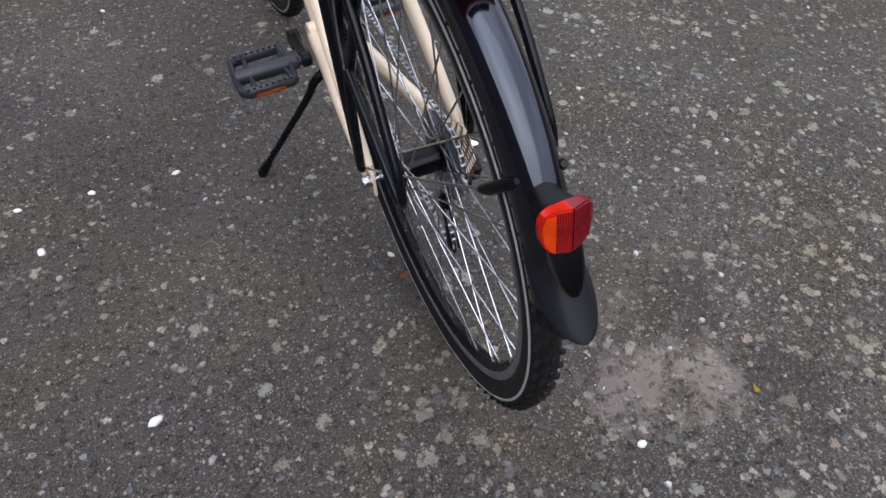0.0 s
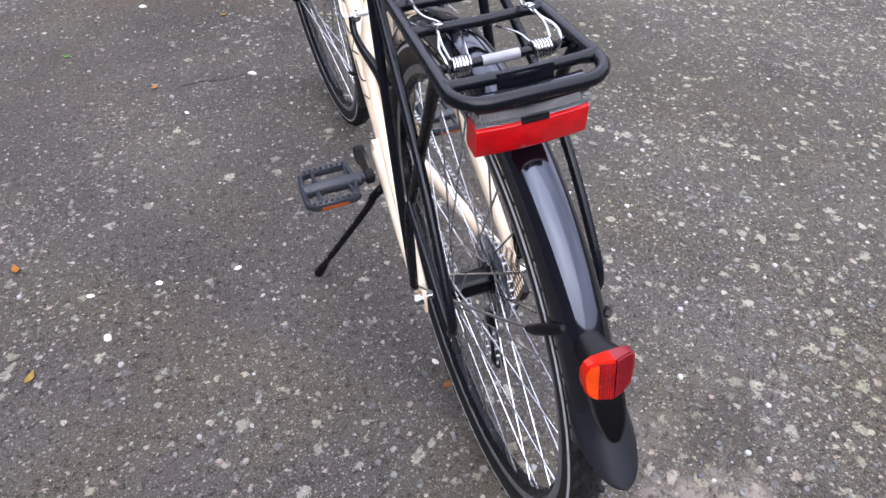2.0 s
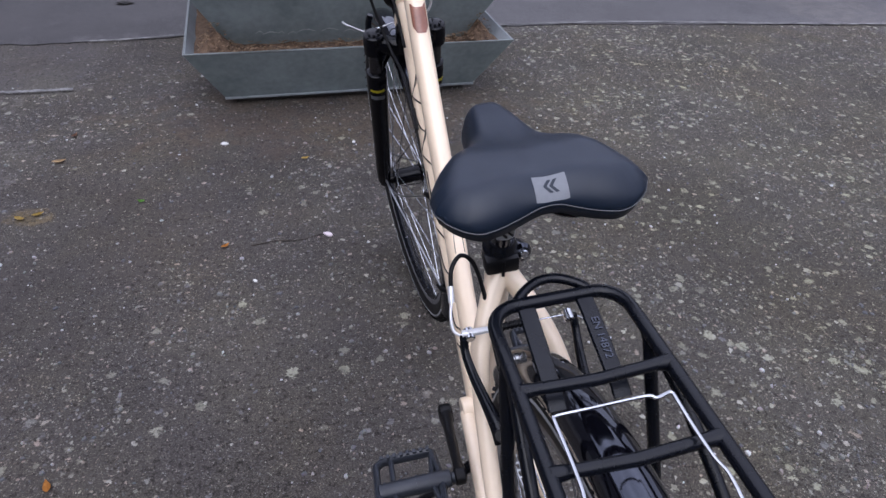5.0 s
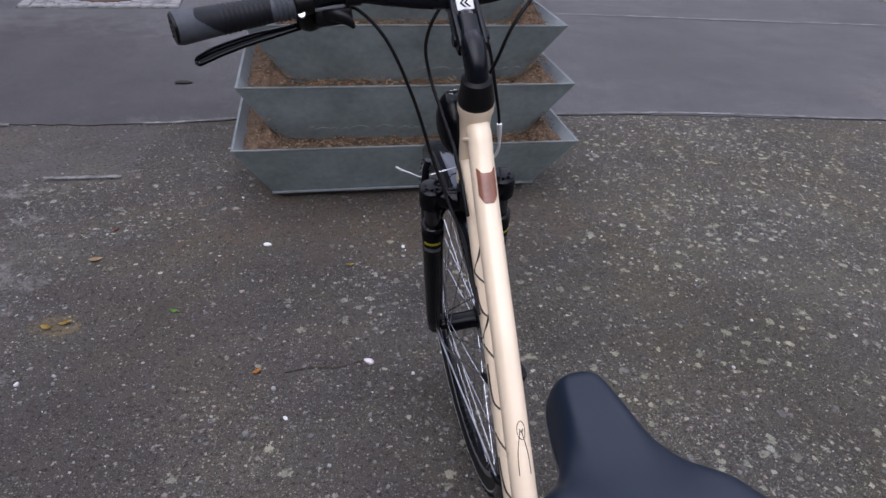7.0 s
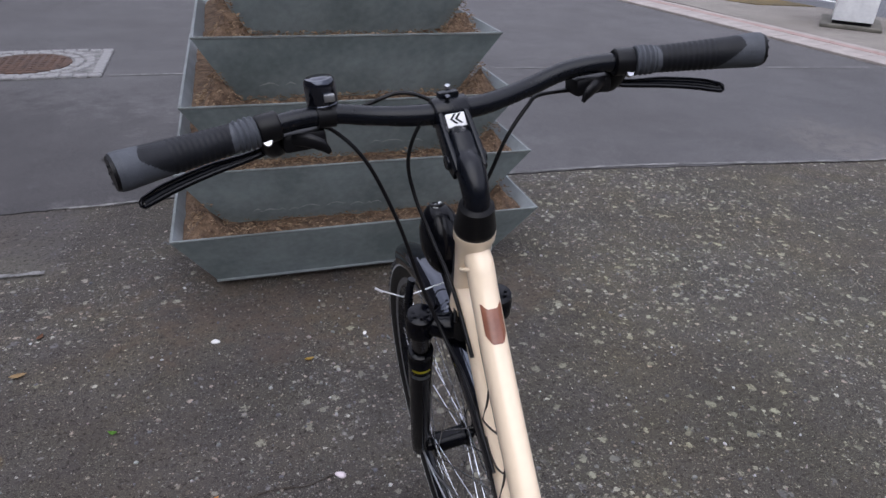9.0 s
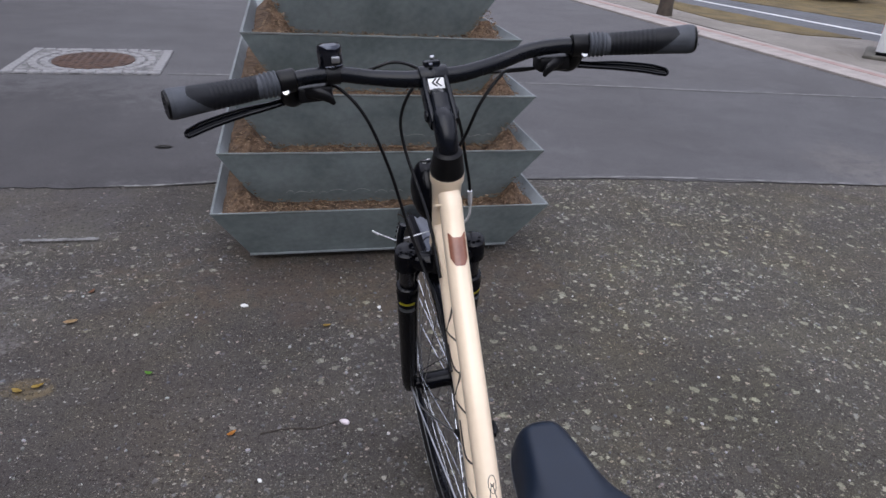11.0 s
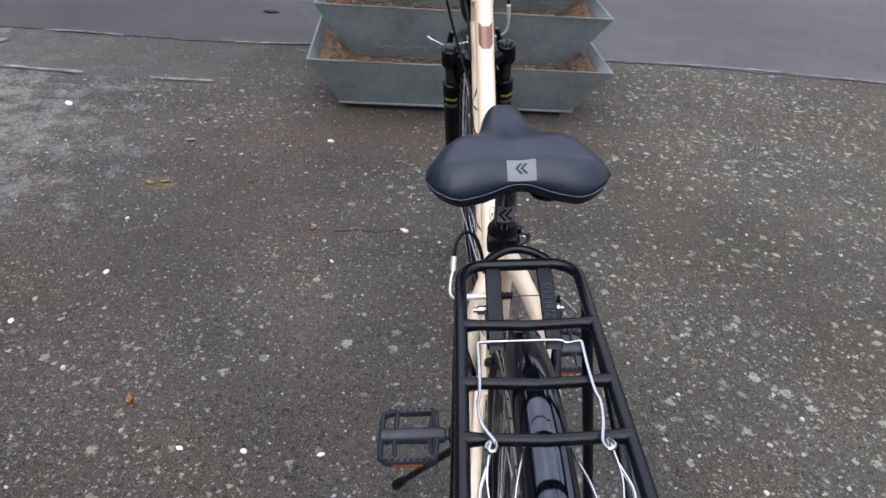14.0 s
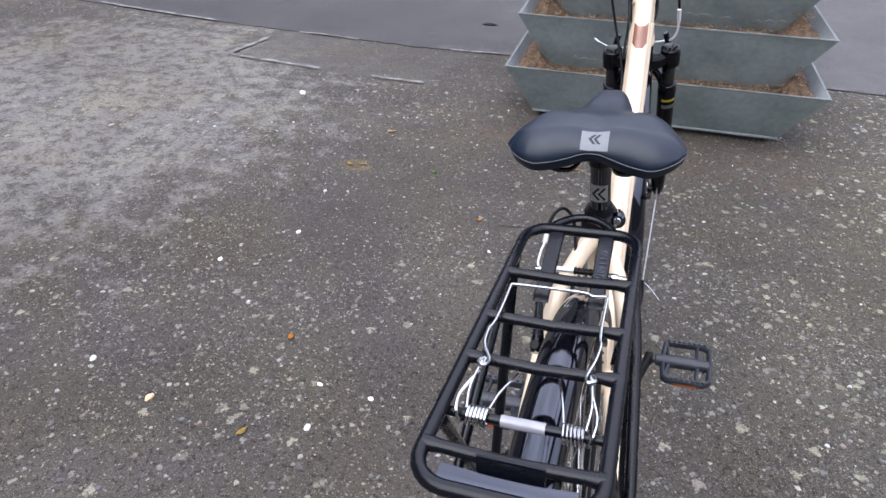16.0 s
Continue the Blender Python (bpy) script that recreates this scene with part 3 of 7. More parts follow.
def wheel(name, c, m, width, flange, label):
    w = group_part(name, bike, label)
    rnd = random.Random(3)
    # tyre
    bm = B()
    prof = [(0.306, -0.009), (0.314, -0.0155), (0.324, -0.0190), (0.336, -0.0185), (0.345, -0.0140), (0.3505, -0.007), (0.352, 0.0)]
    prof = prof + [(r, -x) for r, x in prof[-2::-1]]
    lathe(bm, prof, c, 120, m=m)
    tyre = part("tyre", bm, RUBBER, w, "black tyre with a block tread")
    for s in (-1, 1):
        bm = B()
        lathe(bm, [(0.3335, s * 0.0183), (0.3368, s * 0.0178), (0.3372, s * 0.0184), (0.3338, s * 0.0192)], c, 120, m=m)
        part("reflective_stripe", bm, REFLECT, w, "thin pale reflective ring")
    bm = B()
    n = 78
    for k in range(n):
        for row, (off, ln, wd) in enumerate(((0.0, 0.012, 0.0055), (0.0075, 0.013, 0.0055), (-0.0075, 0.013, 0.0055), (0.0142, 0.012, 0.0050), (-0.0142, 0.012, 0.0050))):
            a = 2 * math.pi * (k + (0.5 if row in (1, 2) else 0)) / n
            r = 0.3515 - 18 * off * off - (0.0025 if row > 2 else 0)
            rot = Matrix.Rotation(a - math.pi / 2, 4, "X") @ Matrix.Rotation((0.5 if off > 0 else -0.5) if off else 0, 4, "Z") @ Matrix.Rotation(-off * 45, 4, "Y")
            t = m @ Matrix.Translation((off, c[0] + r * math.cos(a), c[1] + r * math.sin(a))) @ rot
            q = [t @ Vector((sx * wd / 2 * f, sy * ln / 2 * f, z)) for z, f in ((-0.003, 1.0), (0.0024, 0.86)) for sx, sy in ((-1, -1), (1, -1), (1, 1), (-1, 1))]
            v = [bm.verts.new(p) for p in q]
            bm.faces.new(v[4:])
            for i in range(4):
                bm.faces.new((v[i], v[(i + 1) % 4], v[4 + (i + 1) % 4], v[4 + i]))
    tagged(part("tread", bm, RUBBER, tyre), kind="stuff")
    # rim
    bm = B()
    prof = [(0.290, -0.004), (0.296, -0.0095), (0.300, -0.0118), (0.3005, 0.0118), (0.296, 0.0095), (0.290, 0.004)]
    lathe(bm, prof, c, 120, m=m)
    part("rim", bm, BLACK_PAINT, w, "black alloy rim")
    for s in (-1, 1):
        bm = B()
        lathe(bm, [(0.2995, s * 0.0121), (0.3125, s * 0.0128), (0.3125, s * 0.0108), (0.2995, s * 0.0108)], c, 120, m=m)
        part("brake_track", bm, TRACK, w, "grey machined brake track")
    # hub
    bm = B()
    f = flange
    prof = [(0.0, -f - 0.012), (0.011, -f - 0.012), (0.012, -f - 0.004), (0.024, -f - 0.003), (0.024, -f + 0.003), (0.019, -f + 0.006), (0.0185, 0.0), (0.019, f - 0.006), (0.024, f - 0.003), (0.024, f + 0.003), (0.012, f + 0.004), (0.011, f + 0.012), (0.0, f + 0.012)]
    lathe(bm, prof[1:-1], c, 28, m=m, close_profile=False)
    part("hub", bm, FORK_BLACK, w, "black wheel hub")
    if name == "rear_wheel":
        bm = B()
        lathe(bm, [(0.028, 0.0335), (0.064, 0.0325), (0.066, 0.0330), (0.064, 0.0335), (0.028, 0.0345)], c, 64, m=m)
        part("spoke_guard", bm, SMOKE, w, "smoky plastic spoke guard disc")
    bm = B()
    tube(bm, [(-width, *c), (width, *c)], 0.0045, 10, m)
    for s in (-1, 1):
        disc(bm, (s * (width + 0.004), *c), (1, 0, 0), 0.0085, 0.009, 6, m)
        disc(bm, (s * (width - 0.004), *c), (1, 0, 0), 0.010, 0.005, 16, m)
    part("axle", bm, STEEL, w, "bright steel axle with nuts")
    # spokes
    for k in range(36):
        side = -1 if k % 2 else 1
        a = 2 * math.pi * k / 36 + 0.03
        hub_a = a + (1 if (k // 2) % 2 else -1) * radians(78)
        bm = B()
        p0 = Vector((side * f, c[0] + 0.022 * math.cos(hub_a), c[1] + 0.022 * math.sin(hub_a)))
        p1 = Vector((side * 0.002, c[0] + 0.292 * math.cos(a), c[1] + 0.292 * math.sin(a)))
        pn = p1.lerp(p0, 0.055)
        tube(bm, [p0, pn], 0.0013, 6, m)
        tube(bm, [pn, p1], 0.0018, 6, m)
        part("spoke", bm, STEEL, w)
    return w


def fender(name, c, m, a0, a1, r, label):
    """A curved guard with a raised middle band and rolled edges."""
    bm = B()
    outer = [(-0.0245, -0.026), (-0.0250, -0.018), (-0.0243, -0.0115), (-0.0222, -0.0058), (-0.0190, -0.0015), (-0.0150, 0.0017), (-0.0105, 0.0040), (-0.0055, 0.0053), (0.0, 0.0058)]
    outer = outer + [(-x, h) for x, h in outer[-2::-1]]
    prof = [(r + h, x) for x, h in outer] + [(r + h - 0.0022, x * 0.96) for x, h in outer[::-1]]
    lathe(bm, prof, c, 72, radians(a0), radians(a1), m)
    return part(name, bm, BLACK_GLOSS, bike, label)


DOWN_LINE = spline([(0, 0.890, 0.862), (0, 0.861, 0.800), (0, 0.789, 0.703), (0, 0.707, 0.607), (0, 0.605, 0.483), (0, 0.522, 0.386), (0, 0.447, 0.300)], 8)
DOWN_RADII = [0.036, 0.042, 0.042, 0.040, 0.036, 0.030, 0.024]


UPPER_R, LOWER_R = 0.0195, 0.0235


def tube_place(t):
    """Middle, upward normal and half depth of the pair of main tubes, t from the head to the crank."""
    n = len(DOWN_LINE)
    f = min(max(t, 0.0), 1.0) * (n - 1)
    i = min(int(f), n - 2)
    d = (DOWN_LINE[i + 1] - DOWN_LINE[i]).normalized()
    v = Vector((0, d.z, -d.y))
    if v.z < 0:
        v = -v
    return DOWN_LINE[i].lerp(DOWN_LINE[i + 1], f - i), v, float(np.interp(f / (n - 1), np.linspace(0, 1, len(DOWN_RADII)), DOWN_RADII))


def upper_axis(t):
    c, v, r = tube_place(t)
    return c + v * (r - UPPER_R) + Vector((0.002, 0, 0))


def lower_axis(t):
    c, v, r = tube_place(t)
    return c - v * (r - LOWER_R)


def cycle_frame():
    f = group_part("cycle_frame", bike, "glossy cream aluminium frame")
    bm = B()
    tube(bm, [at_head(0.030)] + [upper_axis(i / 48) for i in range(1, 49)], UPPER_R, 28, half=0.0168, power=2.2)
    part("main_tube", bm, CREAM, f)
    bm = B()
    tube(bm, spline([(0, 0.916, 0.800), (0, 0.900, 0.794)] + [lower_axis(i / 12) for i in range(2, 13)], 5), LOWER_R, 28, half=0.0222, power=2.5)
    part("down_tube", bm, CREAM, f)
    # weld beads where the two tubes meet the head
    along = (upper_axis(0.10) - upper_axis(0.02)).normalized()
    rnd = random.Random(8)
    for c, d, r in ((Vector((0, 0.905, 0.7955)), Vector((0, -0.9, -0.35)), 0.0220), (at_head(0.030) + along * 0.027, along, UPPER_R + 0.0020)):
        d = d.normalized()
        u, v = Vector((1, 0, 0)), Vector((1, 0, 0)).cross(d)
        ring = [c + u * math.cos(a) * r * 0.85 + v * math.sin(a) * (r + rnd.uniform(-0.0004, 0.0004)) + d * rnd.uniform(-0.0006, 0.0006) for a in np.linspace(0, 2 * math.pi, 41)[:-1]]
        bm = B()
        tube(bm, ring, [0.0024 + 0.0005 * (k % 2) for k in range(40)], 8, closed=True, side=tuple(d))
        part("weld_bead", bm, CREAM, f)
    bm = B()
    tube(bm, [at_head(d) for d in (0.0, 0.012, 0.02, 0.06, 0.11, 0.135, 0.145)], [0.0252, 0.0252, 0.0222, 0.0208, 0.0208, 0.0240, 0.0245], 32)
    part("head_tube", bm, CREAM, f)
    bm = B()
    tube(bm, [(0, *BB), (0, 0.353, 0.690)], 0.0165, 24)
    part("seat_tube", bm, CREAM, f)
    for s in (-1, 1):
        bm = B()
        tube(bm, spline([(s * 0.004, 0.345, 0.668), (s * 0.022, 0.322, 0.642), (s * 0.045, 0.28, 0.598), (s * 0.056, 0.21, 0.540), (s * 0.064, 0.12, 0.460), (s * 0.0705, 0.012, 0.368)], 6), [0.0135, 0.0125, 0.0115, 0.0105, 0.0095, 0.008], 16)
        part("seat_stay", bm, CREAM, f)
        bm = B()
        tube(bm, spline([(s * 0.027, 0.430, 0.299), (s * 0.038, 0.32, 0.313), (s * 0.056, 0.15, 0.335), (s * 0.0705, 0.012, 0.352)], 6), [0.0125, 0.0125, 0.0115, 0.0095], 14)
        part("chain_stay", bm, CREAM, f)
        bm = B()
        box(bm, (s * 0.0708, 0.004, 0.352), (0.005, 0.030, 0.042), bevel=0.002)
        part("dropout", bm, CREAM, f)
    bm = B()
    disc(bm, (0, *BB), (1, 0, 0), 0.0215, 0.07, 28, chamfer=0.002)
    part("bottom_bracket", bm, CREAM, f)


cycle_frame()
wheel("rear_wheel", REAR, NONE, 0.076, 0.030, "rear wheel with a black tyre and silver spokes")
wheel("front_wheel", FRONT, STEER, 0.062, 0.033, "front wheel with a black tyre and silver spokes")
OFF = Vector((0.006, 0, 0))
fender("rear_mudguard", REAR, Matrix.Translation(OFF), 28, 160, 0.370, "glossy black plastic rear mudguard")
fender("front_mudguard", FRONT, STEER, 62, 205, 0.368, "glossy black plastic front mudguard")


def rack():
    r = group_part("luggage_rack", bike, "black tubular steel luggage rack with a sprung clamp")
    z = 0.765
    bm = B()
    loop = []
    for cx, cy, a0 in ((0.036, 0.160, 90), (-0.036, 0.160, 180)):
        loop += [(cx + (0.026) * math.cos(radians(a0 - 90 + 90 * i / 6)), cy + 0.028 * math.sin(radians(a0 - 90 + 90 * i / 6)), z) for i in range(7)]
    for cx, cy, a0 in ((-0.0408, -0.148, 180), (0.0408, -0.148, 270)):
        loop += [(cx + 0.028 * math.cos(radians(a0 + 90 * i / 6)), cy + 0.028 * math.sin(radians(a0 + 90 * i / 6)), z) for i in range(7)]
    tube(bm, loop, 0.0063, 16, closed=True, side=(0, 0, 1))
    part("outer_rail", bm, BLACK_PAINT, r)
    for y in (0.094, 0.020, -0.039, -0.141):
        bm = B()
        w = 0.0620 + 0.0060 * (0.1 - y) / 0.23
        tube(bm, [(-w, y, z), (-w + 0.014, y - 0.0005, z + 0.0005), (0, y - 0.003, z + 0.0005), (w - 0.014, y - 0.0005, z + 0.0005), (w, y, z)], [0.0072, 0.0053, 0.0053, 0.0053, 0.0072], 16)
        part("crossbar", bm, BLACK_PAINT, r)
    bm = B()
    tube(bm, spline([(-0.036, 0.186, 0.765), (-0.029, 0.196, 0.768), (-0.014, 0.206, 0.770), (0, 0.2085, 0.771), (0.014, 0.206, 0.770), (0.029, 0.196, 0.768), (0.036, 0.186, 0.765)], 6), 0.0048, 10)
    part("front_bow", bm, BLACK_PAINT, r)
    for s in (-1, 1):
        bm = B()
        tube(bm, [(s * 0.027, 0.190, 0.765), (s * 0.0275, 0.172, 0.760), (s * 0.028, 0.120, 0.7422), (s * 0.0285, 0.103, 0.7362), (s * 0.0285, 0.094, 0.731)], [0.0022, 0.0022, 0.0022, 0.0020, 0.0010], 8, half=0.0084, side=(1, 0, 0), power=4)
        part("mounting_strap", bm, BLACK_PAINT, r)
        bm = B()
        tube(bm, spline([(s * 0.062, 0.128, 0.764), (s * 0.065, 0.12, 0.735), (s * 0.074, 0.06, 0.54), (s * 0.079, 0.016, 0.385), (s * 0.079, 0.010, 0.372)], 6), 0.0060, 12)
        part("rack_leg", bm, BLACK_PAINT, r)
        bm = B()
        tube(bm, spline([(s * 0.069, -0.118, 0.764), (s * 0.066, -0.098, 0.735), (s * 0.073, -0.01, 0.55), (s * 0.078, 0.004, 0.50), (s * 0.080, 0.010, 0.374)], 6), 0.0060, 12)
        part("rack_leg", bm, BLACK_PAINT, r)
        bm = B()
        o = 0.010 if s > 0 else 0.0
        tube(bm, spline([(s * 0.064, 0.105, 0.760), (s * 0.068 + o * 0.6, 0.050, 0.722), (s * 0.076 + o, -0.070, 0.632), (s * 0.082 + o, -0.150, 0.535), (s * 0.083 + o, -0.169, 0.500), (s * 0.083 + o, -0.166, 0.480), (s * 0.083 + o, -0.152, 0.478), (s * 0.081 + o * 0.7, -0.080, 0.512), (s * 0.078, -0.010, 0.540)], 6), 0.0056, 12)
        part("pannier_guard", bm, BLACK_PAINT, r)
    for s in (-1, 1):
        bm = B()
        disc(bm, (s * 0.039, 0.162, 0.725), (1, 0, 0), 0.0052, 0.011, 14, chamfer=0.001)
        disc(bm, (s * 0.0455, 0.162, 0.725), (1, 0, 0), 0.0030, 0.006, 10)
        part("strap_bolt", bm, STEEL, r, "bright bolt through the strap")
    for k, ln in enumerate((0.005, 0.005, 0.006, 0.004, 0.007, 0.005, 0.005)):
        bm = B()
        y = 0.166 - 0.0085 * k
        box(bm, (0, 0, 0), (ln, 0.0042, 0.0008), Matrix.Translation((-0.028, y, 0.7598 - 0.345 * (0.172 - y) + 0.0008)) @ Matrix.Rotation(radians(19), 4, "X"))
        part("raised_mark", bm, BLACK_GLOSS, r)
    bm = B()
    box(bm, (0, 0, 0), (0.052, 0.0025, 0.046), Matrix.Translation((0.001, -0.1492, 0.7485)) @ Matrix.Rotation(radians(-7), 4, "X"), 0.0008)
    part("lamp_plate", bm, BLACK_PAINT, r, "flat black lamp bracket plate")


rack()


def saddle():
    s = group_part("saddle", bike, "wide black vinyl saddle with a grey patch")
    X = [0, 0.012, 0.020, 0.026, 0.030, 0.033, 0.036, 0.045, 0.060, 0.074, 0.088, 0.0955, 0.0980]
    FRONT_EDGE = [0.442, 0.441, 0.437, 0.430, 0.417, 0.392, 0.354, 0.334, 0.326, 0.316, 0.292, 0.270, 0.251]
    BACK_EDGE = [0.219, 0.2185, 0.2175, 0.2165, 0.2158, 0.2152, 0.2145, 0.2122, 0.210, 0.212, 0.221, 0.231, 0.241]
    blur = np.linspace(-0.0045, 0.0045, 9)
    fy = lambda x: float(np.interp(np.abs(x + blur), X, FRONT_EDGE).mean())
    by = lambda x: float(np.interp(np.abs(x + blur), X, BACK_EDGE).mean())
    xs = [0.0980 * math.sin(u) for u in np.linspace(-math.pi / 2, math.pi / 2, 121)]
    rim = [(x, fy(x)) for x in xs] + [(x, by(x)) for x in xs[::-1]]
    dense = []
    for (x0, y0), (x1, y1) in zip(rim, rim[1:] + rim[:1]):
        n = max(1, int(math.hypot(x1 - x0, y1 - y0) / 0.0012))
        dense += [(x0 + (x1 - x0) * k / n, y0 + (y1 - y0) * k / n) for k in range(n)]
    rim, rim_a = dense, np.array(dense)

    def edge_z(x, y):
        return float(np.interp(y, [0.2, 0.23, 0.27, 0.33, 0.40, 0.455], [0.845, 0.842, 0.834, 0.822, 0.812, 0.810])) - 0.006 * max(0, 1 - abs(abs(x) - 0.062) / 0.052) * float(np.interp(y, [0.225, 0.25], [1, 0])) + 0.007 * math.exp(-((x / 0.026) ** 2)) * float(np.interp(y, [0.225, 0.25], [1, 0])) + 0.006 * float(np.interp(abs(x), [0.066, 0.098], [0, 1])) ** 1.5 + 0.020 * math.exp(-(((abs(x) - 0.038) / 0.016) ** 2) - ((y - 0.335) / 0.030) ** 2)

    def top(x, y):
        e = float(np.hypot(*(rim_a - (x, y)).T).min())
        q = (1 - (1 - min(1.0, e / float(np.interp(y, [0.28, 0.36], [0.031, 0.021])))) ** 2.6) ** 0.62
        crown = float(np.interp(y, [0.2, 0.24, 0.29, 0.36, 0.41, 0.455], [0.864, 0.873, 0.871, 0.857, 0.850, 0.845]))
        crown -= 0.006 * math.exp(-((x / 0.018) ** 2)) * math.exp(-(((y - 0.315) / 0.06) ** 2)) + 0.011 * (x / 0.098) ** 2 + 0.006 * math.exp(-(((abs(x) - 0.030) / 0.016) ** 2)) * math.exp(-(((y - 0.335) / 0.035) ** 2))
        crown -= 0.004 * math.exp(-((x / 0.020) ** 2)) * float(np.interp(y, [0.24, 0.28], [1, 0]))
        z0 = edge_z(x, y)
        return z0 + (crown - z0) * q

    twist = lambda x, y: (x + 0.002 - 0.010 * (y - 0.25), y - 0.004)
    bm = B()
    rows = []
    for x in xs:
        a, b = by(x), fy(x)
        row = []
        for k in range(35):
            y = a + (b - a) * (0.5 - 0.5 * math.cos(math.pi * k / 34))
            row.append(bm.verts.new((*twist(x, y), top(x, y))))
        rows.append(row)
    for a, b in zip(rows, rows[1:]):
        for k in range(34):
            bm.faces.new((a[k], a[k + 1], b[k + 1], b[k]))
    made = bmesh.ops.extrude_edge_only(bm, edges=[e for e in bm.edges if e.is_boundary])
    for v in [v for v in made["geom"] if isinstance(v, bmesh.types.BMVert)]:
        v.co.z -= 0.012
        v.co.x *= 0.965
        v.co.y = 0.30 + (v.co.y - 0.30) * 0.965
    bmesh.ops.contextual_create(bm, geom=[e for e in bm.edges if e.is_boundary])
    part("cover", bm, SADDLE, s, smooth=70)
    bm = B()
    tube(bm, [(*twist(x, y), edge_z(x, y) - 0.0014) for x, y in rim[::2]], 0.0006, 6, closed=True, side=(0, 0, 1))
    part("piping", bm, PIPING, s, "thin grey edge piping")
    bm = B()
    g = []
    for i in range(9):
        row = []
        for k in range(9):
            u, v = i / 8, k / 8
            x = -0.0130 + 0.030 * u
            y = 0.2195 + 0.0175 * v + 0.0012 * math.sin(math.pi * u) * (v - 0.5)
            row.append(bm.verts.new((*twist(x, y), top(x, y) + 0.0005)))
        g.append(row)
    for i in range(8):
        for k in range(8):
            bm.faces.new((g[i][k], g[i + 1][k], g[i + 1][k + 1], g[i][k + 1]))
    part("print_patch", bm, LOGO_GREY, s, "grey printed patch", smooth=70)
    bm = B()
    for off in (0.0, 0.0055):
        for e in (-1, 1):
            quad = [(-0.0055, 0.0), (-0.0020, 0.0), (0.0030, e * 0.0050), (-0.0005, e * 0.0050)]
            vs = []
            for qx, qy in quad:
                x, y = 0.0005 + qx + off, 0.2285 + qy
                vs.append(bm.verts.new((*twist(x, y), top(x, y) + 0.0010)))
            bm.faces.new(vs)
    part("chevron_mark", bm, SADDLE, s, smooth=0)


saddle()


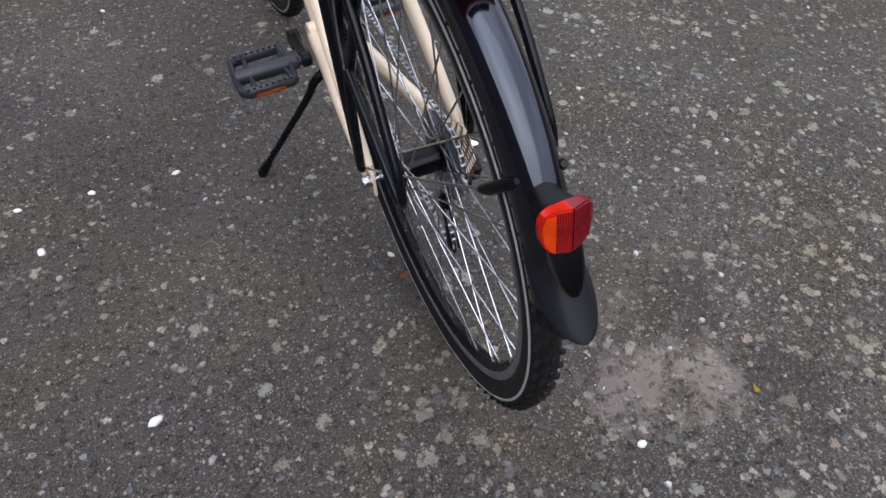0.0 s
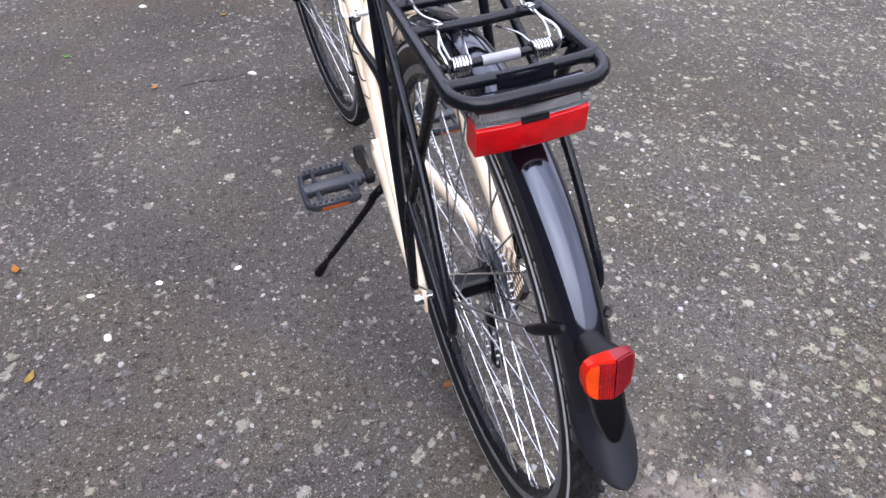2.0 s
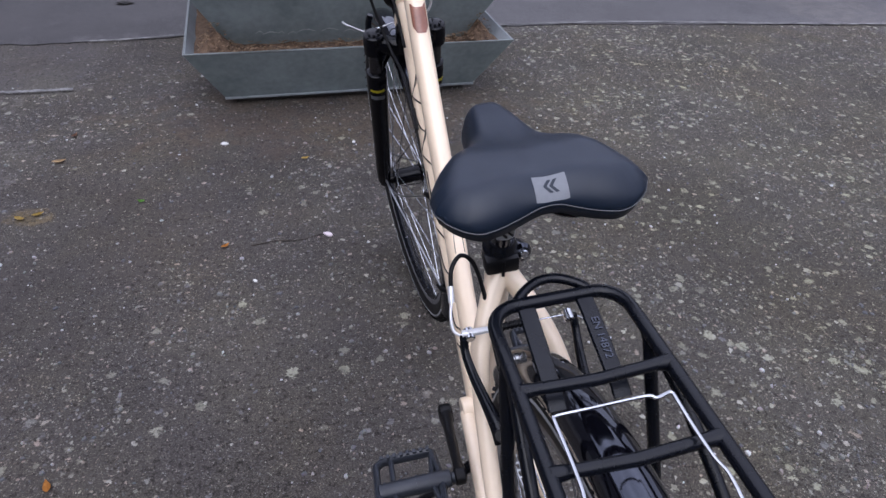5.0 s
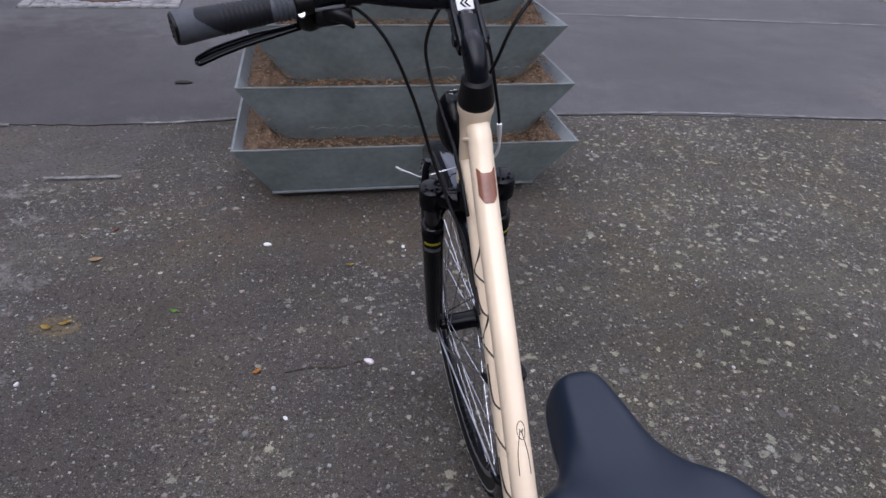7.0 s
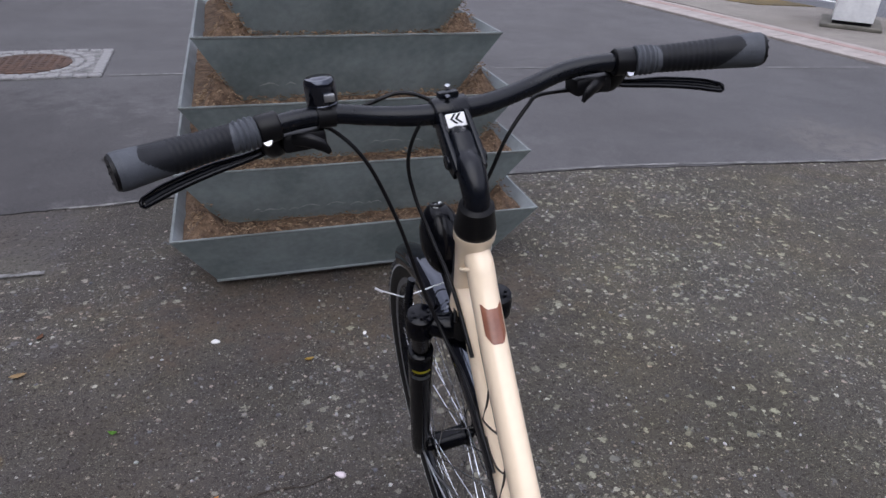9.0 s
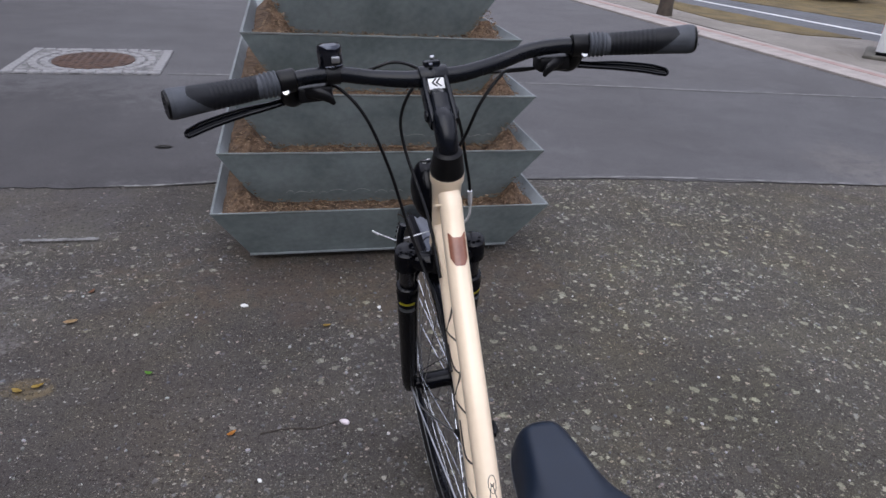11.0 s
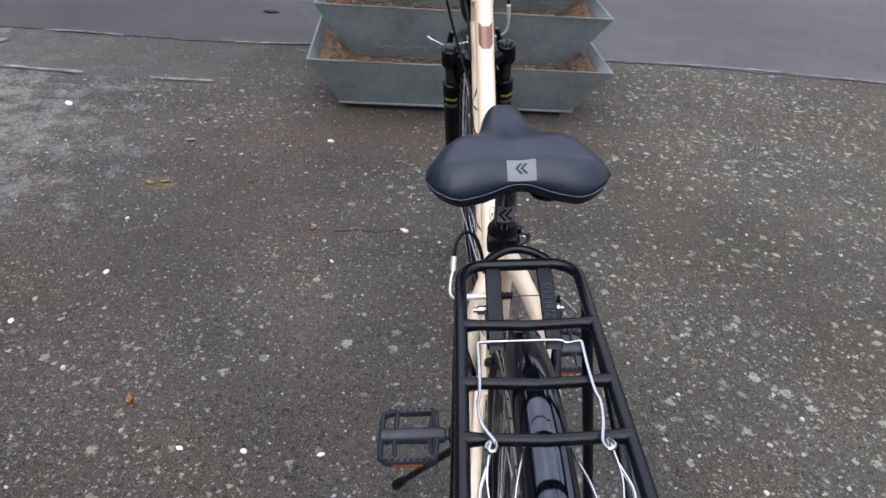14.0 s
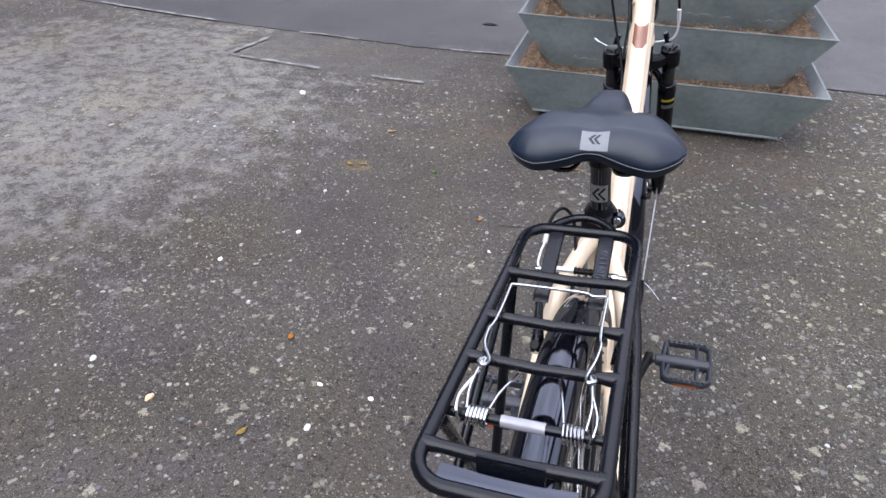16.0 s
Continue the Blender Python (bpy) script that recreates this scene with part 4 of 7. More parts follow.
def flap_and_rear_reflector():
    # rubber flap at the tail of the rear guard
    bm = B()
    rows, n = [], 28
    for i in range(n + 1):
        t = 1 - (1 - i / n) ** 1.6
        a = radians(149 + 14.2 * t)
        r = 0.3735 + 0.026 * t**1.8
        half = 0.0255 + 0.0025 * min(1, t * 2)
        if t > 0.45:
            half *= math.sqrt(max(0.004, 1 - ((t - 0.45) / 0.552) ** 2.3))
        fall = float(np.interp(t, [0, 0.4, 0.8, 1], [0.026, 0.024, 0.010, 0.001]))
        row = []
        for k in range(17):
            u = -1 + k / 8
            rr = r + 0.0035 - fall * abs(u) ** 2.4
            row.append(OFF + Vector((half * u, REAR[0] + rr * math.cos(a), REAR[1] + rr * math.sin(a))))
        rows.append(row)
    top = [[bm.verts.new(p) for p in row] for row in rows]
    low = [[bm.verts.new(p + Vector((0, 0.0016, -0.0022))) for p in row] for row in rows]
    for i in range(n):
        for k in range(16):
            bm.faces.new((top[i][k], top[i][k + 1], top[i + 1][k + 1], top[i + 1][k]))
            bm.faces.new((low[i][k], low[i + 1][k], low[i + 1][k + 1], low[i][k + 1]))
    edge = [(i, 0) for i in range(n + 1)] + [(n, k) for k in range(1, 17)] + [(i, 16) for i in range(n - 1, -1, -1)] + [(0, k) for k in range(15, 0, -1)]
    for (a, b), (c, d) in zip(edge, edge[1:] + edge[:1]):
        bm.faces.new((top[a][b], top[c][d], low[c][d], low[a][b]))
    part("mud_flap", bm, FLAP, bike, "flared black rubber mud flap")
    bm = B()
    rows = []
    for i in range(17):
        t = 1 - (1 - i / 16) ** 1.7
        a = radians(146 + 10.8 * t)
        half = 0.0180 * math.sqrt(max(0.01, 1 - max(0, (t - 0.25) / 0.75) ** 2))
        rows.append([OFF + Vector((half * u, REAR[0] + (0.3785 + 0.0100 * t - 8.0 * (half * u) ** 2) * math.cos(a), REAR[1] + (0.3785 + 0.0100 * t - 8.0 * (half * u) ** 2) * math.sin(a))) for u in np.linspace(-1, 1, 9)])
    g = [[bm.verts.new(p) for p in row] for row in rows]
    for i in range(16):
        for k in range(8):
            bm.faces.new((g[i][k], g[i][k + 1], g[i + 1][k + 1], g[i + 1][k]))
    bmesh.ops.solidify(bm, geom=bm.faces[:], thickness=0.003)
    part("mudguard_tongue", bm, BLACK_PLASTIC, bike, "black mudguard tongue over the flap", smooth=60)
    # reflector
    h = group_part("rear_reflector", bike, "red shield-shaped reflector in a black housing")
    m = Matrix.Translation((0.007, -0.327, 0.574)) @ Matrix.Rotation(radians(-9), 4, "X")
    half = [(0.0, -0.0262), (0.013, -0.0258), (0.0190, -0.0222), (0.0232, -0.0140), (0.0250, -0.0010), (0.0246, 0.0095), (0.0215, 0.0165), (0.0150, 0.0205), (0.0, 0.0225)]
    # same lens both sides: left coloured as lit, right as turned away
    for s, mat, lab in ((-1, RED_LIT, "red lens half coloured as lit"), (1, RED_DARK, "red lens half coloured as turned from the light")):
        bm = B()
        front = [bm.verts.new(m @ Vector((s * x, -0.008 + 0.36 * x, z))) for x, z in half]
        back = [bm.verts.new(m @ Vector((s * x, 0.0065 + 0.10 * x, z * 0.96))) for x, z in half]
        bm.faces.new(front), bm.faces.new(back[::-1])
        for i in range(len(half)):
            j = (i + 1) % len(half)
            bm.faces.new((front[i], front[j], back[j], back[i]))
        bmesh.ops.bevel(bm, geom=[e for e in bm.edges if all(v in front for v in e.verts) and max(abs(v.co.x) for v in e.verts) > 0.004], offset=0.0014, segments=2, affect="EDGES")
        part("lens", bm, mat, h, lab, smooth=25)
        bm = B()
        for k in range(6 if s < 0 else 10):
            x = 0.0018 + k * 0.0020
            top, low = 0.0195 - 0.30 * max(0, x - 0.012), -0.0240 + 0.55 * max(0, x - 0.012)
            tube(bm, [m @ Vector((s * x, -0.0078 + 0.36 * x, low)), m @ Vector((s * x, -0.0078 + 0.36 * x, top))], 0.0009, 5)
        tagged(part("lens_ribbing", bm, RED_DARK if s < 0 else mat, h), kind="stuff")
    # the orange retroreflection, coloured in on the left only
    panel = [(0.0135, -0.0235), (0.0180, -0.0205), (0.0222, -0.0128), (0.0238, -0.0010), (0.0234, 0.0080), (0.0205, 0.0142), (0.0135, 0.0175)]
    bm = B()
    front = [bm.verts.new(m @ Vector((-x, -0.0092 + 0.36 * x, z))) for x, z in panel]
    back = [bm.verts.new(m @ Vector((-x, -0.0070 + 0.36 * x, z))) for x, z in panel]
    bm.faces.new(front), bm.faces.new(back[::-1])
    for i in range(len(panel)):
        j = (i + 1) % len(panel)
        bm.faces.new((front[i], front[j], back[j], back[i]))
    part("lens_panel", bm, RETRO_ORANGE, h, "smooth lens panel with orange retroreflection coloured in", smooth=0)
    bm = B()
    tube(bm, spline([m @ Vector((0, 0.006, -0.002)), m @ Vector((0, 0.013, 0.000)), m @ Vector((-0.003, 0.024, 0.006)), m @ Vector((-0.005, 0.038, 0.014))], 4), [0.0205, 0.0200, 0.0150, 0.0105], 24, wide=1.12)
    part("housing", bm, BLACK_PLASTIC, h)


flap_and_rear_reflector()


def mudguard_stays():
    for s in (-1, 1):
        bm = B()
        tube(bm, spline([(s * 0.072, 0.004, 0.372), (s * 0.066, -0.03, 0.395), (s * 0.045 + 0.004, -0.18, 0.505), (s * 0.029 + 0.006, -0.262, 0.566)], 5), 0.0017, 8)
        part("rear_mudguard_stay", bm, ALLOY, bike, "thin grey wire stay")
        bm = B()
        tube(bm, [OFF + Vector(q) for q in ((s * 0.0345, -0.240, 0.549), (s * 0.032, -0.25, 0.558), (s * 0.0265, -0.272, 0.582), (s * 0.0225, -0.281, 0.593))], [0.0042, 0.0062, 0.0060, 0.0030], 12)
        part("stay_clip", bm, BLACK_PLASTIC, bike)
        for a, lift in ((155, 0.0), (188, 0.0)):
            q = Vector((s * 0.027, FRONT[0] + 0.360 * math.cos(radians(a)), FRONT[1] + 0.360 * math.sin(radians(a))))
            bm = B()
            tube(bm, spline([Vector((s * 0.058, FRONT[0], FRONT[1] + 0.012)), Vector((s * 0.050, FRONT[0] - 0.1, FRONT[1] + 0.05 * math.sin(radians(a)))), q], 5), 0.0016, 8, STEER)
            part("front_mudguard_stay", bm, ALLOY, bike, "thin wire stay")
            bm = B()
            tube(bm, [STEER @ (q + Vector((s * 0.004, 0.022, -0.006))), STEER @ q, STEER @ (q + Vector((-s * 0.006, -0.014, 0.004)))], [0.004, 0.006, 0.004], 12)
            part("stay_clip", bm, BLACK_PLASTIC, bike)


mudguard_stays()


def rear_lamp():
    l = group_part("rear_lamp", bike, "wide red and clear rear lamp under the rack")
    m = Matrix.Translation((0, -0.1575, 0.7315)) @ Matrix.Rotation(radians(4), 4, "X")
    bm = B()
    sec = [(-0.012, 0.0), (-0.0135, 0.012), (-0.0125, 0.028), (0.006, 0.028), (0.008, 0.0)]

    def bar(sec, half, bow):
        bm = B()
        rows = []
        for k in range(13):
            u = -1 + k / 6
            rows.append([bm.verts.new(m @ Vector((u * half, y + bow * u * u, z))) for y, z in sec])
        for a, b in zip(rows, rows[1:]):
            for i in range(len(sec)):
                j = (i + 1) % len(sec)
                bm.faces.new((a[i], a[j], b[j], b[i]))
        bm.faces.new(rows[0][::-1]), bm.faces.new(rows[-1])
        return bm
    part("red_lens", bar([(-0.012, -0.024), (-0.0145, -0.020), (-0.0145, 0.004), (-0.012, 0.006), (0.006, 0.006), (0.008, -0.024)], 0.052, 0.003), RED, l, "red lamp lens")
    part("clear_lens", bar([(-0.0125, 0.0065), (-0.0125, 0.018), (-0.006, 0.021), (0.006, 0.021), (0.006, 0.0065)], 0.051, 0.003), GLASS, l, "clear ribbed lens strip")
    part("inner_reflector", bar([(-0.006, 0.0085), (-0.0045, 0.0175), (0.002, 0.0185), (0.002, 0.0085)], 0.045, 0.003), ALLOY, l, "bright inner reflector")
    part("lamp_housing", bar([(-0.0128, 0.0212), (-0.0118, 0.0240), (-0.002, 0.0275), (0.006, 0.0275), (0.0085, 0.022), (0.0085, -0.020), (0.0066, -0.020), (0.0066, 0.0212)], 0.052, 0.003), BLACK_GLOSS, l, "glossy black lamp housing")
    bm = B()
    for k in range(20):
        x = -0.046 + 0.044 * k / 19
        tube(bm, [m @ Vector((x, -0.0127 + 1.15 * x * x, 0.008)), m @ Vector((x, -0.0127 + 1.15 * x * x, 0.0175))], 0.0006, 5)
    tagged(part("lens_ribbing", bm, GLASS, l), kind="stuff")
    bm = B()
    tube(bm, [m @ Vector((-0.012, -0.0135, 0.007)), m @ Vector((0.012, -0.0135, 0.007))], 0.003, 8)
    part("lens_clip", bm, BLACK_PLASTIC, l)


rear_lamp()


def rack_spring():
    s_ = group_part("rack_spring_clamp", bike, "bright spring wire luggage clamp")
    bm = B()
    tube(bm, [(-0.066, -0.098, 0.757), (0.066, -0.098, 0.757)], 0.0042, 12)
    part("spring_bar", bm, BLACK_PAINT, s_)
    bm = B()
    tube(bm, [(-0.019, -0.098, 0.757), (0.017, -0.098, 0.757)], 0.0052, 14)
    part("sleeve", bm, material("smoky_sleeve", (0.24, 0.24, 0.27), 0.2, vary=0.2, scale=90, coat=0.5), s_, "smoky plastic sleeve")
    for s in (-1, 1):
        bm = B()
        pts = []
        n = 6 * 14
        for i in range(n + 1):
            a = 2 * math.pi * i / 14
            pts.append((s * (0.030 + 0.018 * i / n), -0.098 + 0.0075 * math.cos(a), 0.757 + 0.0075 * math.sin(a)))
        tube(bm, pts, 0.0013, 7)
        part("coil_spring", bm, STEEL, s_)
        bm = B()
        tube(bm, spline([(s * 0.030, -0.094, 0.763), (s * 0.026, -0.075, 0.764), (s * 0.017, -0.040, 0.757)], 4), 0.0012, 7)
        part("spring_leg", bm, STEEL, s_)
        bm = B()
        f = 0.044 if s > 0 else 0.0495
        tube(bm, spline([(s * f, 0.056, 0.777), (s * f, 0.026, 0.776), (s * (f + 0.001), 0.0, 0.776), (s * (f + 0.003), -0.014, 0.777), (s * (f + 0.001), -0.034, 0.777), (s * 0.041, -0.052, 0.777), (s * 0.043, -0.062, 0.780), (s * 0.049, -0.058, 0.779), (s * 0.045, -0.050, 0.776), (s * 0.048, -0.068, 0.774), (s * 0.055, -0.090, 0.772), (s * 0.0545, -0.104, 0.768), (s * 0.052, -0.106, 0.758), (s * 0.049, -0.100, 0.752)], 5), 0.0015, 8)
        part("clamp_wire", bm, STEEL, s_)
        bm = B()
        tube(bm, spline([(s * 0.048, -0.098, 0.7645), (s * 0.0495, -0.08, 0.772), (s * 0.046, -0.056, 0.778)], 4), 0.0013, 7)
        part("spring_leg", bm, STEEL, s_)
    bm = B()
    tube(bm, spline([(-0.0495, 0.056, 0.777), (-0.0465, 0.058, 0.777), (-0.02, 0.0575, 0.778), (0.022, 0.0575, 0.778), (0.03, 0.054, 0.778), (0.041, 0.057, 0.777), (0.044, 0.056, 0.777)], 5), 0.0015, 8)
    part("clamp_wire", bm, STEEL, s_)


rack_spring()


def word(text, size, m, mat, parent, name="lettering", depth=0.0003):
    """Writing in the built-in font, as a mesh."""
    cu = bpy.data.curves.new(name, "FONT")
    cu.body, cu.size, cu.extrude, cu.align_x, cu.align_y = text, size, depth, "CENTER", "CENTER"
    tmp = bpy.data.objects.new(name, cu)
    me = bpy.data.meshes.new_from_object(tmp)
    bpy.data.objects.remove(tmp)
    me.materials.append(mat)
    me.transform(m)
    ob = new(name, me)
    ob.parent = parent
    return ob


word("EN 14872", 0.010, Matrix.Translation((0.028, 0.143, 0.7532)) @ Matrix.Rotation(radians(19), 4, "X") @ Matrix.Rotation(radians(-90), 4, "Z"), BLACK_GLOSS, bike, "raised_lettering")


def seat_post():
    p = group_part("seat_post", bike, "black seat post with a clamp and grey print")
    top, low = Vector((0, 0.320, 0.815)), Vector((0, 0.355, 0.690))
    d = (top - low).normalized()
    bm = B()
    tube(bm, [low - d * 0.02, top], 0.0136, 24)
    part("post", bm, BLACK_GLOSS, p)
    bm = B()
    tube(bm, [low - d * 0.008, low - d * 0.006, low + d * 0.011, low + d * 0.013, low + d * 0.020, low + d * 0.024], [0.0190, 0.0215, 0.0215, 0.0190, 0.0172, 0.0145], 28)
    part("seat_clamp", bm, BLACK_PAINT, p)
    bm = B()
    box(bm, low + Vector((-0.003, -0.0155, -0.003)), (0.040, 0.020, 0.021), bevel=0.004)
    box(bm, low + Vector((-0.003, -0.0245, -0.006)), (0.0035, 0.004, 0.022), bevel=0.0008)
    part("clamp_block", bm, BLACK_PLASTIC, p)
    bm = B()
    disc(bm, low + Vector((0.0225, -0.003, 0.000)), (0.15, -1, 0.25), 0.0118, 0.024, 24, chamfer=0.004)
    part("clamp_lobe", bm, BLACK_GLOSS, p)
    bm = B()
    disc(bm, low + Vector((0.0242, -0.0160, 0.003)), (0.15, -1, 0.25), 0.0056, 0.005, 16, chamfer=0.0012)
    part("clamp_bolt", bm, STEEL, p)
    bm = B()
    rows = []
    for i in range(9):
        a = radians(-90 - 48 + 96 * i / 8)
        rows.append([bm.verts.new(low + d * t + Vector((0.0144 * math.cos(a), 0.0144 * math.sin(a), 0))) for t in (0.036, 0.066)])
    for a, b in zip(rows, rows[1:]):
        bm.faces.new((a[0], b[0], b[1], a[1]))
    bmesh.ops.solidify(bm, geom=bm.faces[:], thickness=0.0002)
    part("print_patch", bm, REFLECT, p, "grey printed patch")
    bm = B()
    for off in (-0.0045, 0.0035):
        arm = [(0.004, 0.010), (-0.0035, 0.0), (0.004, -0.010)]
        tube(bm, [low + d * (0.051 + v) + Vector((0.0148 * math.sin((u + off) / 0.0148), -0.0148 * math.cos((u + off) / 0.0148), 0)) for u, v in arm], 0.0016, 6)
    part("chevron_mark", bm, BLACK_PLASTIC, p)
    bm = B()
    tube(bm, [top + Vector((0, 0, -0.03)), top + Vector((0, 0.002, -0.012)), top + Vector((0, 0.006, 0.004))], [0.0136, 0.019, 0.022], 18)
    box(bm, top + Vector((0, 0.0, 0.006)), (0.05, 0.045, 0.016), bevel=0.004)
    part("saddle_cradle", bm, BLACK_PAINT, p)
    for s in (-1, 1):
        bm = B()
        tube(bm, spline([(s * 0.060, 0.232, 0.834), (s * 0.050, 0.236, 0.822), (s * 0.036, 0.246, 0.811), (s * 0.022, 0.275, 0.806), (s * 0.022, 0.36, 0.810), (s * 0.012, 0.43, 0.822)], 6), 0.0031, 10)
        part("saddle_rail", bm, BLACK_PAINT, p)


seat_post()


def cranks():
    left, right = Vector((-0.074, 0.285, 0.362)), Vector((0.084, 0.590, 0.236))
    for s, ped in ((-1, left), (1, right)):
        bm = B()
        a = Vector((s * 0.062, *BB))
        tube(bm, [a, a.lerp(ped, 0.15), a.lerp(ped, 0.85), ped], [0.016, 0.0115, 0.0095, 0.013], 14, wide=0.75, power=3)
        disc(bm, a, (1, 0, 0), 0.017, 0.02, 20, chamfer=0.002)
        disc(bm, ped, (1, 0, 0), 0.0125, 0.016, 18, chamfer=0.002)
        part("crank_arm", bm, BLACK_PLASTIC, bike, "black crank arm")
        p = group_part("pedal", bike, "black plastic cage pedal with amber reflectors")
        m = Matrix.Translation(ped + Vector((s * 0.066, 0, 0))) @ Matrix.Rotation(radians(-4 if s < 0 else 5), 4, "X")
        bm = B()
        tube(bm, [m @ Vector((-s * 0.066, 0, 0)), m @ Vector((-s * 0.054, 0, 0)), m @ Vector((-s * 0.052, 0, 0)), m @ Vector((-s * 0.03, 0, 0)), m @ Vector((s * 0.046, 0, 0))], [0.0075, 0.0075, 0.0115, 0.0130, 0.0112], 18)
        for k in range(4):
            disc(bm, m @ Vector((s * (-0.028 + k * 0.022), 0, 0)), (1, 0, 0), 0.0132, 0.003, 18)
        part("spindle_barrel", bm, PEDAL_PLASTIC, p)
        bm = B()
        ring = [(-0.036, -0.046), (-0.030, -0.050), (0.036, -0.050), (0.046, -0.042), (0.048, 0.0), (0.046, 0.042), (0.036, 0.050), (-0.030, 0.050), (-0.036, 0.046), (-0.040, 0.0)]
        tube(bm, [m @ Vector((s * x, y, 0)) for x, y in ring], 0.0052, 8, closed=True, side=(0, 0, 1), wide=1.7)
        part("cage", bm, PEDAL_PLASTIC, p)
        for x0, x1 in ((-0.026, -0.034), (0.026, 0.024)):
            for e in (-1, 1):
                bm = B()
                tube(bm, spline([m @ Vector((s * x0, 0, 0)), m @ Vector((s * (x0 + x1) / 2, e * 0.022, 0)), m @ Vector((s * x1, e * 0.046, 0))], 4), 0.004, 8, side=(0, 0, 1), wide=1.5)
                part("cage_rib", bm, PEDAL_PLASTIC, p)
        bm = B()
        for e in (-1, 1):
            for k in range(8):
                box(bm, m @ Vector((s * (-0.030 + 0.0095 * k), e * 0.050, 0.008)), (0.005, 0.006, 0.006), bevel=0.0008)
        tagged(part("grip_teeth", bm, PEDAL_PLASTIC, p), kind="stuff")
        for e in (-1, 1):
            bm = B()
            box(bm, m @ Vector((s * 0.004, e * 0.0530, -0.003)), (0.046, 0.004, 0.008), bevel=0.001)
            part("reflector", bm, AMBER, p, "amber pedal reflector")


cranks()


def drivetrain():
    x = 0.045
    c = group_part("drivetrain", bike, "steel chain, chainring, sprockets and derailleur")
    bm = B()
    R = 0.086
    n = 42
    for k in range(n):
        a0, a1, a2 = (2 * math.pi * (k + t) / n for t in (0, 0.3, 0.62))
        pts = [(R - 0.004, a0), (R + 0.002, a1), (R + 0.002, a1 + 0.03), (R - 0.004, a2)]
        q = [bm.verts.new((x + dx, BB[0] + r * math.cos(a), BB[1] + r * math.sin(a))) for dx in (-0.001, 0.001) for r, a in pts]
        bm.faces.new(q[:4][::-1]), bm.faces.new(q[4:])
        for i in range(4):
            bm.faces.new((q[i], q[(i + 1) % 4], q[4 + (i + 1) % 4], q[4 + i]))
    lathe(bm, [(R - 0.004, x - 0.001), (R - 0.004, x + 0.001), (R - 0.016, x + 0.001), (R - 0.016, x - 0.001)], BB, 60)
    for k in range(5):
        a = 2 * math.pi * k / 5
        tube(bm, [(x + 0.004, BB[0] + 0.015 * math.cos(a), BB[1] + 0.015 * math.sin(a)), (x, BB[0] + (R - 0.012) * math.cos(a), BB[1] + (R - 0.012) * math.sin(a))], [0.012, 0.007], 10, wide=0.4)
    part("chainring", bm, DARK_STEEL, c)
    for k in range(8):
        r = 0.061 - 0.0036 * k
        bm = B()
        teeth = 28 - 2 * k
        xx = 0.0368 + 0.0041 * k
        rim = [(r + (0.0018 if j % 2 else -0.0022), 2 * math.pi * j / (2 * teeth)) for j in range(2 * teeth)]
        loops = []
        for dx, ring in ((-0.0010, rim), (0.0010, rim), (0.0010, [(r * 0.80, a) for _, a in rim]), (-0.0010, [(r * 0.80, a) for _, a in rim])):
            loops.append([bm.verts.new((xx + dx, REAR[0] + q * math.cos(a), REAR[1] + q * math.sin(a))) for q, a in ring])
        for p, q in zip(loops, loops[1:] + loops[:1]):
            for i in range(len(p)):
                j = (i + 1) % len(p)
                bm.faces.new((p[i], p[j], q[j], q[i]))
        part("sprocket", bm, DARK_STEEL, c, smooth=20)
    bm = B()
    lathe(bm, [(0.0530, 0.0378), (0.0305, 0.0650), (0.012, 0.0650), (0.012, 0.0378)], REAR, 40)
    part("sprocket_carrier", bm, material("oily_spacer", (0.055, 0.042, 0.030), 0.35, 0.6, vary=0.4, scale=120), c)
    # chain
    xc, rc = 0.0385, 0.061
    path = []
    path += [(BB[0] + R * math.cos(a), BB[1] + R * math.sin(a)) for a in np.linspace(radians(-80), radians(95), 22)]
    path += [(REAR[0] + rc * math.cos(a), REAR[1] + rc * math.sin(a)) for a in np.linspace(radians(95), radians(215), 10)]
    path += [(-0.010, 0.285), (0.020, 0.262), (0.028, 0.245), (0.020, 0.222), (-0.006, 0.19), (-0.018, 0.165), (-0.006, 0.143), (0.012, 0.142)]
    path = [Vector((x if i < 22 else xc, *p)) for i, p in enumerate(path)]
    path.append(path[0])
    length = [0.0]
    for a, b in zip(path, path[1:]):
        length.append(length[-1] + (b - a).length)
    bm = B()
    n = int(length[-1] / 0.0127)

    def along(s):
        i = int(np.searchsorted(length, s, side="right")) - 1
        i = min(max(i, 0), len(path) - 2)
        return path[i].lerp(path[i + 1], (s - length[i]) / max(length[i + 1] - length[i], 1e-6))

    for k in range(n):
        a, b = along(k * 0.0127), along((k + 0.98) * 0.0127 % length[-1])
        w = 0.0032 if k % 2 else 0.0020
        for s in (-1, 1):
            tube(bm, [a + Vector((s * w, 0, 0)), a.lerp(b, 0.5) + Vector((s * w, 0, 0)), b + Vector((s * w, 0, 0))], [0.0042, 0.0032, 0.0042], 6, wide=0.16, side=(1, 0, 0))
        tube(bm, [a - Vector((0.0038, 0, 0)), a + Vector((0.0038, 0, 0))], 0.0026, 6)
    tagged(part("chain", bm, ALLOY, c, "bright steel chain"), kind="stuff")
    bm = B()
    box(bm, (0.078, -0.004, 0.315), (0.014, 0.030, 0.034), bevel=0.004, rot=Matrix.Rotation(radians(20), 3, "X"))
    box(bm, (0.066, 0.018, 0.268), (0.030, 0.03, 0.028), bevel=0.005)
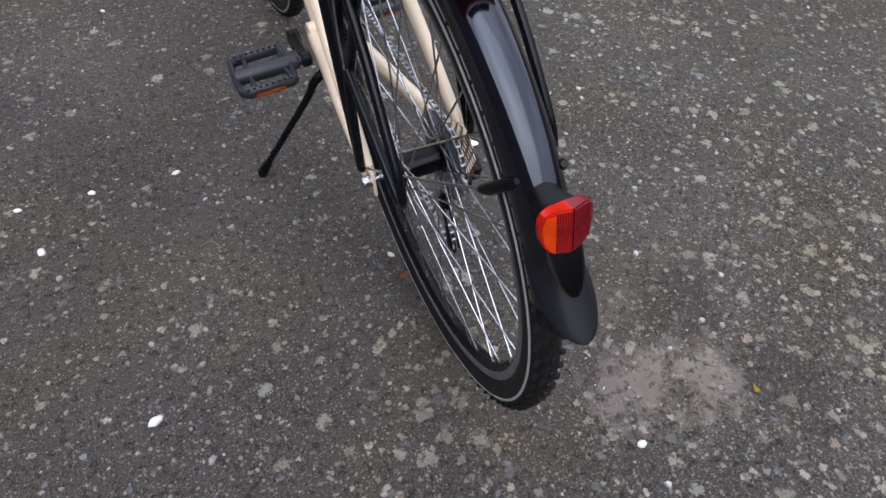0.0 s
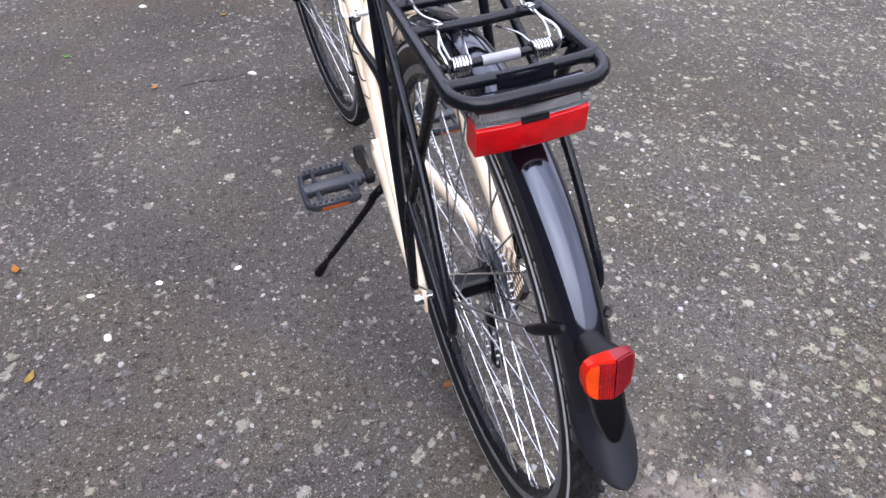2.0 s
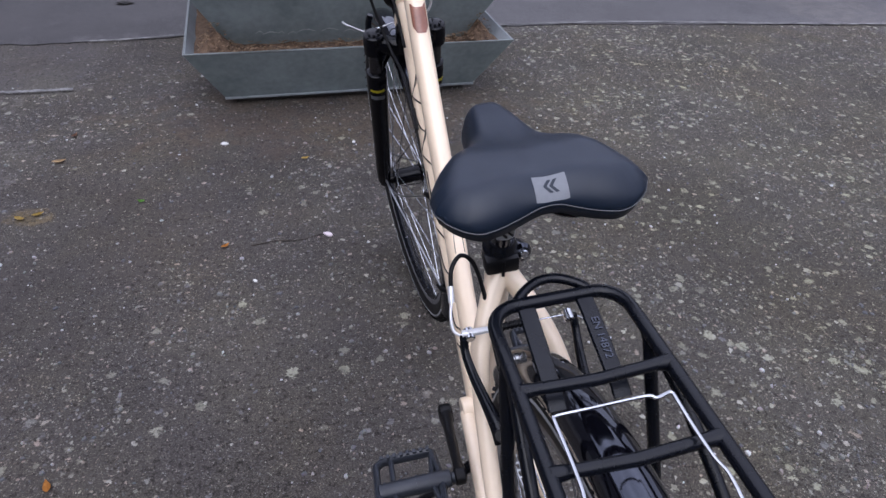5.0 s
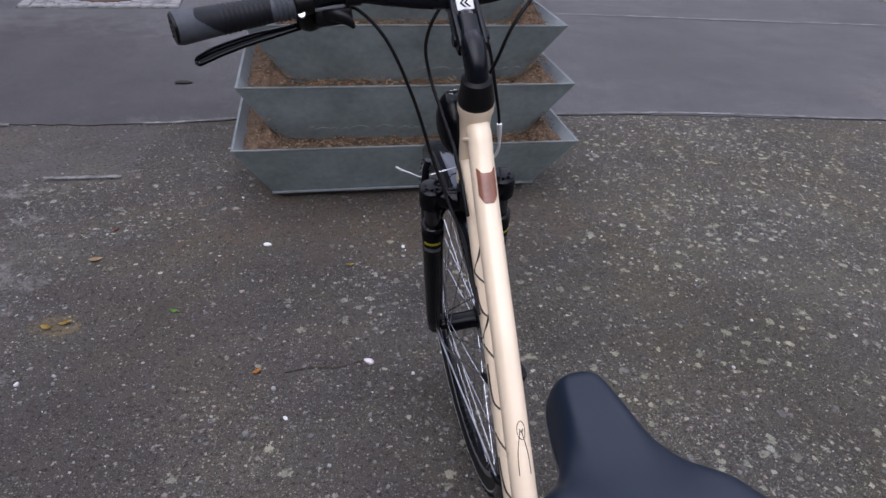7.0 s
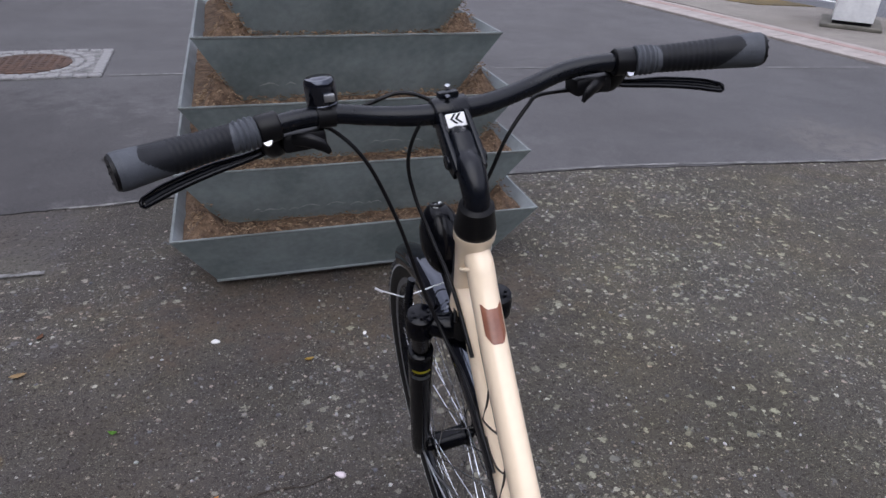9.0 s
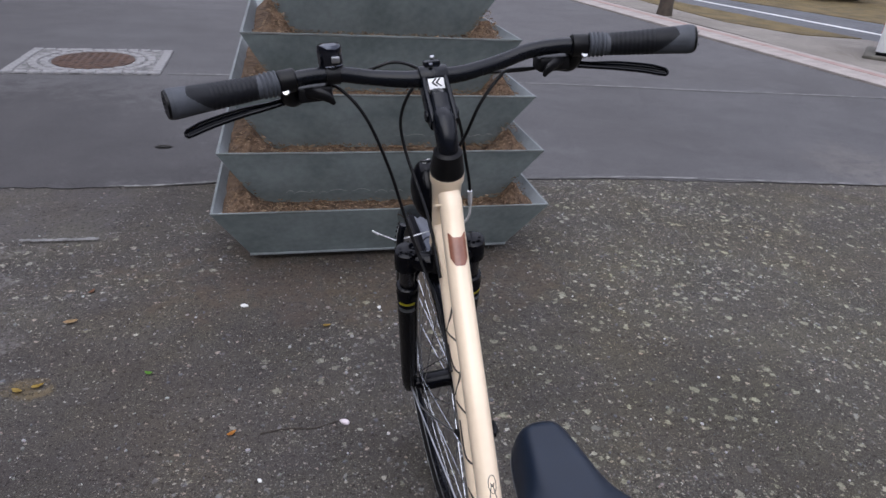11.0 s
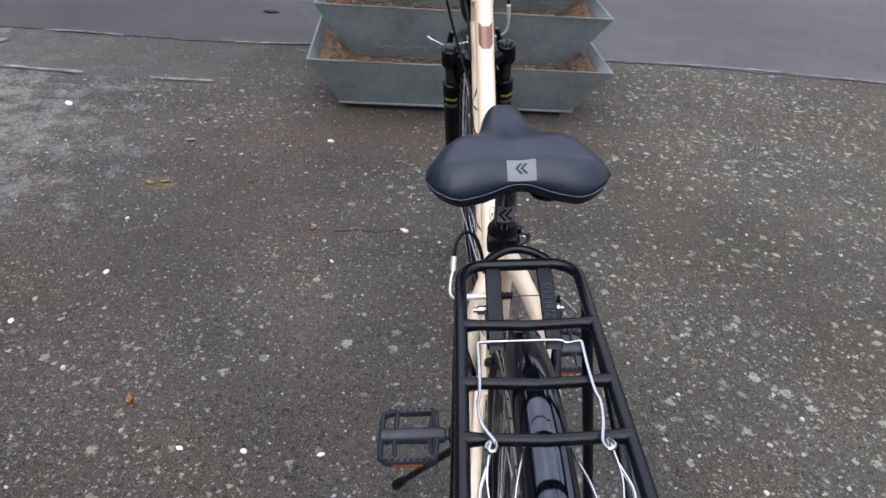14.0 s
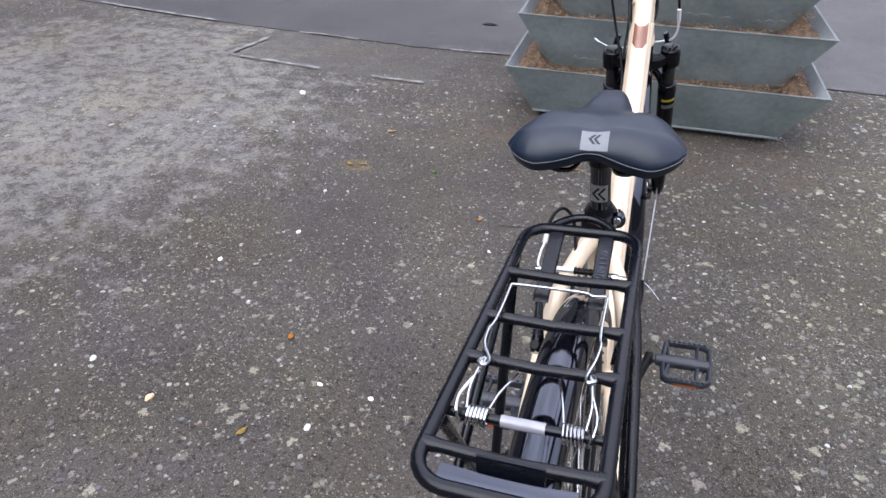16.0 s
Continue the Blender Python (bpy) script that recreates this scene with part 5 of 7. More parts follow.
    tube(bm, [(0.045, 0.024, 0.255), (0.045, 0.0, 0.205), (0.045, -0.010, 0.158)], [0.016, 0.009, 0.014], 12, wide=0.12, side=(1, 0, 0))
    tube(bm, [(0.033, 0.024, 0.255), (0.033, 0.0, 0.205), (0.033, -0.010, 0.158)], [0.014, 0.007, 0.012], 12, wide=0.12, side=(1, 0, 0))
    part("derailleur", bm, BLACK_PLASTIC, c, "black rear derailleur")
    for y, z in ((0.016, 0.243), (-0.006, 0.160)):
        bm = B()
        disc(bm, (0.0385, y, z), (1, 0, 0), 0.017, 0.003, 22)
        part("jockey_wheel", bm, BLACK_PLASTIC, c)


drivetrain()


def kickstand():
    k = group_part("kickstand", bike, "black kickstand with a rubber foot")
    bm = B()
    tube(bm, spline([(-0.030, 0.352, 0.285), (-0.062, 0.350, 0.262), (-0.080, 0.360, 0.225), (-0.185, 0.423, 0.045)], 6), [0.0090, 0.0080, 0.0068, 0.0062], 14)
    part("leg", bm, BLACK_PAINT, k)
    bm = B()
    tube(bm, [(-0.176, 0.418, 0.060), (-0.183, 0.422, 0.048), (-0.195, 0.430, 0.026), (-0.198, 0.432, 0.022)], [0.0070, 0.0088, 0.0105, 0.0085], 14)
    part("rubber_foot", bm, BLACK_PLASTIC, k)


kickstand()


def rim_brake_rear():
    b = group_part("rear_rim_brake", bike, "black linear-pull rim brake with silver cable pipe")
    for s in (-1, 1):
        bm = B()
        tube(bm, spline([(s * 0.050, 0.172, 0.586), (s * 0.052, 0.188, 0.598), (s * 0.057, 0.214, 0.606), (s * 0.062, 0.245, 0.614), (s * 0.065, 0.268, 0.628), (s * 0.0635, 0.278, 0.645)], 5), [0.0105, 0.0100, 0.0078, 0.0068, 0.0062, 0.0062], 14, wide=0.8)
        part("brake_arm", bm, BLACK_PAINT, b)
        bm = B()
        disc(bm, (s * 0.052, 0.174, 0.597), (s * 0.2, -0.6, 0.75), 0.0070, 0.008, 16, chamfer=0.0015)
        part("pivot_bolt", bm, BLACK_PLASTIC, b)
        bm = B()
        box(bm, (s * 0.024, 0.245, 0.560), (0.012, 0.05, 0.011), bevel=0.003, rot=Matrix.Rotation(radians(-48), 3, "X"))
        part("brake_pad", bm, BLACK_PLASTIC, b)
        bm = B()
        disc(bm, (s * 0.058, 0.277, 0.645), (0, 1, 0.3), 0.006, 0.014, 12, chamfer=0.001)
        part("cable_bolt", bm, STEEL, b)
    bm = B()
    tube(bm, [(-0.030, 0.276, 0.648), (0.056, 0.278, 0.646)], 0.0009, 6)
    tube(bm, spline([(0.056, 0.278, 0.646), (0.072, 0.276, 0.640), (0.090, 0.270, 0.622)], 4), 0.0009, 6)
    part("brake_wire", bm, STEEL, b)
    bm = B()
    tube(bm, [(-0.022, 0.276, 0.648), (0.006, 0.277, 0.648)], 0.004, 10)
    for k in range(6):
        disc(bm, (-0.020 + 0.005 * k, 0.2765, 0.648), (1, 0, 0), 0.0052, 0.0025, 12)
    part("rubber_boot", bm, BLACK_PLASTIC, b)
    bm = B()
    tube(bm, [(-0.066, 0.277, 0.647), (-0.022, 0.276, 0.648)], [0.0044, 0.0036], 12)
    tube(bm, spline([(-0.058, 0.277, 0.647), (-0.068, 0.279, 0.644), (-0.0735, 0.289, 0.645), (-0.0725, 0.303, 0.655), (-0.069, 0.312, 0.664)], 5), 0.0018, 10)
    tube(bm, [(-0.069, 0.312, 0.664), (-0.067, 0.324, 0.678)], 0.0038, 12)
    part("cable_pipe", bm, PIPE, b, "bright curved cable pipe")
    bm = B()
    tube(bm, spline([(-0.067, 0.322, 0.676), (-0.063, 0.334, 0.694), (-0.050, 0.343, 0.704), (-0.036, 0.340, 0.692), (-0.028, 0.325, 0.660), (-0.026, 0.300, 0.620), (-0.024, 0.255, 0.575)], 6), 0.0026, 9)
    part("cable_housing", bm, BLACK_PLASTIC, b)


rim_brake_rear()


# ---------------------------------------------------------------- the steered front end
def fork():
    f = group_part("suspension_fork", bike, "black suspension fork")
    for s in (-1, 1):
        leg = lambda d, fo=0.026: at_head(d, s * 0.0575, fo)
        bm = B()
        tube(bm, [leg(0.176), leg(0.178), leg(0.186), leg(0.188), leg(0.215)], [0.016, 0.019, 0.019, 0.0205, 0.0205], 24, STEER)
        for k in range(7):
            a = 2 * math.pi * k / 7
            disc(bm, STEER @ (leg(0.1755) + Vector((0.011 * math.cos(a), 0.011 * math.sin(a), 0))), STEER.to_3x3() @ HEAD_DIR, 0.0022, 0.004, 8)
        part("crown_cap", bm, FORK_BLACK, f)
        bm = B()
        tube(bm, [leg(0.21), leg(0.275)], 0.0135, 20, STEER)
        part("stanchion", bm, material("dark_chrome", (0.10, 0.10, 0.11), 0.2, 1.0, vary=0.2, scale=60), f)
        bm = B()
        tube(bm, [leg(0.262), leg(0.264), leg(0.270), leg(0.271), leg(0.278), leg(0.280), leg(0.30), leg(0.55), leg(0.585, 0.028), leg(0.600, 0.028)], [0.0165, 0.0192, 0.0192, 0.0180, 0.0180, 0.0195, 0.0185, 0.0165, 0.0145, 0.010], 24, STEER)
        part("lower_leg", bm, FORK_BLACK, f)
        for d0, d1, mat, nm in ((0.296, 0.302, YELLOW, "yellow_band"), (0.311, 0.320, LOGO_GREY, "print_band")):
            bm = B()
            a0 = radians(-150 if s < 0 else -120)
            rows = []
            for i in range(9):
                a = a0 + radians(90) * i / 8
                u, v = Vector((1, 0, 0)), Vector((0, -HEAD_DIR.z, HEAD_DIR.y))
                rows.append([bm.verts.new(STEER @ (leg(d) + (u * math.cos(a) + v * math.sin(a)) * 0.0191)) for d in (d0, d1)])
            for p, q in zip(rows, rows[1:]):
                bm.faces.new((p[0], q[0], q[1], p[1]))
            bmesh.ops.solidify(bm, geom=bm.faces[:], thickness=0.0002)
            part(nm, bm, mat, f)
    bm = B()
    tube(bm, [at_head(0.198, x, fo) for x, fo in ((-0.055, 0.026), (-0.03, 0.012), (0.0, 0.004), (0.03, 0.012), (0.055, 0.026))], [0.014, 0.018, 0.022, 0.018, 0.014], 16, STEER, side=(0, 0, 1))
    tube(bm, [at_head(0.145), at_head(0.20)], [0.0225, 0.024], 20, STEER)
    part("crown", bm, FORK_BLACK, f)
    bm = B()
    tube(bm, spline([at_head(0.30, -0.052, 0.026), at_head(0.262, -0.042, 0.046), at_head(0.222, 0.0, 0.058), at_head(0.262, 0.042, 0.046), at_head(0.30, 0.052, 0.026)], 5), 0.0095, 12, STEER)
    part("brace_arch", bm, BLACK_GLOSS, f)


fork()


def headlamp():
    h = group_part("headlamp", bike, "small oval black headlamp on a bracket")
    c = at_head(0.128, 0.0, 0.108)
    m = STEER @ Matrix.Translation(c) @ Matrix.Rotation(radians(-18), 4, "X")
    bm = B()
    bmesh.ops.create_uvsphere(bm, u_segments=24, v_segments=16, radius=1)
    bmesh.ops.transform(bm, matrix=m @ Matrix.Diagonal((0.031, 0.034, 0.053, 1)), verts=bm.verts)
    part("lamp_body", bm, FORK_BLACK, h)
    bm = B()
    tube(bm, [m @ Vector((0, 0.022, -0.006)), m @ Vector((0, 0.034, -0.006)), m @ Vector((0, 0.036, -0.006))], [0.022, 0.021, 0.016], 24, wide=1.0)
    part("lamp_lens", bm, CLEAR, h, "clear lamp lens")
    bm = B()
    disc(bm, m @ Vector((0, -0.006, 0.0495)), m.to_3x3() @ Vector((0, -0.1, 1)), 0.010, 0.004, 18, chamfer=0.001)
    part("switch", bm, BLACK_PLASTIC, h)
    bm = B()
    for q in ([(-0.007, -0.012), (-0.003, -0.016), (0.001, -0.012), (-0.003, -0.008), (-0.007, -0.012)], [(0.001, -0.012), (0.004, -0.004), (0.008, -0.004)], [(0.004, -0.013), (0.008, -0.010)]):
        tube(bm, [m @ Vector((x, y, 0.053 * math.sqrt(1 - (x / 0.031) ** 2 - (y / 0.034) ** 2))) for x, y in q], 0.0009, 5)
    part("switch_mark", bm, WHITE, h)
    bm = B()
    tube(bm, spline([at_head(0.19, 0, 0.02), at_head(0.175, 0, 0.07), at_head(0.15, 0, 0.115)], 4), 0.006, 10, STEER, wide=1.6)
    part("bracket", bm, BLACK_PLASTIC, h)


headlamp()


def stem():
    s = group_part("stem", bike, "black adjustable stem with a white patch")
    bm = B()
    tube(bm, [at_head(d) for d in (0.002, 0.0, -0.006, -0.022, -0.036, -0.040)], [0.0235, 0.0250, 0.0250, 0.0220, 0.0205, 0.0160], 28, STEER)
    part("headset_cover", bm, BLACK_PLASTIC, s)
    knee = at_head(-0.066, 0.002, 0.046)
    bm = B()
    tube(bm, spline([at_head(-0.02), at_head(-0.040), at_head(-0.056, 0, 0.010), at_head(-0.066, 0.001, 0.028), knee], 5), [0.0148, 0.0150, 0.0160, 0.0172, 0.0165], 28, STEER)
    disc(bm, STEER @ knee, STEER.to_3x3() @ Vector((1, 0, 0)), 0.0170, 0.026, 26, chamfer=0.003)
    tube(bm, [knee + Vector((0, -0.004, -0.004)), knee.lerp(BAR_MID, 0.35) + Vector((0, -0.004, 0.004)), knee.lerp(BAR_MID, 0.60) + Vector((0, 0, -0.004))], [0.0165, 0.0150, 0.0110], 22, STEER, wide=0.92, power=3)
    part("quill", bm, BLACK_PAINT, s)
    for e in (-1, 1):
        bm = B()
        side = Vector((e * 0.0165, 0, 0))
        tube(bm, [knee + side + Vector((0, -0.014, -0.010)), knee + side, knee.lerp(BAR_MID, 0.6) + side, BAR_MID + side * 0.9], [0.010, 0.0155, 0.0135, 0.0150], 18, STEER, wide=0.34, power=3, side=(1, 0, 0))
        disc(bm, STEER @ (knee + Vector((e * 0.0215, 0, 0))), STEER.to_3x3() @ Vector((1, 0, 0)), 0.0085, 0.005, 18, chamfer=0.001)
        part("stem_ear", bm, BLACK_PAINT, s)
    bm = B()
    tube(bm, [BAR_MID + Vector((x, 0, 0)) for x in (-0.021, -0.019, 0.019, 0.021)], [0.0162, 0.0178, 0.0178, 0.0162], 26, STEER)
    box(bm, BAR_MID + Vector((0, 0.002, 0.019)), (0.024, 0.013, 0.010), STEER, 0.002)
    part("bar_clamp", bm, BLACK_PAINT, s)
    for x, y, z in ((-0.004, -0.010, 0.020), (0.003, 0.010, 0.026)):
        bm = B()
        disc(bm, STEER @ (BAR_MID + Vector((x, y, z))), (0, -0.2, 1), 0.0036, 0.005, 12, chamfer=0.0008)
        part("clamp_bolt", bm, ALLOY if y > 0 else BLACK_GLOSS, s)
    m = STEER @ Matrix.Translation(BAR_MID + Vector((0.001, -0.0215, -0.0030))) @ Matrix.Rotation(radians(50), 4, "X")
    bm = B()
    box(bm, (0, 0.0, -0.0045), (0.030, 0.030, 0.008), m, 0.002)
    part("stem_bridge", bm, BLACK_PAINT, s)
    bm = B()
    box(bm, (0, 0, 0), (0.024, 0.019, 0.0012), m, 0.0003)
    part("print_patch", bm, WHITE, s, "white printed patch")
    bm = B()
    for off in (-0.0025, 0.0035):
        for e in (-1, 1):
            bm.faces.new([bm.verts.new(m @ Vector((x + off, y, 0.0010))) for x, y in ((-0.0055, 0.0), (-0.0022, 0.0), (0.0036, e * 0.0062), (0.0004, e * 0.0062))])
    part("chevron_mark", bm, BLACK_PLASTIC, s, smooth=0)


BAR_MID = Vector((0.004, 0.9575, 1.0220))
BAR_X = [0, 0.03, 0.06, 0.10, 0.14, 0.18, 0.22, 0.26, 0.30, 0.38]
BAR_Y = [0.0, 0.0, 0.003, 0.009, 0.010, 0.006, 0.0, -0.010, -0.024, -0.056]
BAR_Z = [0.0, 0.0, 0.0028, 0.0088, 0.0181, 0.0215, 0.0200, 0.0185, 0.0190, 0.0215]


def on_bar(x):
    return BAR_MID + Vector((x + 0.010, float(np.interp(abs(x), BAR_X, BAR_Y)) - 0.025 * x, float(np.interp(abs(x), BAR_X, BAR_Z)) + 0.0163 * x))


stem()


def handlebar():
    h = group_part("handlebar", bike, "black swept handlebar with grips and brake levers")
    bm = B()
    ends = BAR_X[:-1] + [0.355]
    xs = [-x for x in ends[:0:-1]] + ends
    pts = spline([on_bar(x) for x in xs], 5)
    tube(bm, pts, [0.0112 + 0.0018 * math.exp(-((p.x / 0.06) ** 2)) for p in pts], 18, STEER)
    part("bar", bm, BLACK_PAINT, h)
    for s in (-1, 1):
        g = group_part("grip", h, "ergonomic black and grey rubber grip")
        g.parent = h
        xs = list(np.linspace(0.230, 0.370, 141))
        rad = []
        for x in xs:
            r = float(np.interp(x, [0.230, 0.234, 0.259, 0.290, 0.336, 0.364, 0.370], [0.0165, 0.0175, 0.0163, 0.0172, 0.0190, 0.0206, 0.0196]))
            if x < 0.254:
                r += 0.0013 * math.sin((x - 0.230) * 2 * math.pi / 0.0060)
            elif 0.262 < x < 0.322:
                r += 0.0004 * math.sin((x - 0.262) * 2 * math.pi / 0.0060)
            rad.append(r)
        bm = B()
        tube(bm, [on_bar(s * x) for x in xs], rad, 56, STEER, wide=1.0)
        for fc in bm.faces:
            c = (STEER.inverted() @ fc.calc_center_median())
            ax = abs(c.x - 0.014)
            up = (c - on_bar(c.x - 0.014)).z
            fc.material_index = 1 if ax < 0.2555 or ax > 0.344 - 1.1 * max(0, 0.012 - up) else 0
        part("grip", bm, [GRIP, GRIP_GREY], h, "ergonomic black and grey rubber grip")
        bpy.data.objects.remove(g)
        bm = B()
        tube(bm, [on_bar(s * 0.3695), on_bar(s * 0.3722) + Vector((s * 0.0005, 0, 0))], [0.0193, 0.0180], 28, STEER)
        e, out = on_bar(s * 0.3722), (on_bar(s * 0.3722) - on_bar(s * 0.36)).normalized()
        for k in range(17):
            a, rr = k * 2.4, 0.0036 * math.sqrt(k)
            disc(bm, STEER @ (e + Vector((0, math.cos(a), math.sin(a))) * rr + out * 0.0003), STEER.to_3x3() @ out, 0.0016, 0.0007, 6)
        part("grip_end", bm, BLACK_PLASTIC, h, "round black grip end plug")
        b = on_bar(s * 0.214)
        bm = B()
        tube(bm, [on_bar(s * x) for x in (0.204, 0.206, 0.226, 0.229)], [0.0145, 0.0165, 0.0165, 0.0145], 20, STEER)
        tube(bm, spline([b + Vector((s * 0.004, 0.006, -0.006)), b + Vector((0, 0.026, -0.030)), b + Vector((-s * 0.012, 0.042, -0.036)), b + Vector((-s * 0.026, 0.050, -0.038))], 4), [0.013, 0.0145, 0.010, 0.006], 14, STEER)
        part("lever_body", bm, BLACK_PLASTIC, h, "black brake lever body")
        bm = B()
        disc(bm, STEER @ (b + Vector((s * 0.006, -0.012, -0.012))), (0, -1, 0.5), 0.0055, 0.006, 12, chamfer=0.001)
        part("lever_bolt", bm, STEEL, h)
        bm = B()
        line = spline([b + Vector((s * 0.002, 0.030, -0.034)), b + Vector((s * 0.034, 0.022, -0.038)), b + Vector((s * 0.075, 0.016, -0.042)), b + Vector((s * 0.119, 0.002, -0.048)), b + Vector((s * 0.146, -0.010, -0.054))], 6)
        wide = Vector((0, 0.45, 0.89))
        half = [float(np.interp(i / 24, [0, 0.25, 0.5, 0.85, 1], [0.0030, 0.0032, 0.0050, 0.0058, 0.0046])) for i in range(25)]
        tube(bm, line, 0.0022, 10, STEER, half=0.0058, side=tuple(wide))
        tip = line[-1] + (line[-1] - line[-2]).normalized() * 0.003
        rim = [p + wide * h for p, h in zip(line, half)] + [tip + wide * 0.002, tip - wide * 0.002] + [p - wide * h for p, h in zip(line[::-1], half[::-1])]
        tube(bm, rim, 0.0027, 8, STEER, closed=True, side=(0, 1, 0))
        part("brake_lever", bm, FORK_BLACK, h, "black two-finger brake lever")
        q = on_bar(s * 0.180)
        bm = B()
        box(bm, q + Vector((0, 0.012, -0.026)), (0.050, 0.034, 0.022), STEER, 0.005)
        tube(bm, spline([q + Vector((s * 0.012, -0.002, -0.022)), q + Vector((-s * 0.004, -0.014, -0.022)), q + Vector((-s * 0.016, -0.018, -0.028)), q + Vector((-s * 0.024, -0.019, -0.038))], 4), [0.0070, 0.0085, 0.0075, 0.0030], 12, STEER, wide=0.6)
        part("gear_shifter", bm, BLACK_PLASTIC, h, "black thumb gear shifter")
    # bell
    b = on_bar(-0.152)
    bell = group_part("bell", bike, "small black bicycle bell")
    m = STEER @ Matrix.Translation(b + Vector((0, 0.006, 0.009)))
    bm = B()
    tube(bm, [m @ Vector((0, 0, z)) for z in (0.0, 0.001, 0.004, 0.005, 0.006, 0.026, 0.0305, 0.0325, 0.0325, 0.0335, 0.0335)], [0.0135, 0.0170, 0.0176, 0.0170, 0.0176, 0.0176, 0.0168, 0.0148, 0.0100, 0.0088, 0.003], 32)
    part("dome", bm, BLACK_GLOSS, bell)
    bm = B()
    box(bm, m @ Vector((0.006, -0.0187, 0.014)), (0.012, 0.006, 0.009), bevel=0.0015)
    part("striker", bm, ALLOY, bell, "small pale bell striker")
    bm = B()
    tube(bm, [on_bar(-0.162), on_bar(-0.142)], 0.0138, 18, STEER)
    part("bell_clamp", bm, BLACK_PLASTIC, bell)


handlebar()


def cables():
    def housing(pts, label="black cable housing", r=0.0026):
        bm = B()
        tube(bm, spline(pts, 8), r, 9)
        part("cable_housing", bm, BLACK_PLASTIC, bike, label)

    S = lambda v: STEER @ Vector(v)
    bl, br = on_bar(-0.214), on_bar(0.214)
    # rear shifter on the left, down to the big tube
    housing([S(bl + Vector((0.026, 0.050, -0.038))), (-0.160, 0.985, 1.013), (-0.139, 0.975, 1.010), (-0.106, 0.970, 0.967), (-0.077, 0.962, 0.885), (-0.055, 0.950, 0.790), (-0.036, 0.915, 0.725), (-0.026, 0.84, 0.700), (-0.026, 0.74, 0.655)])
    # front brake: from the left lever over the bar to the right of the head
    housing([S(bl + Vector((0.030, 0.046, -0.030))), (-0.150, 1.010, 1.010), (-0.090, 1.000, 1.030), (-0.055, 1.000, 1.038), (-0.020, 0.998, 1.026), (0.020, 0.985, 0.992), (0.038, 0.980, 0.945), (0.050, 0.995, 0.880), (0.060, 1.018, 0.830), (0.063, 1.026, 0.808)])
    # rear brake: from the right lever behind the clamp to the left of the head
    housing([S(br + Vector((-0.026, 0.050, -0.038))), (0.150, 1.018, 1.008), (0.080, 1.020, 1.008), (0.020, 1.020, 1.012), (-0.024, 1.008, 1.000), (-0.050, 1.000, 0.955), (-0.048, 0.990, 0.905), (-0.034, 0.960, 0.850), (-0.026, 0.900, 0.815), (-0.025, 0.820, 0.765)])
    # derailleur: from the right shifter to behind the head
    housing([S(br + Vector((-0.036, 0.030, -0.036))), (0.120, 0.985, 1.018), (0.098, 0.972, 1.010), (0.068, 0.965, 0.975), (0.046, 0.965, 0.930), (0.020, 0.970, 0.880), (-0.004, 0.965, 0.820), (-0.024, 0.900, 0.760)])
    bm = B()
    p = [Vector((0.063, 1.026, 0.806)), Vector((0.064, 1.030, 0.785)), Vector((0.064, 1.031, 0.778))]
    tube(bm, p, [0.0042, 0.0042, 0.003], 10)
    tube(bm, spline([p[-1], (0.063, 1.032, 0.760), (0.054, 1.034, 0.744), (0.030, 1.038, 0.736), (0.012, 1.040, 0.734)], 5), 0.0026, 9)
    part("front_cable_pipe", bm, PIPE, bike, "bright curved cable pipe of the front brake")
    bm = B()
    tube(bm, [Vector((0.012, 1.040, 0.734)), Vector((-0.050, 1.038, 0.722))], 0.0013, 6)
    tube(bm, [Vector((-0.050, 1.038, 0.722)), Vector((-0.070, 1.037, 0.720)), Vector((-0.106, 1.040, 0.739))], 0.0012, 6)
    tube(bm, [Vector((-0.099, 1.039, 0.734)), Vector((-0.109, 1.040, 0.742))], 0.0019, 7)
    part("front_brake_wire", bm, PIPE, bike, "loose end of the front brake wire")
    for s in (-1, 1):
        bm = B()
        tube(bm, spline([S((s * 0.050, 1.050, 0.640)), S((s * 0.056, 1.046, 0.68)), S((s * 0.054, 1.036, 0.73)), S((s * 0.048, 1.032, 0.755))], 5), [0.009, 0.0075, 0.0065, 0.006], 12)
        part("front_brake_arm", bm, BLACK_PAINT, bike, "black front brake arm")


cables()


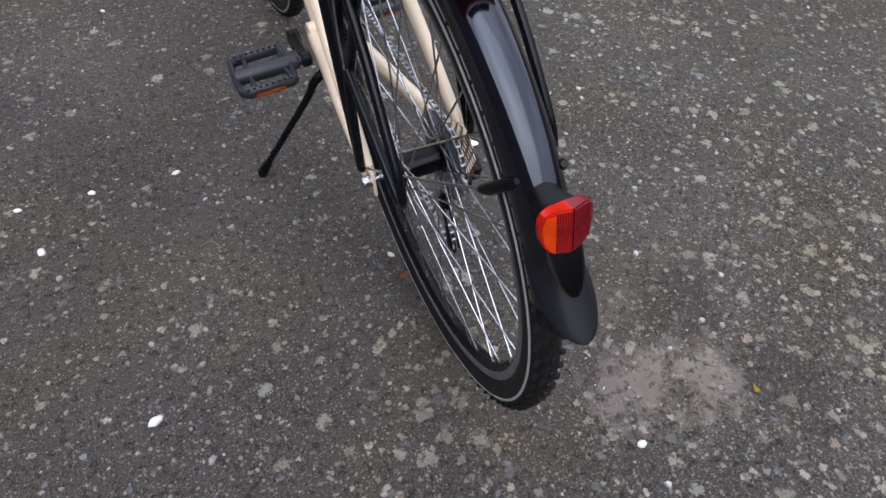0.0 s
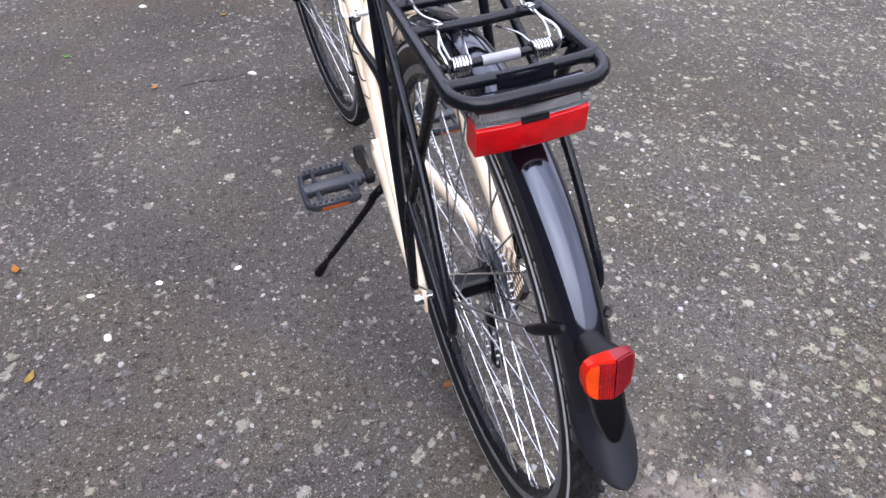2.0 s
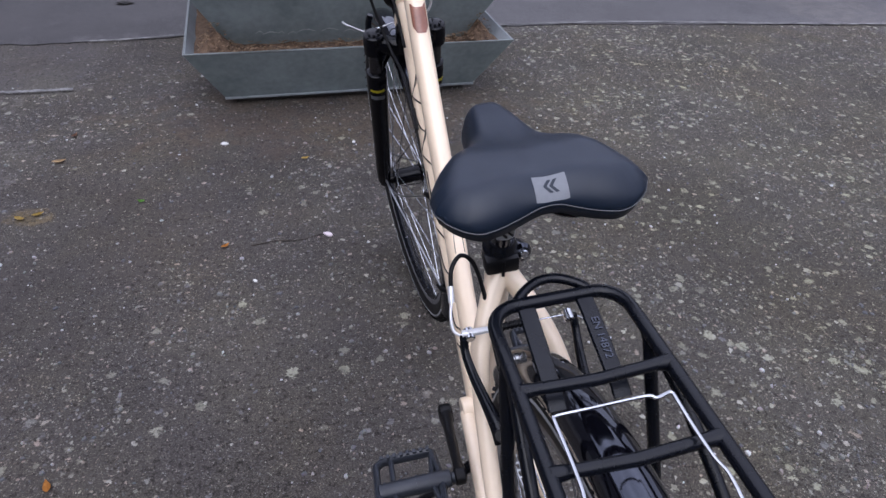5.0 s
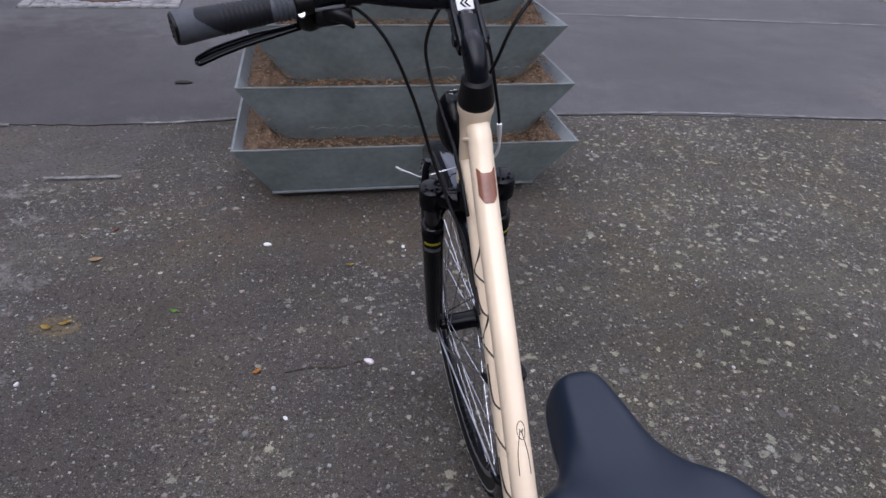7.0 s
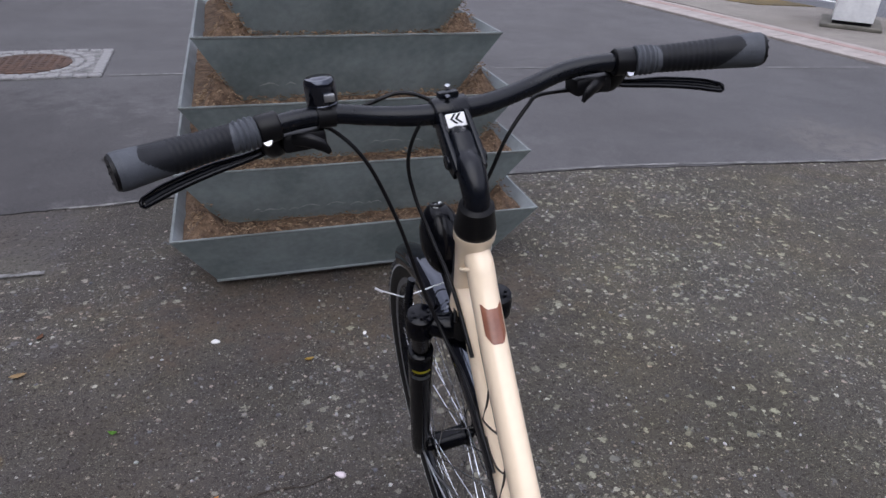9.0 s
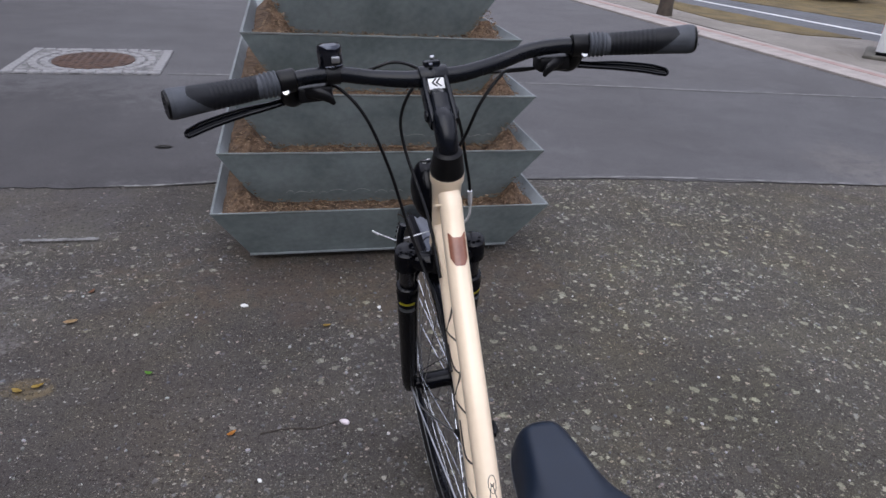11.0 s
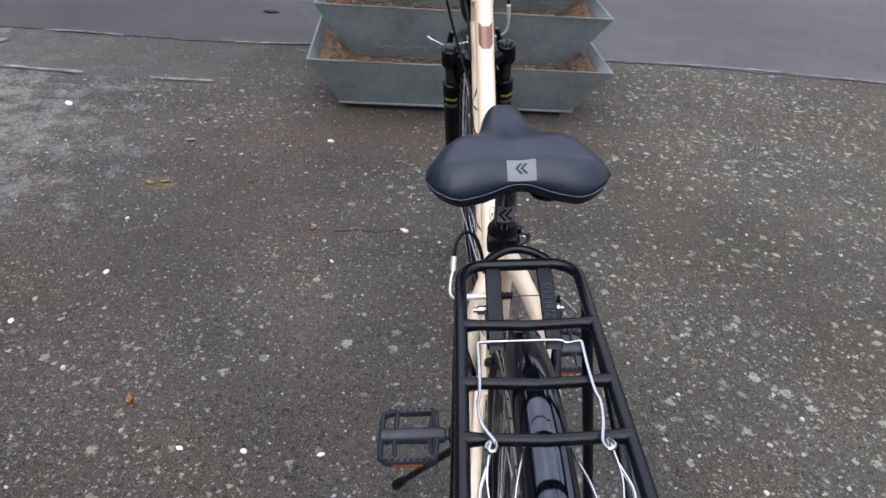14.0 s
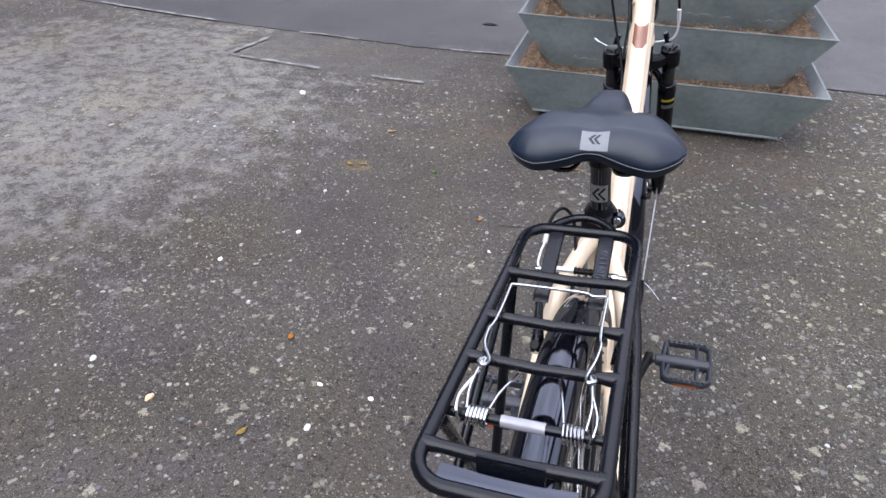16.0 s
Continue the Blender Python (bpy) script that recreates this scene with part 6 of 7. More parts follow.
def frame_prints():
    """Decals that lie on the big tube, and a dark line along its crease."""
    def on_tube(t, a, lift=0.0003):
        """t along the tubes from the head; a in degrees: up to 150 round the upper tube (90 on top), beyond that down the left of the lower one."""
        c, v, r = tube_place(t)
        u = Vector((1, 0, 0))
        co, si = math.cos(radians(a)), math.sin(radians(a))
        if a <= 132:
            co, si = (math.copysign(abs(w) ** (2 / 2.2), w) for w in (co, si))
            return upper_axis(t) + u * co * (0.0168 + lift) + v * si * (UPPER_R + lift)
        b = radians(113 + (a - 132) * 0.62)
        co, si = (math.copysign(abs(w) ** (2 / 2.5), w) for w in (math.cos(b), math.sin(b)))
        return lower_axis(t) + u * co * (0.0222 + lift) + v * si * (LOWER_R + lift)

    bm = B()
    rows = []
    for i in range(15):
        t = 0.160 + 0.070 * i / 14
        rows.append([bm.verts.new(on_tube(t - 0.018 * max(0, abs(k - 6) - 2.5) / 3.5, 40 + 92 * k / 12, 0.0004)) for k in range(13)])
    for a, b in zip(rows, rows[1:]):
        for k in range(12):
            bm.faces.new((a[k], a[k + 1], b[k + 1], b[k]))
    part("wood_decal", bm, WOOD_DECAL, bike, "brown wood-look decal on the tube", smooth=60)
    bar, hook = [(0.0, 222), (0.012, 180), (0.026, 133)], [(0.0, 220), (0.026, 212), (0.050, 185), (0.064, 134)]
    loop = [(0.0, 205), (0.034, 206), (0.052, 196), (0.060, 165), (0.064, 136)]
    slant = [(0.0, 134), (0.020, 160), (0.045, 222)]
    for t, shape in ((0.300, slant), (0.345, bar), (0.372, hook), (0.425, slant), (0.480, bar), (0.512, loop), (0.607, bar), (0.640, hook), (0.690, slant), (0.728, bar), (0.757, loop), (0.850, bar)):
        bm = B()
        tube(bm, spline([on_tube(t + u, a, 0.0) for u, a in shape], 6), 0.0015, 6)
        part("print_stroke", bm, DARK_LINEWORK, bike)
    # dark line where the upper and lower tubes meet
    bm = B()
    tube(bm, [on_tube(0.20 + 0.66 * i / 40, 134, 0.0003) for i in range(41)], 0.0009, 6)
    part("crease_line", bm, DARK_LINEWORK, bike, "thin dark line along the tube")
    bm = B()
    ring = [on_tube(0.60 + 0.012 * math.sin(a), 80 + 17 * math.cos(a), 0.0002) for a in np.linspace(0, 2 * math.pi, 21)[:-1]]
    tube(bm, ring, 0.0005, 5, closed=True)
    tube(bm, spline([on_tube(0.598, 88, 0.0002), on_tube(0.603, 80, 0.0002), on_tube(0.598, 73, 0.0002)], 4), 0.0006, 5)
    part("round_print", bm, DARK_LINEWORK, bike)
    for a in (62, 104):
        bm = B()
        tube(bm, spline([on_tube(0.60, a - (18 if a > 90 else -18), 0.0002), on_tube(0.63, a, 0.0002), on_tube(0.66, a + (4 if a > 90 else -4), 0.0002)], 4), 0.0006, 5)
        part("print_stroke", bm, DARK_LINEWORK, bike)


frame_prints()


# ---------------------------------------------------------------- kerb, road and far things
def kerb():
    """Two rows of kerb stones along the lane: pale outside, reddish inside."""
    root = tagged(new("kerb"), "low kerb of pale and reddish concrete stones", "kerb", kind="structure")
    pale = material("pale_kerb_concrete", (0.33, 0.295, 0.27), 0.85, scale=6, second=(0.24, 0.21, 0.195), bump=0.4, bump_scale=120)
    rnd = random.Random(4)
    a, b = Vector((5.27, 4.2, 0)), Vector((3.4, 13.2, 0))
    d = (b - a).normalized()
    side = Vector((d.y, -d.x, 0))
    n = 19
    for row, (off, wide, mat) in enumerate(((0.035, 0.35, pale), (0.270, 0.115, PINK_KERB), (0.385, 0.110, pale))):
        for k in range(n):
            t0 = (k + 0.15 * row) / n
            c = a + (b - a) * t0 + side * off
            bm = B()
            box(bm, (0, 0, 0), (wide - 0.008, (b - a).length / n - 0.01, 0.06), bevel=0.006)
            ob = part("kerb_stone", bm, mat, root, smooth=0)
            ob.matrix_basis = Matrix.Translation((c.x, c.y, 0.0 + rnd.uniform(-0.002, 0.002))) @ Matrix.Rotation(math.atan2(-d.x, d.y), 4, "Z")


kerb()
tagged(slab("pavement_path", [(5.75, 3.9), (5.40, 5.7), (5.02, 8.3), (4.40, 11.1), (3.9, 13.2), (4.6, 13.2), (5.15, 11.6), (5.5, 9.4), (6.1, 8.45), (7.0, 8.3), (12, -6), (9, -8)], -0.01, 0.012, PATH_GRAVEL), "sandy grey path beyond the kerb", "pavement", kind="structure")
tagged(slab("ground_verge", [(5.15, 11.6), (5.5, 9.4), (6.1, 8.45), (6.95, 8.35), (5.9, 11.6), (4.9, 14.5), (4.2, 14.5)], -0.01, 0.020, DRY_GRASS, jitter=0.02), "strip of dry yellowish grass", "grass verge", kind="structure")
tagged(slab("road", [(7.0, 8.3), (5.9, 11.6), (2.2, 22.6), (7.2, 24.0), (11.2, 12.3), (17.5, -6), (12, -6)], -0.01, 0.008, ROAD_ASPHALT), "grey asphalt road with a white edge line", "road", kind="structure")
tagged(slab("road_line", [(7.66, 8.70), (7.76, 8.735), (4.60, 18.1), (4.50, 18.06)], 0.004, 0.012, material("road_paint", (0.7, 0.7, 0.69), 0.7, vary=0.2, scale=6)), "white painted road line", "road marking", kind="structure")
tagged(slab("ground_far_verge", [(9.1, 9.0), (8.7, 10.06), (8.02, 11.49), (7.31, 12.62), (3.6, 21.5), (6, 60), (60, 60), (60, -6), (14.5, -6)], -0.01, 0.018, DRY_GRASS), "dry grass beyond the road", "grass verge", kind="structure")


def asphalt_seams():
    """Pale gritty edges where the smooth asphalt was laid."""
    for pts, w in (([(-0.80, 3.035), (-0.3, 3.06), (0.2, 3.085), (0.85, 3.11), (1.2, 3.125), (1.63, 3.12), (2.2, 3.075), (2.8, 3.035), (3.6, 3.0)], 0.022),
                   ([(-2.28, 2.455), (-2.05, 2.445), (-1.72, 2.435)], 0.026), ([(-1.42, 2.43), (-1.28, 2.432), (-1.14, 2.44)], 0.022),
                   ([(-3.73, 3.045), (-3.2, 3.0), (-2.75, 2.975)], 0.03), ([(-1.25, 2.972), (-1.05, 2.985), (-0.80, 3.035)], 0.016),
                   ([(-2.30, 2.44), (-2.25, 2.79)], 0.034), ([(-2.14, 2.945), (-1.985, 2.96), (-1.75, 2.95)], 0.018),
                   ([(-1.45, 5.16), (-0.6, 5.19), (1.46, 5.207), (3.0, 5.13), (4.462, 5.06), (5.0, 5.03)], 0.028)):
        bm = B()
        line = spline([(x, y, 0) for x, y in pts], 14)
        rnd = random.Random(len(pts))
        lo, hi = [], []
        for i, p in enumerate(line):
            d = (line[min(i + 1, len(line) - 1)] - line[max(i - 1, 0)]).normalized()
            s = Vector((-d.y, d.x, 0))
            lo.append(bm.verts.new(p - s * w * rnd.uniform(0.05, 0.5) + Vector((0, 0, 0.0105))))
            hi.append(bm.verts.new(p + s * w * rnd.uniform(0.05, 0.5) + Vector((0, 0, 0.0135))))
        for i in range(len(line) - 1):
            bm.faces.new((lo[i], lo[i + 1], hi[i + 1], hi[i]))
        tagged(part("trim", bm, PALE_LINE, smooth=0), "pale gritty seam in the asphalt", "seam", kind="structure")


asphalt_seams()


def manhole():
    """A round rusty cover set in rings of granite setts."""
    c = Vector((-2.06, 5.50, 0.010))
    root = tagged(new("manhole"), "rusty round manhole cover set in grey granite setts", "manhole cover")
    root.matrix_world = Matrix.Translation(c) @ Matrix.Rotation(radians(5), 4, "Z")
    rust = material("rusty_iron", (0.10, 0.055, 0.035), 0.75, 0.3, scale=25, second=(0.05, 0.032, 0.026), bump=0.5, bump_scale=60)
    sett = material("granite_sett", (0.25, 0.245, 0.24), 0.85, scale=30, second=(0.155, 0.152, 0.155), bump=0.5, bump_scale=180)
    bm = B()
    tube(bm, [(0, 0, -0.02), (0, 0, 0.010), (0, 0, 0.014)], [0.29, 0.29, 0.284], 48)
    cover = part("cover", bm, rust, root)
    bm = B()
    for i in range(-4, 5):
        for j in range(-4, 5):
            if math.hypot(i, j) < 4.6:
                box(bm, (i * 0.055, j * 0.055, 0.0145), (0.03, 0.03, 0.005))
    tagged(part("cover_stud", bm, rust, cover, smooth=0), kind="stuff")
    bm = B()
    box(bm, (0, 0, -0.008), (1.06, 0.84, 0.024))
    part("bedding", bm, PALE_LINE, root, smooth=0)
    rnd = random.Random(12)
    base = bmesh.new()
    box(base, (0, 0, 0), (0.082, 0.072, 0.05), bevel=0.012)
    me = bpy.data.meshes.new("sett")
    base.to_mesh(me)
    base.free()
    me.materials.append(sett)

    def put(x, y, a, sx=1.0, sy=1.0):
        ob = new("sett", me)
        ob.parent = root
        ob.matrix_basis = Matrix.Translation((x, y, -0.012 + rnd.uniform(-0.002, 0.003))) @ Matrix.Rotation(a + rnd.uniform(-0.05, 0.05), 4, "Z") @ Matrix.Diagonal((sx * rnd.uniform(0.92, 1.05), sy * rnd.uniform(0.92, 1.05), 1, 1))

    for ring, r in enumerate((0.335, 0.415)):
        n = int(2 * math.pi * r / 0.088)
        for k in range(n):
            a = 2 * math.pi * (k + 0.5 * ring) / n
            if abs(r * math.sin(a)) < 0.37:
                put(r * math.cos(a), r * math.sin(a), a + math.pi / 2, 1, 0.95)
    for k in range(12):
        for y in (-0.385, 0.385):
            put(-0.49 + 0.089 * k, y, 0)
    for k in range(9):
        for x in (-0.495, 0.495):
            if abs(-0.30 + 0.078 * k) < 0.34:
                put(x, -0.30 + 0.078 * k, math.pi / 2)


manhole()


def poster_stand():
    root = tagged(new("poster_stand"), "white poster stand with blue and red printing on a concrete foot", "poster stand")
    root.matrix_world = pose(6.33, 7.02, 0.012, 0, 0, 48)
    conc = material("weathered_concrete", (0.13, 0.12, 0.10), 0.9, scale=6, second=(0.08, 0.075, 0.065), bump=0.4, bump_scale=100)
    white = material("printed_white_sheet", (0.78, 0.79, 0.80), 0.5, scale=4, second=(0.62, 0.63, 0.65))
    blue = material("blue_print", (0.03, 0.20, 0.50), 0.5, vary=0.2, scale=8)
    red = material("red_print", (0.60, 0.10, 0.10), 0.5, vary=0.2, scale=8)
    green = material("green_print", (0.06, 0.28, 0.10), 0.5, vary=0.2, scale=8)
    bm = B()
    box(bm, (0, 0, 0.02), (0.88, 0.64, 0.04), bevel=0.010)
    part("concrete_foot", bm, conc, root)
    bm = B()
    box(bm, (0, 0, 0.060), (0.66, 0.40, 0.04), bevel=0.004)
    part("plinth", bm, BLACK_PAINT, root)
    for s in (-1, 1):
        bm = B()
        box(bm, (0, s * 0.20, 0.85), (0.70, 0.02, 1.54), bevel=0.003)
        p = part("poster_panel", bm, white, root)
        for (x, z), (w, h), mat in (((-0.17, 0.62), (0.20, 0.30), blue), ((0.10, 0.30), (0.30, 0.10), red), ((0.22, 0.55), (0.05, 0.40), green), ((0.0, 0.95), (0.5, 0.12), red), ((0.0, 1.2), (0.5, 0.2), blue)):
            bm = B()
            box(bm, (x, s * 0.212, z), (w, 0.004, h))
            part("print_bar", bm, mat, p, smooth=0)
    for s in (-1, 1):
        bm = B()
        box(bm, (s * 0.345, 0, 0.85), (0.02, 0.38, 1.54), bevel=0.003)
        p = part("side_panel", bm, white, root)
        bm = B()
        box(bm, (s * 0.357, 0.03, 0.58), (0.004, 0.18, 0.36))
        part("print_bar", bm, blue, p, smooth=0)


poster_stand()


def post():
    root = tagged(new("wooden_post"), "dark weathered round wooden post beside the path", "post")
    root.matrix_world = pose(4.74, 9.84, 0.012, 0, 0, 0)
    bm = B()
    rnd = random.Random(2)
    tube(bm, [(rnd.uniform(-0.004, 0.004), rnd.uniform(-0.004, 0.004), z) for z in (-0.02, 0.0, 0.15, 0.4, 0.7, 1.0, 1.18, 1.2)], [0.125, 0.120, 0.104, 0.098, 0.096, 0.095, 0.095, 0.085], 20)
    part("shaft", bm, material("dark_bark_wood", (0.085, 0.065, 0.05), 0.9, scale=9, second=(0.04, 0.032, 0.026), bump=0.8, bump_scale=40, depth=0.01), root)


post()


def parked_car():
    """A dark car that stands on the far verge with its tail to the road."""
    car = tagged(new("parked_car"), "dark parked car standing on dry grass beyond the road", "car")
    car.matrix_world = pose(10.35, 15.15, 0.018, 0, 0, 2)
    paint = material("dark_car_paint", (0.02, 0.021, 0.024), 0.25, vary=0.2, scale=3, coat=0.6)
    glass = material("dark_car_glass", (0.02, 0.022, 0.025), 0.05, vary=0.1, scale=3)
    side = [(-2.05, 0.32), (-2.10, 0.55), (-2.06, 0.88), (-1.95, 0.98), (-1.55, 1.42), (0.25, 1.46), (0.95, 1.02), (1.95, 0.88), (2.08, 0.62), (2.05, 0.30)]
    bm = B()
    rows = [[bm.verts.new((x, y, 0.30 + (z - 0.30) * f if z > 1.0 else z)) for y, z in side] for x, f in ((-0.85, 0.985), (-0.74, 1.0), (0.74, 1.0), (0.85, 0.985))]
    for a, b in zip(rows, rows[1:]):
        for i in range(len(side)):
            j = (i + 1) % len(side)
            bm.faces.new((a[i], a[j], b[j], b[i]))
    bm.faces.new(rows[0][::-1]), bm.faces.new(rows[-1])
    bmesh.ops.bevel(bm, geom=bm.edges[:], offset=0.03, segments=2, affect="EDGES")
    part("body", bm, paint, car)
    bm = B()
    box(bm, (0, -1.76, 1.20), (1.30, 0.012, 0.46), bevel=0.003, rot=Matrix.Rotation(radians(-42), 3, "X"))
    part("rear_window", bm, glass, car)
    for s in (-1, 1):
        bm = B()
        box(bm, (s * 0.853, -0.55, 1.20), (0.012, 1.5, 0.34), bevel=0.003)
        part("side_window", bm, glass, car)
        bm = B()
        box(bm, (s * 0.68, -2.07, 0.80), (0.24, 0.05, 0.16), bevel=0.02)
        part("tail_lamp", bm, RED_DARK, car, "dark red tail lamp")
        for y in (-1.30, 1.28):
            w = group_part("wheel", car)
            bm = B()
            disc(bm, (s * 0.76, y, 0.31), (1, 0, 0), 0.31, 0.20, 32, chamfer=0.03)
            part("tyre", bm, RUBBER, w)
            bm = B()
            disc(bm, (s * 0.80, y, 0.31), (1, 0, 0), 0.20, 0.14, 24, chamfer=0.015)
            part("wheel_rim", bm, ALLOY, w)


parked_car()


def shading_walls():
    """Plain unseen walls far off on all sides, added to darken low reflections."""
    plaster = material("dull_plaster", (0.15, 0.145, 0.145), 0.9, scale=0.8, second=(0.095, 0.092, 0.092), bump=0.3, bump_scale=20)
    for name, c, size in (("wall_north", (15, 42, 6), (54, 0.5, 12)), ("wall_south", (15, -22, 5), (54, 0.5, 10)), ("wall_west", (-11.5, 9.7, 5), (0.5, 63, 10)), ("wall_east", (41.5, 9.7, 6), (0.5, 63, 12))):
        bm = B()
        box(bm, c, size, bevel=0.02)
        tagged(part(name, bm, plaster, smooth=0), "plain unseen wall added to darken the low sky", "wall", kind="structure")


shading_walls()


# ---------------------------------------------------------------- litter on the ground
def leaf(x, y, size, turn, color, curl=0.006):
    mat = material("fallen_leaf_skin", color, 0.7, vary=0.45, scale=90, bump=0.3, bump_scale=300)
    bm = B()
    n = 8
    mid, left, right = [], [], []
    for i in range(n + 1):
        t = i / n
        w = size * 0.30 * math.sin(math.pi * min(1, t * 1.02)) ** 0.8 * (1 - 0.25 * t)
        z = 0.003 + curl * (abs(t - 0.5) * 2) ** 2
        mid.append(bm.verts.new((size * (t - 0.5), 0.08 * size * math.sin(3 * t), z)))
        left.append(bm.verts.new((size * (t - 0.5), w, z + 0.25 * w)))
        right.append(bm.verts.new((size * (t - 0.5), -w * 0.85, z + 0.35 * w)))
    for i in range(n):
        bm.faces.new((mid[i], mid[i + 1], left[i + 1], left[i]))
        bm.faces.new((mid[i], right[i], right[i + 1], mid[i + 1]))
    bmesh.ops.solidify(bm, geom=bm.faces[:], thickness=0.0006)
    ob = part("fallen_leaf", bm, mat, None, smooth=60)
    ob.matrix_world = pose(x, y, 0.001, 0, 0, turn)
    return ob


ORANGE, OCHRE, BROWN = (0.55, 0.22, 0.03), (0.45, 0.30, 0.06), (0.20, 0.09, 0.045)
for x, y, size, turn, color, words in (
    (-0.500, 1.330, 0.028, 40, ORANGE, "small orange fallen leaf lying on asphalt"),
    (-0.782, 0.608, 0.030, 110, ORANGE, "small orange fallen leaf lying on asphalt"),
    (-0.262, 1.806, 0.030, 10, OCHRE, "small ochre fallen leaf lying on asphalt"),
    (-1.057, 1.868, 0.045, 15, (0.50, 0.34, 0.17), "pale tan curled leaf lying on asphalt"),
    (-0.762, 1.594, 0.026, 160, (0.12, 0.30, 0.03), "small fresh green leaf lying on asphalt"),
    (0.013, 0.072, 0.034, 20, (0.34, 0.15, 0.06), "brown fallen leaf beside the rear wheel"),
    (-1.040, 1.555, 0.035, 30, (0.42, 0.28, 0.05), "yellowed withered leaf lying on asphalt"),
    (-1.085, 1.538, 0.035, -25, (0.40, 0.27, 0.06), "yellowed withered leaf lying on asphalt"),
    (-0.72, 0.30, 0.030, 70, OCHRE, "small ochre fallen leaf lying on asphalt"),
    (-1.05, 2.05, 0.032, 70, BROWN, "brown fallen leaf lying on asphalt"),
    (0.47, -0.36, 0.020, 95, OCHRE, "tiny ochre leaf beside the pale patch"),
    (-1.132, 3.531, 0.10, 2, (0.05, 0.045, 0.04), "dark wet leaf lying on the smooth lane"),
):
    tagged(leaf(x, y, size, turn, color), words, "leaf", "fallen leaves")


def pebble(x, y, size, color, words, seed):
    rnd = random.Random(seed)
    bm = B()
    bmesh.ops.create_icosphere(bm, subdivisions=2, radius=1)
    for v in bm.verts:
        v.co *= 1 + 0.28 * noise.noise(v.co * 1.3 + Vector((seed, 0, 0)))
    bmesh.ops.transform(bm, matrix=Matrix.Diagonal((size / 2, size / 2 * rnd.uniform(0.6, 0.85), size * 0.22, 1)), verts=bm.verts)
    ob = part("pebble", bm, material("pebble_stone", color, 0.6, vary=0.2, scale=60, bump=0.3, bump_scale=300), None, smooth=50)
    ob.matrix_world = pose(x, y, size * 0.10, 0, 0, rnd.uniform(0, 180))
    tagged(ob, words, "pebble", "pebbles")


PALE = (0.72, 0.71, 0.68)
for i, (x, y, size, color, words) in enumerate((
    (-0.211, 1.353, 0.030, (0.66, 0.58, 0.60), "smooth pinkish-white pebble lying on asphalt"),
    (-0.537, 1.942, 0.026, PALE, "small white pebble lying on asphalt"),
    (-0.592, 0.363, 0.022, PALE, "small white pebble lying on asphalt"),
    (-0.448, -0.051, 0.024, PALE, "small white pebble lying on asphalt"),
    (-1.631, 2.114, 0.040, PALE, "angular white stone lying on asphalt"),
    (-0.496, 0.490, 0.016, PALE, "tiny white pebble lying on asphalt"),
    (-0.333, 0.492, 0.017, PALE, "tiny white pebble lying on asphalt"),
    (-0.630, 0.489, 0.016, PALE, "tiny white pebble lying on asphalt"),
    (-0.085, 1.913, 0.017, PALE, "tiny white pebble lying on asphalt"),
    (-1.025, 1.055, 0.020, PALE, "small white pebble lying on asphalt"),
    (-1.169, 0.838, 0.020, PALE, "small white pebble lying on asphalt"),
    (-1.203, 0.365, 0.022, PALE, "small white pebble lying on asphalt"),
    (-0.415, 1.170, 0.015, PALE, "tiny white pebble lying on asphalt"),
    (0.004, 0.131, 0.016, (0.62, 0.58, 0.50), "tiny cream pebble beside the wheel"),
    (0.237, -0.366, 0.016, PALE, "tiny white pebble on the pale patch"),
    (-0.982, 0.311, 0.026, (0.66, 0.45, 0.27), "tan chip of stone lying on asphalt"),
    (-1.776, 5.484, 0.05, PALE, "white stone on the manhole cover"),
)):
    pebble(x, y, size, color, words, i + 1)


def twig():
    bm = B()
    tube(bm, spline([(-0.43, 1.325, 0.003), (-0.36, 1.338, 0.004), (-0.29, 1.336, 0.003), (-0.22, 1.362, 0.004)], 5), [0.0016, 0.0014, 0.001], 6)
    tagged(part("twig", bm, material("dry_twig", (0.05, 0.038, 0.028), 0.85, vary=0.3, scale=80)), "thin dark dry twig lying on asphalt", "twig")


twig()


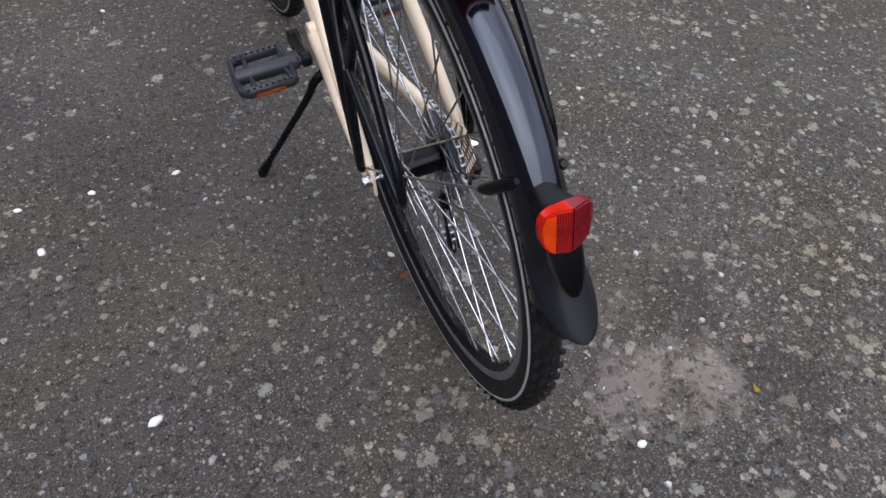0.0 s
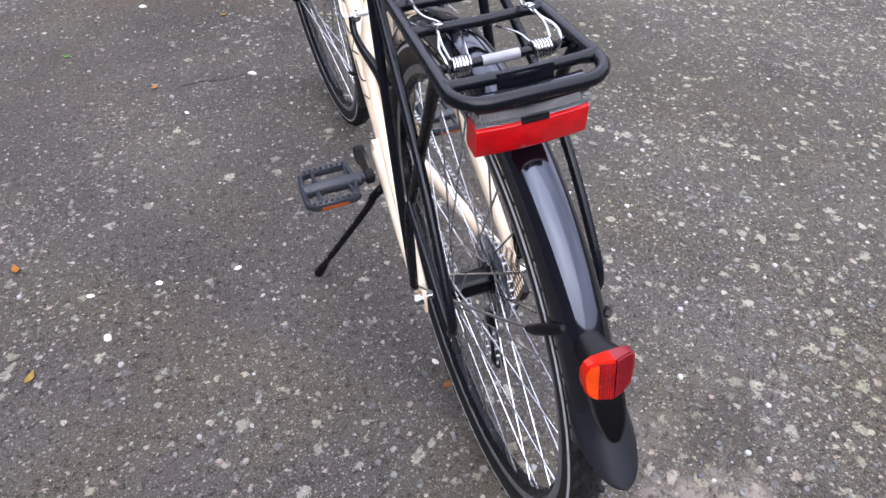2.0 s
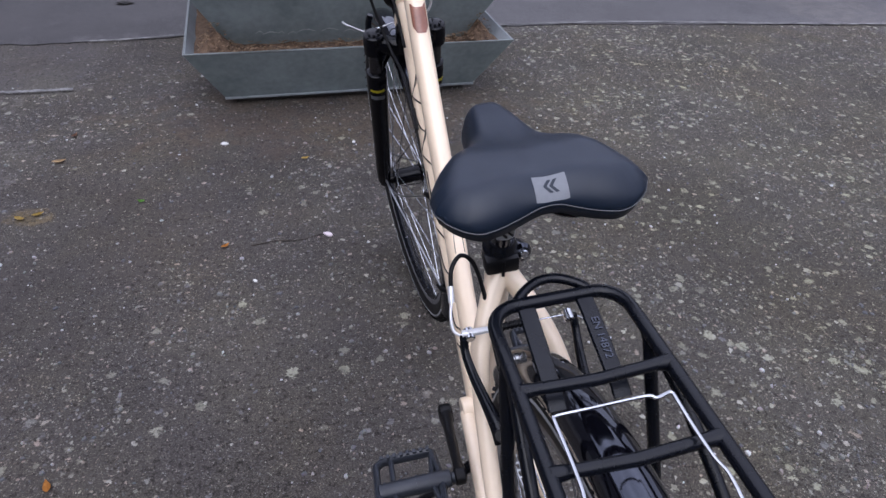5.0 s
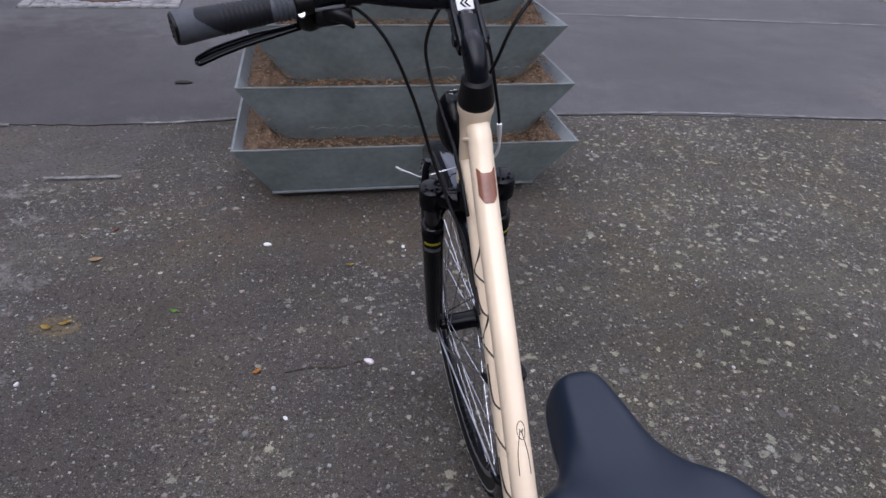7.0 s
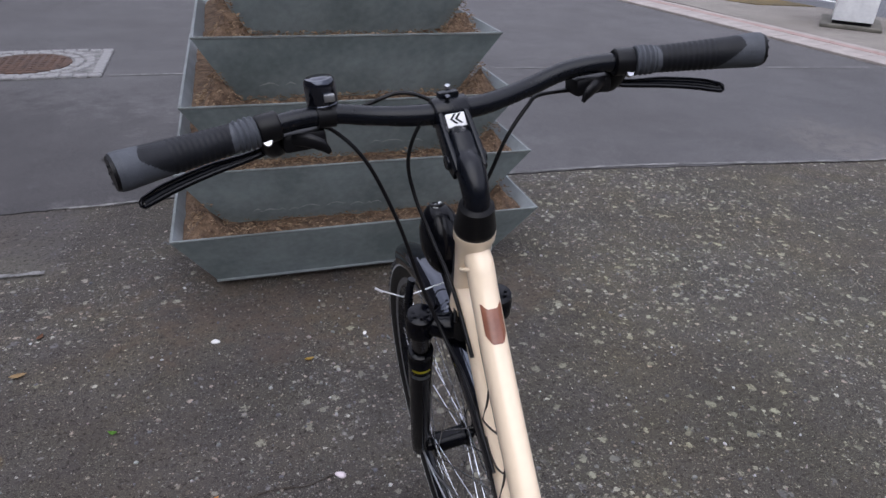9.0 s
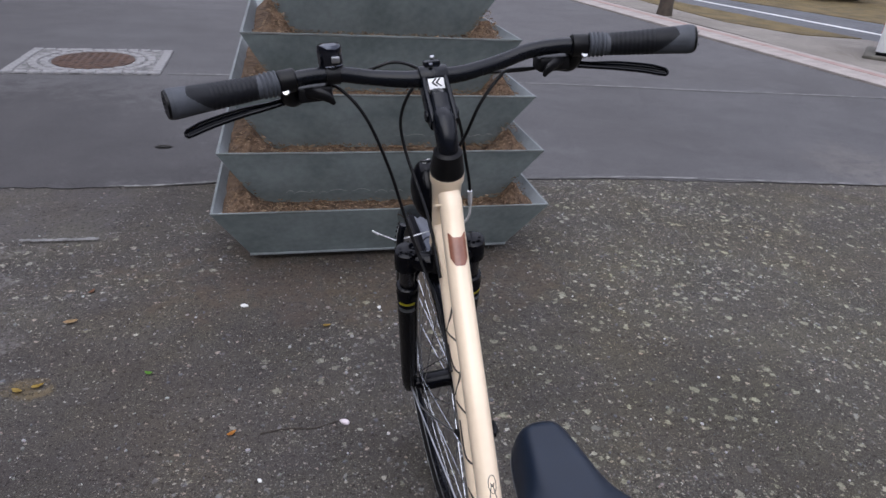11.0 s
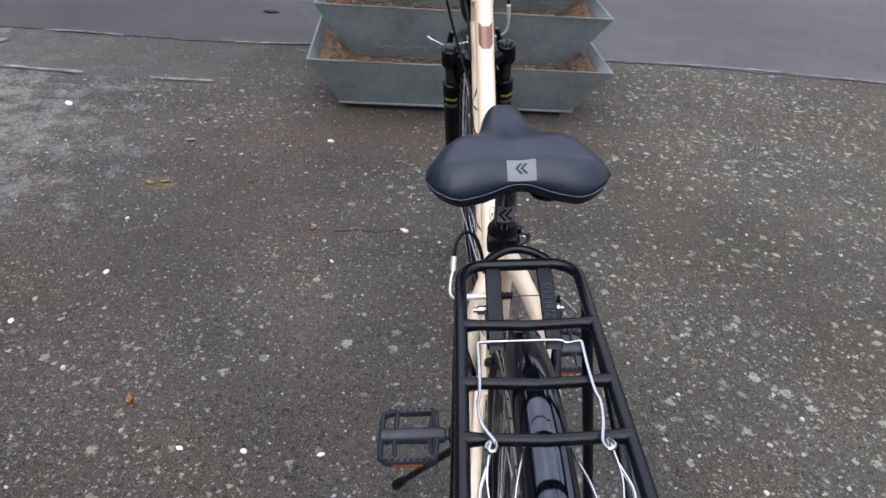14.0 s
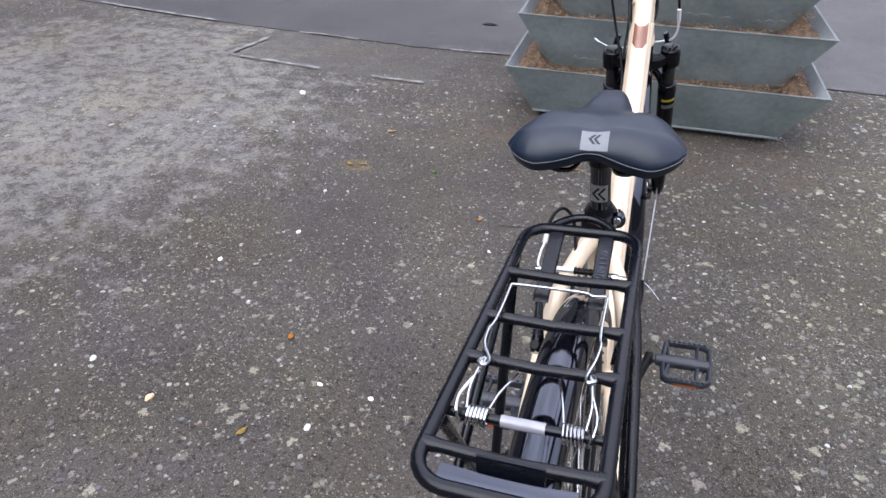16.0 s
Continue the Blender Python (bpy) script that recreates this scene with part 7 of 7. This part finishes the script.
def stone_chips():
    """Chips of stone that stand a little proud of the worn binder."""
    m = bpy.data.materials.new("stone_chip")
    m.use_nodes = True
    n, l = m.node_tree.nodes, m.node_tree.links
    g, cr = n.new("ShaderNodeNewGeometry"), n.new("ShaderNodeValToRGB")
    p = n["Principled BSDF"]
    p.inputs["Roughness"].default_value = 0.85
    tones = [(0.0, (0.10, 0.10, 0.11)), (0.35, (0.17, 0.17, 0.17)), (0.6, (0.24, 0.24, 0.21)), (0.8, (0.27, 0.22, 0.19)), (0.93, (0.38, 0.38, 0.37)), (1.0, (0.70, 0.70, 0.68))]
    while len(cr.color_ramp.elements) < len(tones):
        cr.color_ramp.elements.new(0.5)
    for e, (pos, c) in zip(cr.color_ramp.elements, tones):
        e.position, e.color = pos, (*c, 1)
    grain, mul, co = n.new("ShaderNodeTexNoise"), n.new("ShaderNodeMix"), n.new("ShaderNodeTexCoord")
    grain.inputs["Scale"].default_value = 300
    mul.data_type, mul.blend_type = "RGBA", "MULTIPLY"
    mul.inputs[0].default_value = 0.6
    l.new(co.outputs["Object"], grain.inputs["Vector"])
    l.new(g.outputs["Random Per Island"], cr.inputs[0]), l.new(cr.outputs[0], mul.inputs[6]), l.new(grain.outputs["Color"], mul.inputs[7]), l.new(mul.outputs[2], p.inputs["Base Color"])
    rng = np.random.default_rng(7)
    verts, faces = [], []
    for k in range(9000):
        x, y = rng.uniform(-1.9, 2.3), rng.uniform(-0.9, 2.95)
        dist = math.hypot(x, y - 0.4)
        if rng.random() > 1.25 - dist / 2.6:
            continue
        size = 0.0022 + 0.0075 * rng.random() ** 3
        q = 6
        a0 = rng.uniform(0, 6.28)
        asp = rng.uniform(0.55, 0.95)
        base = len(verts)
        h = size * rng.uniform(0.12, 0.3)
        ring = []
        for j in range(q):
            a = a0 + 2 * math.pi * j / q
            r = size * rng.uniform(0.7, 1.15)
            ring.append((r * math.cos(a), asp * r * math.sin(a)))
        c, s = math.cos(a0), math.sin(a0)
        for f, z in ((1.0, -0.003), (0.72, h + 0.002)):
            verts += [(x + f * (c * u - s * v), y + f * (s * u + c * v), z) for u, v in ring]
        faces.append([base + q + j for j in range(q)])
        faces += [[base + j, base + (j + 1) % q, base + q + (j + 1) % q, base + q + j] for j in range(q)]
    me = bpy.data.meshes.new("stone_chips")
    me.from_pydata(verts, [], faces)
    me.materials.append(m)
    tagged(new("stone_chips", me), "pale stone chips bedded in worn asphalt", "gravel", kind="stuff")


stone_chips()
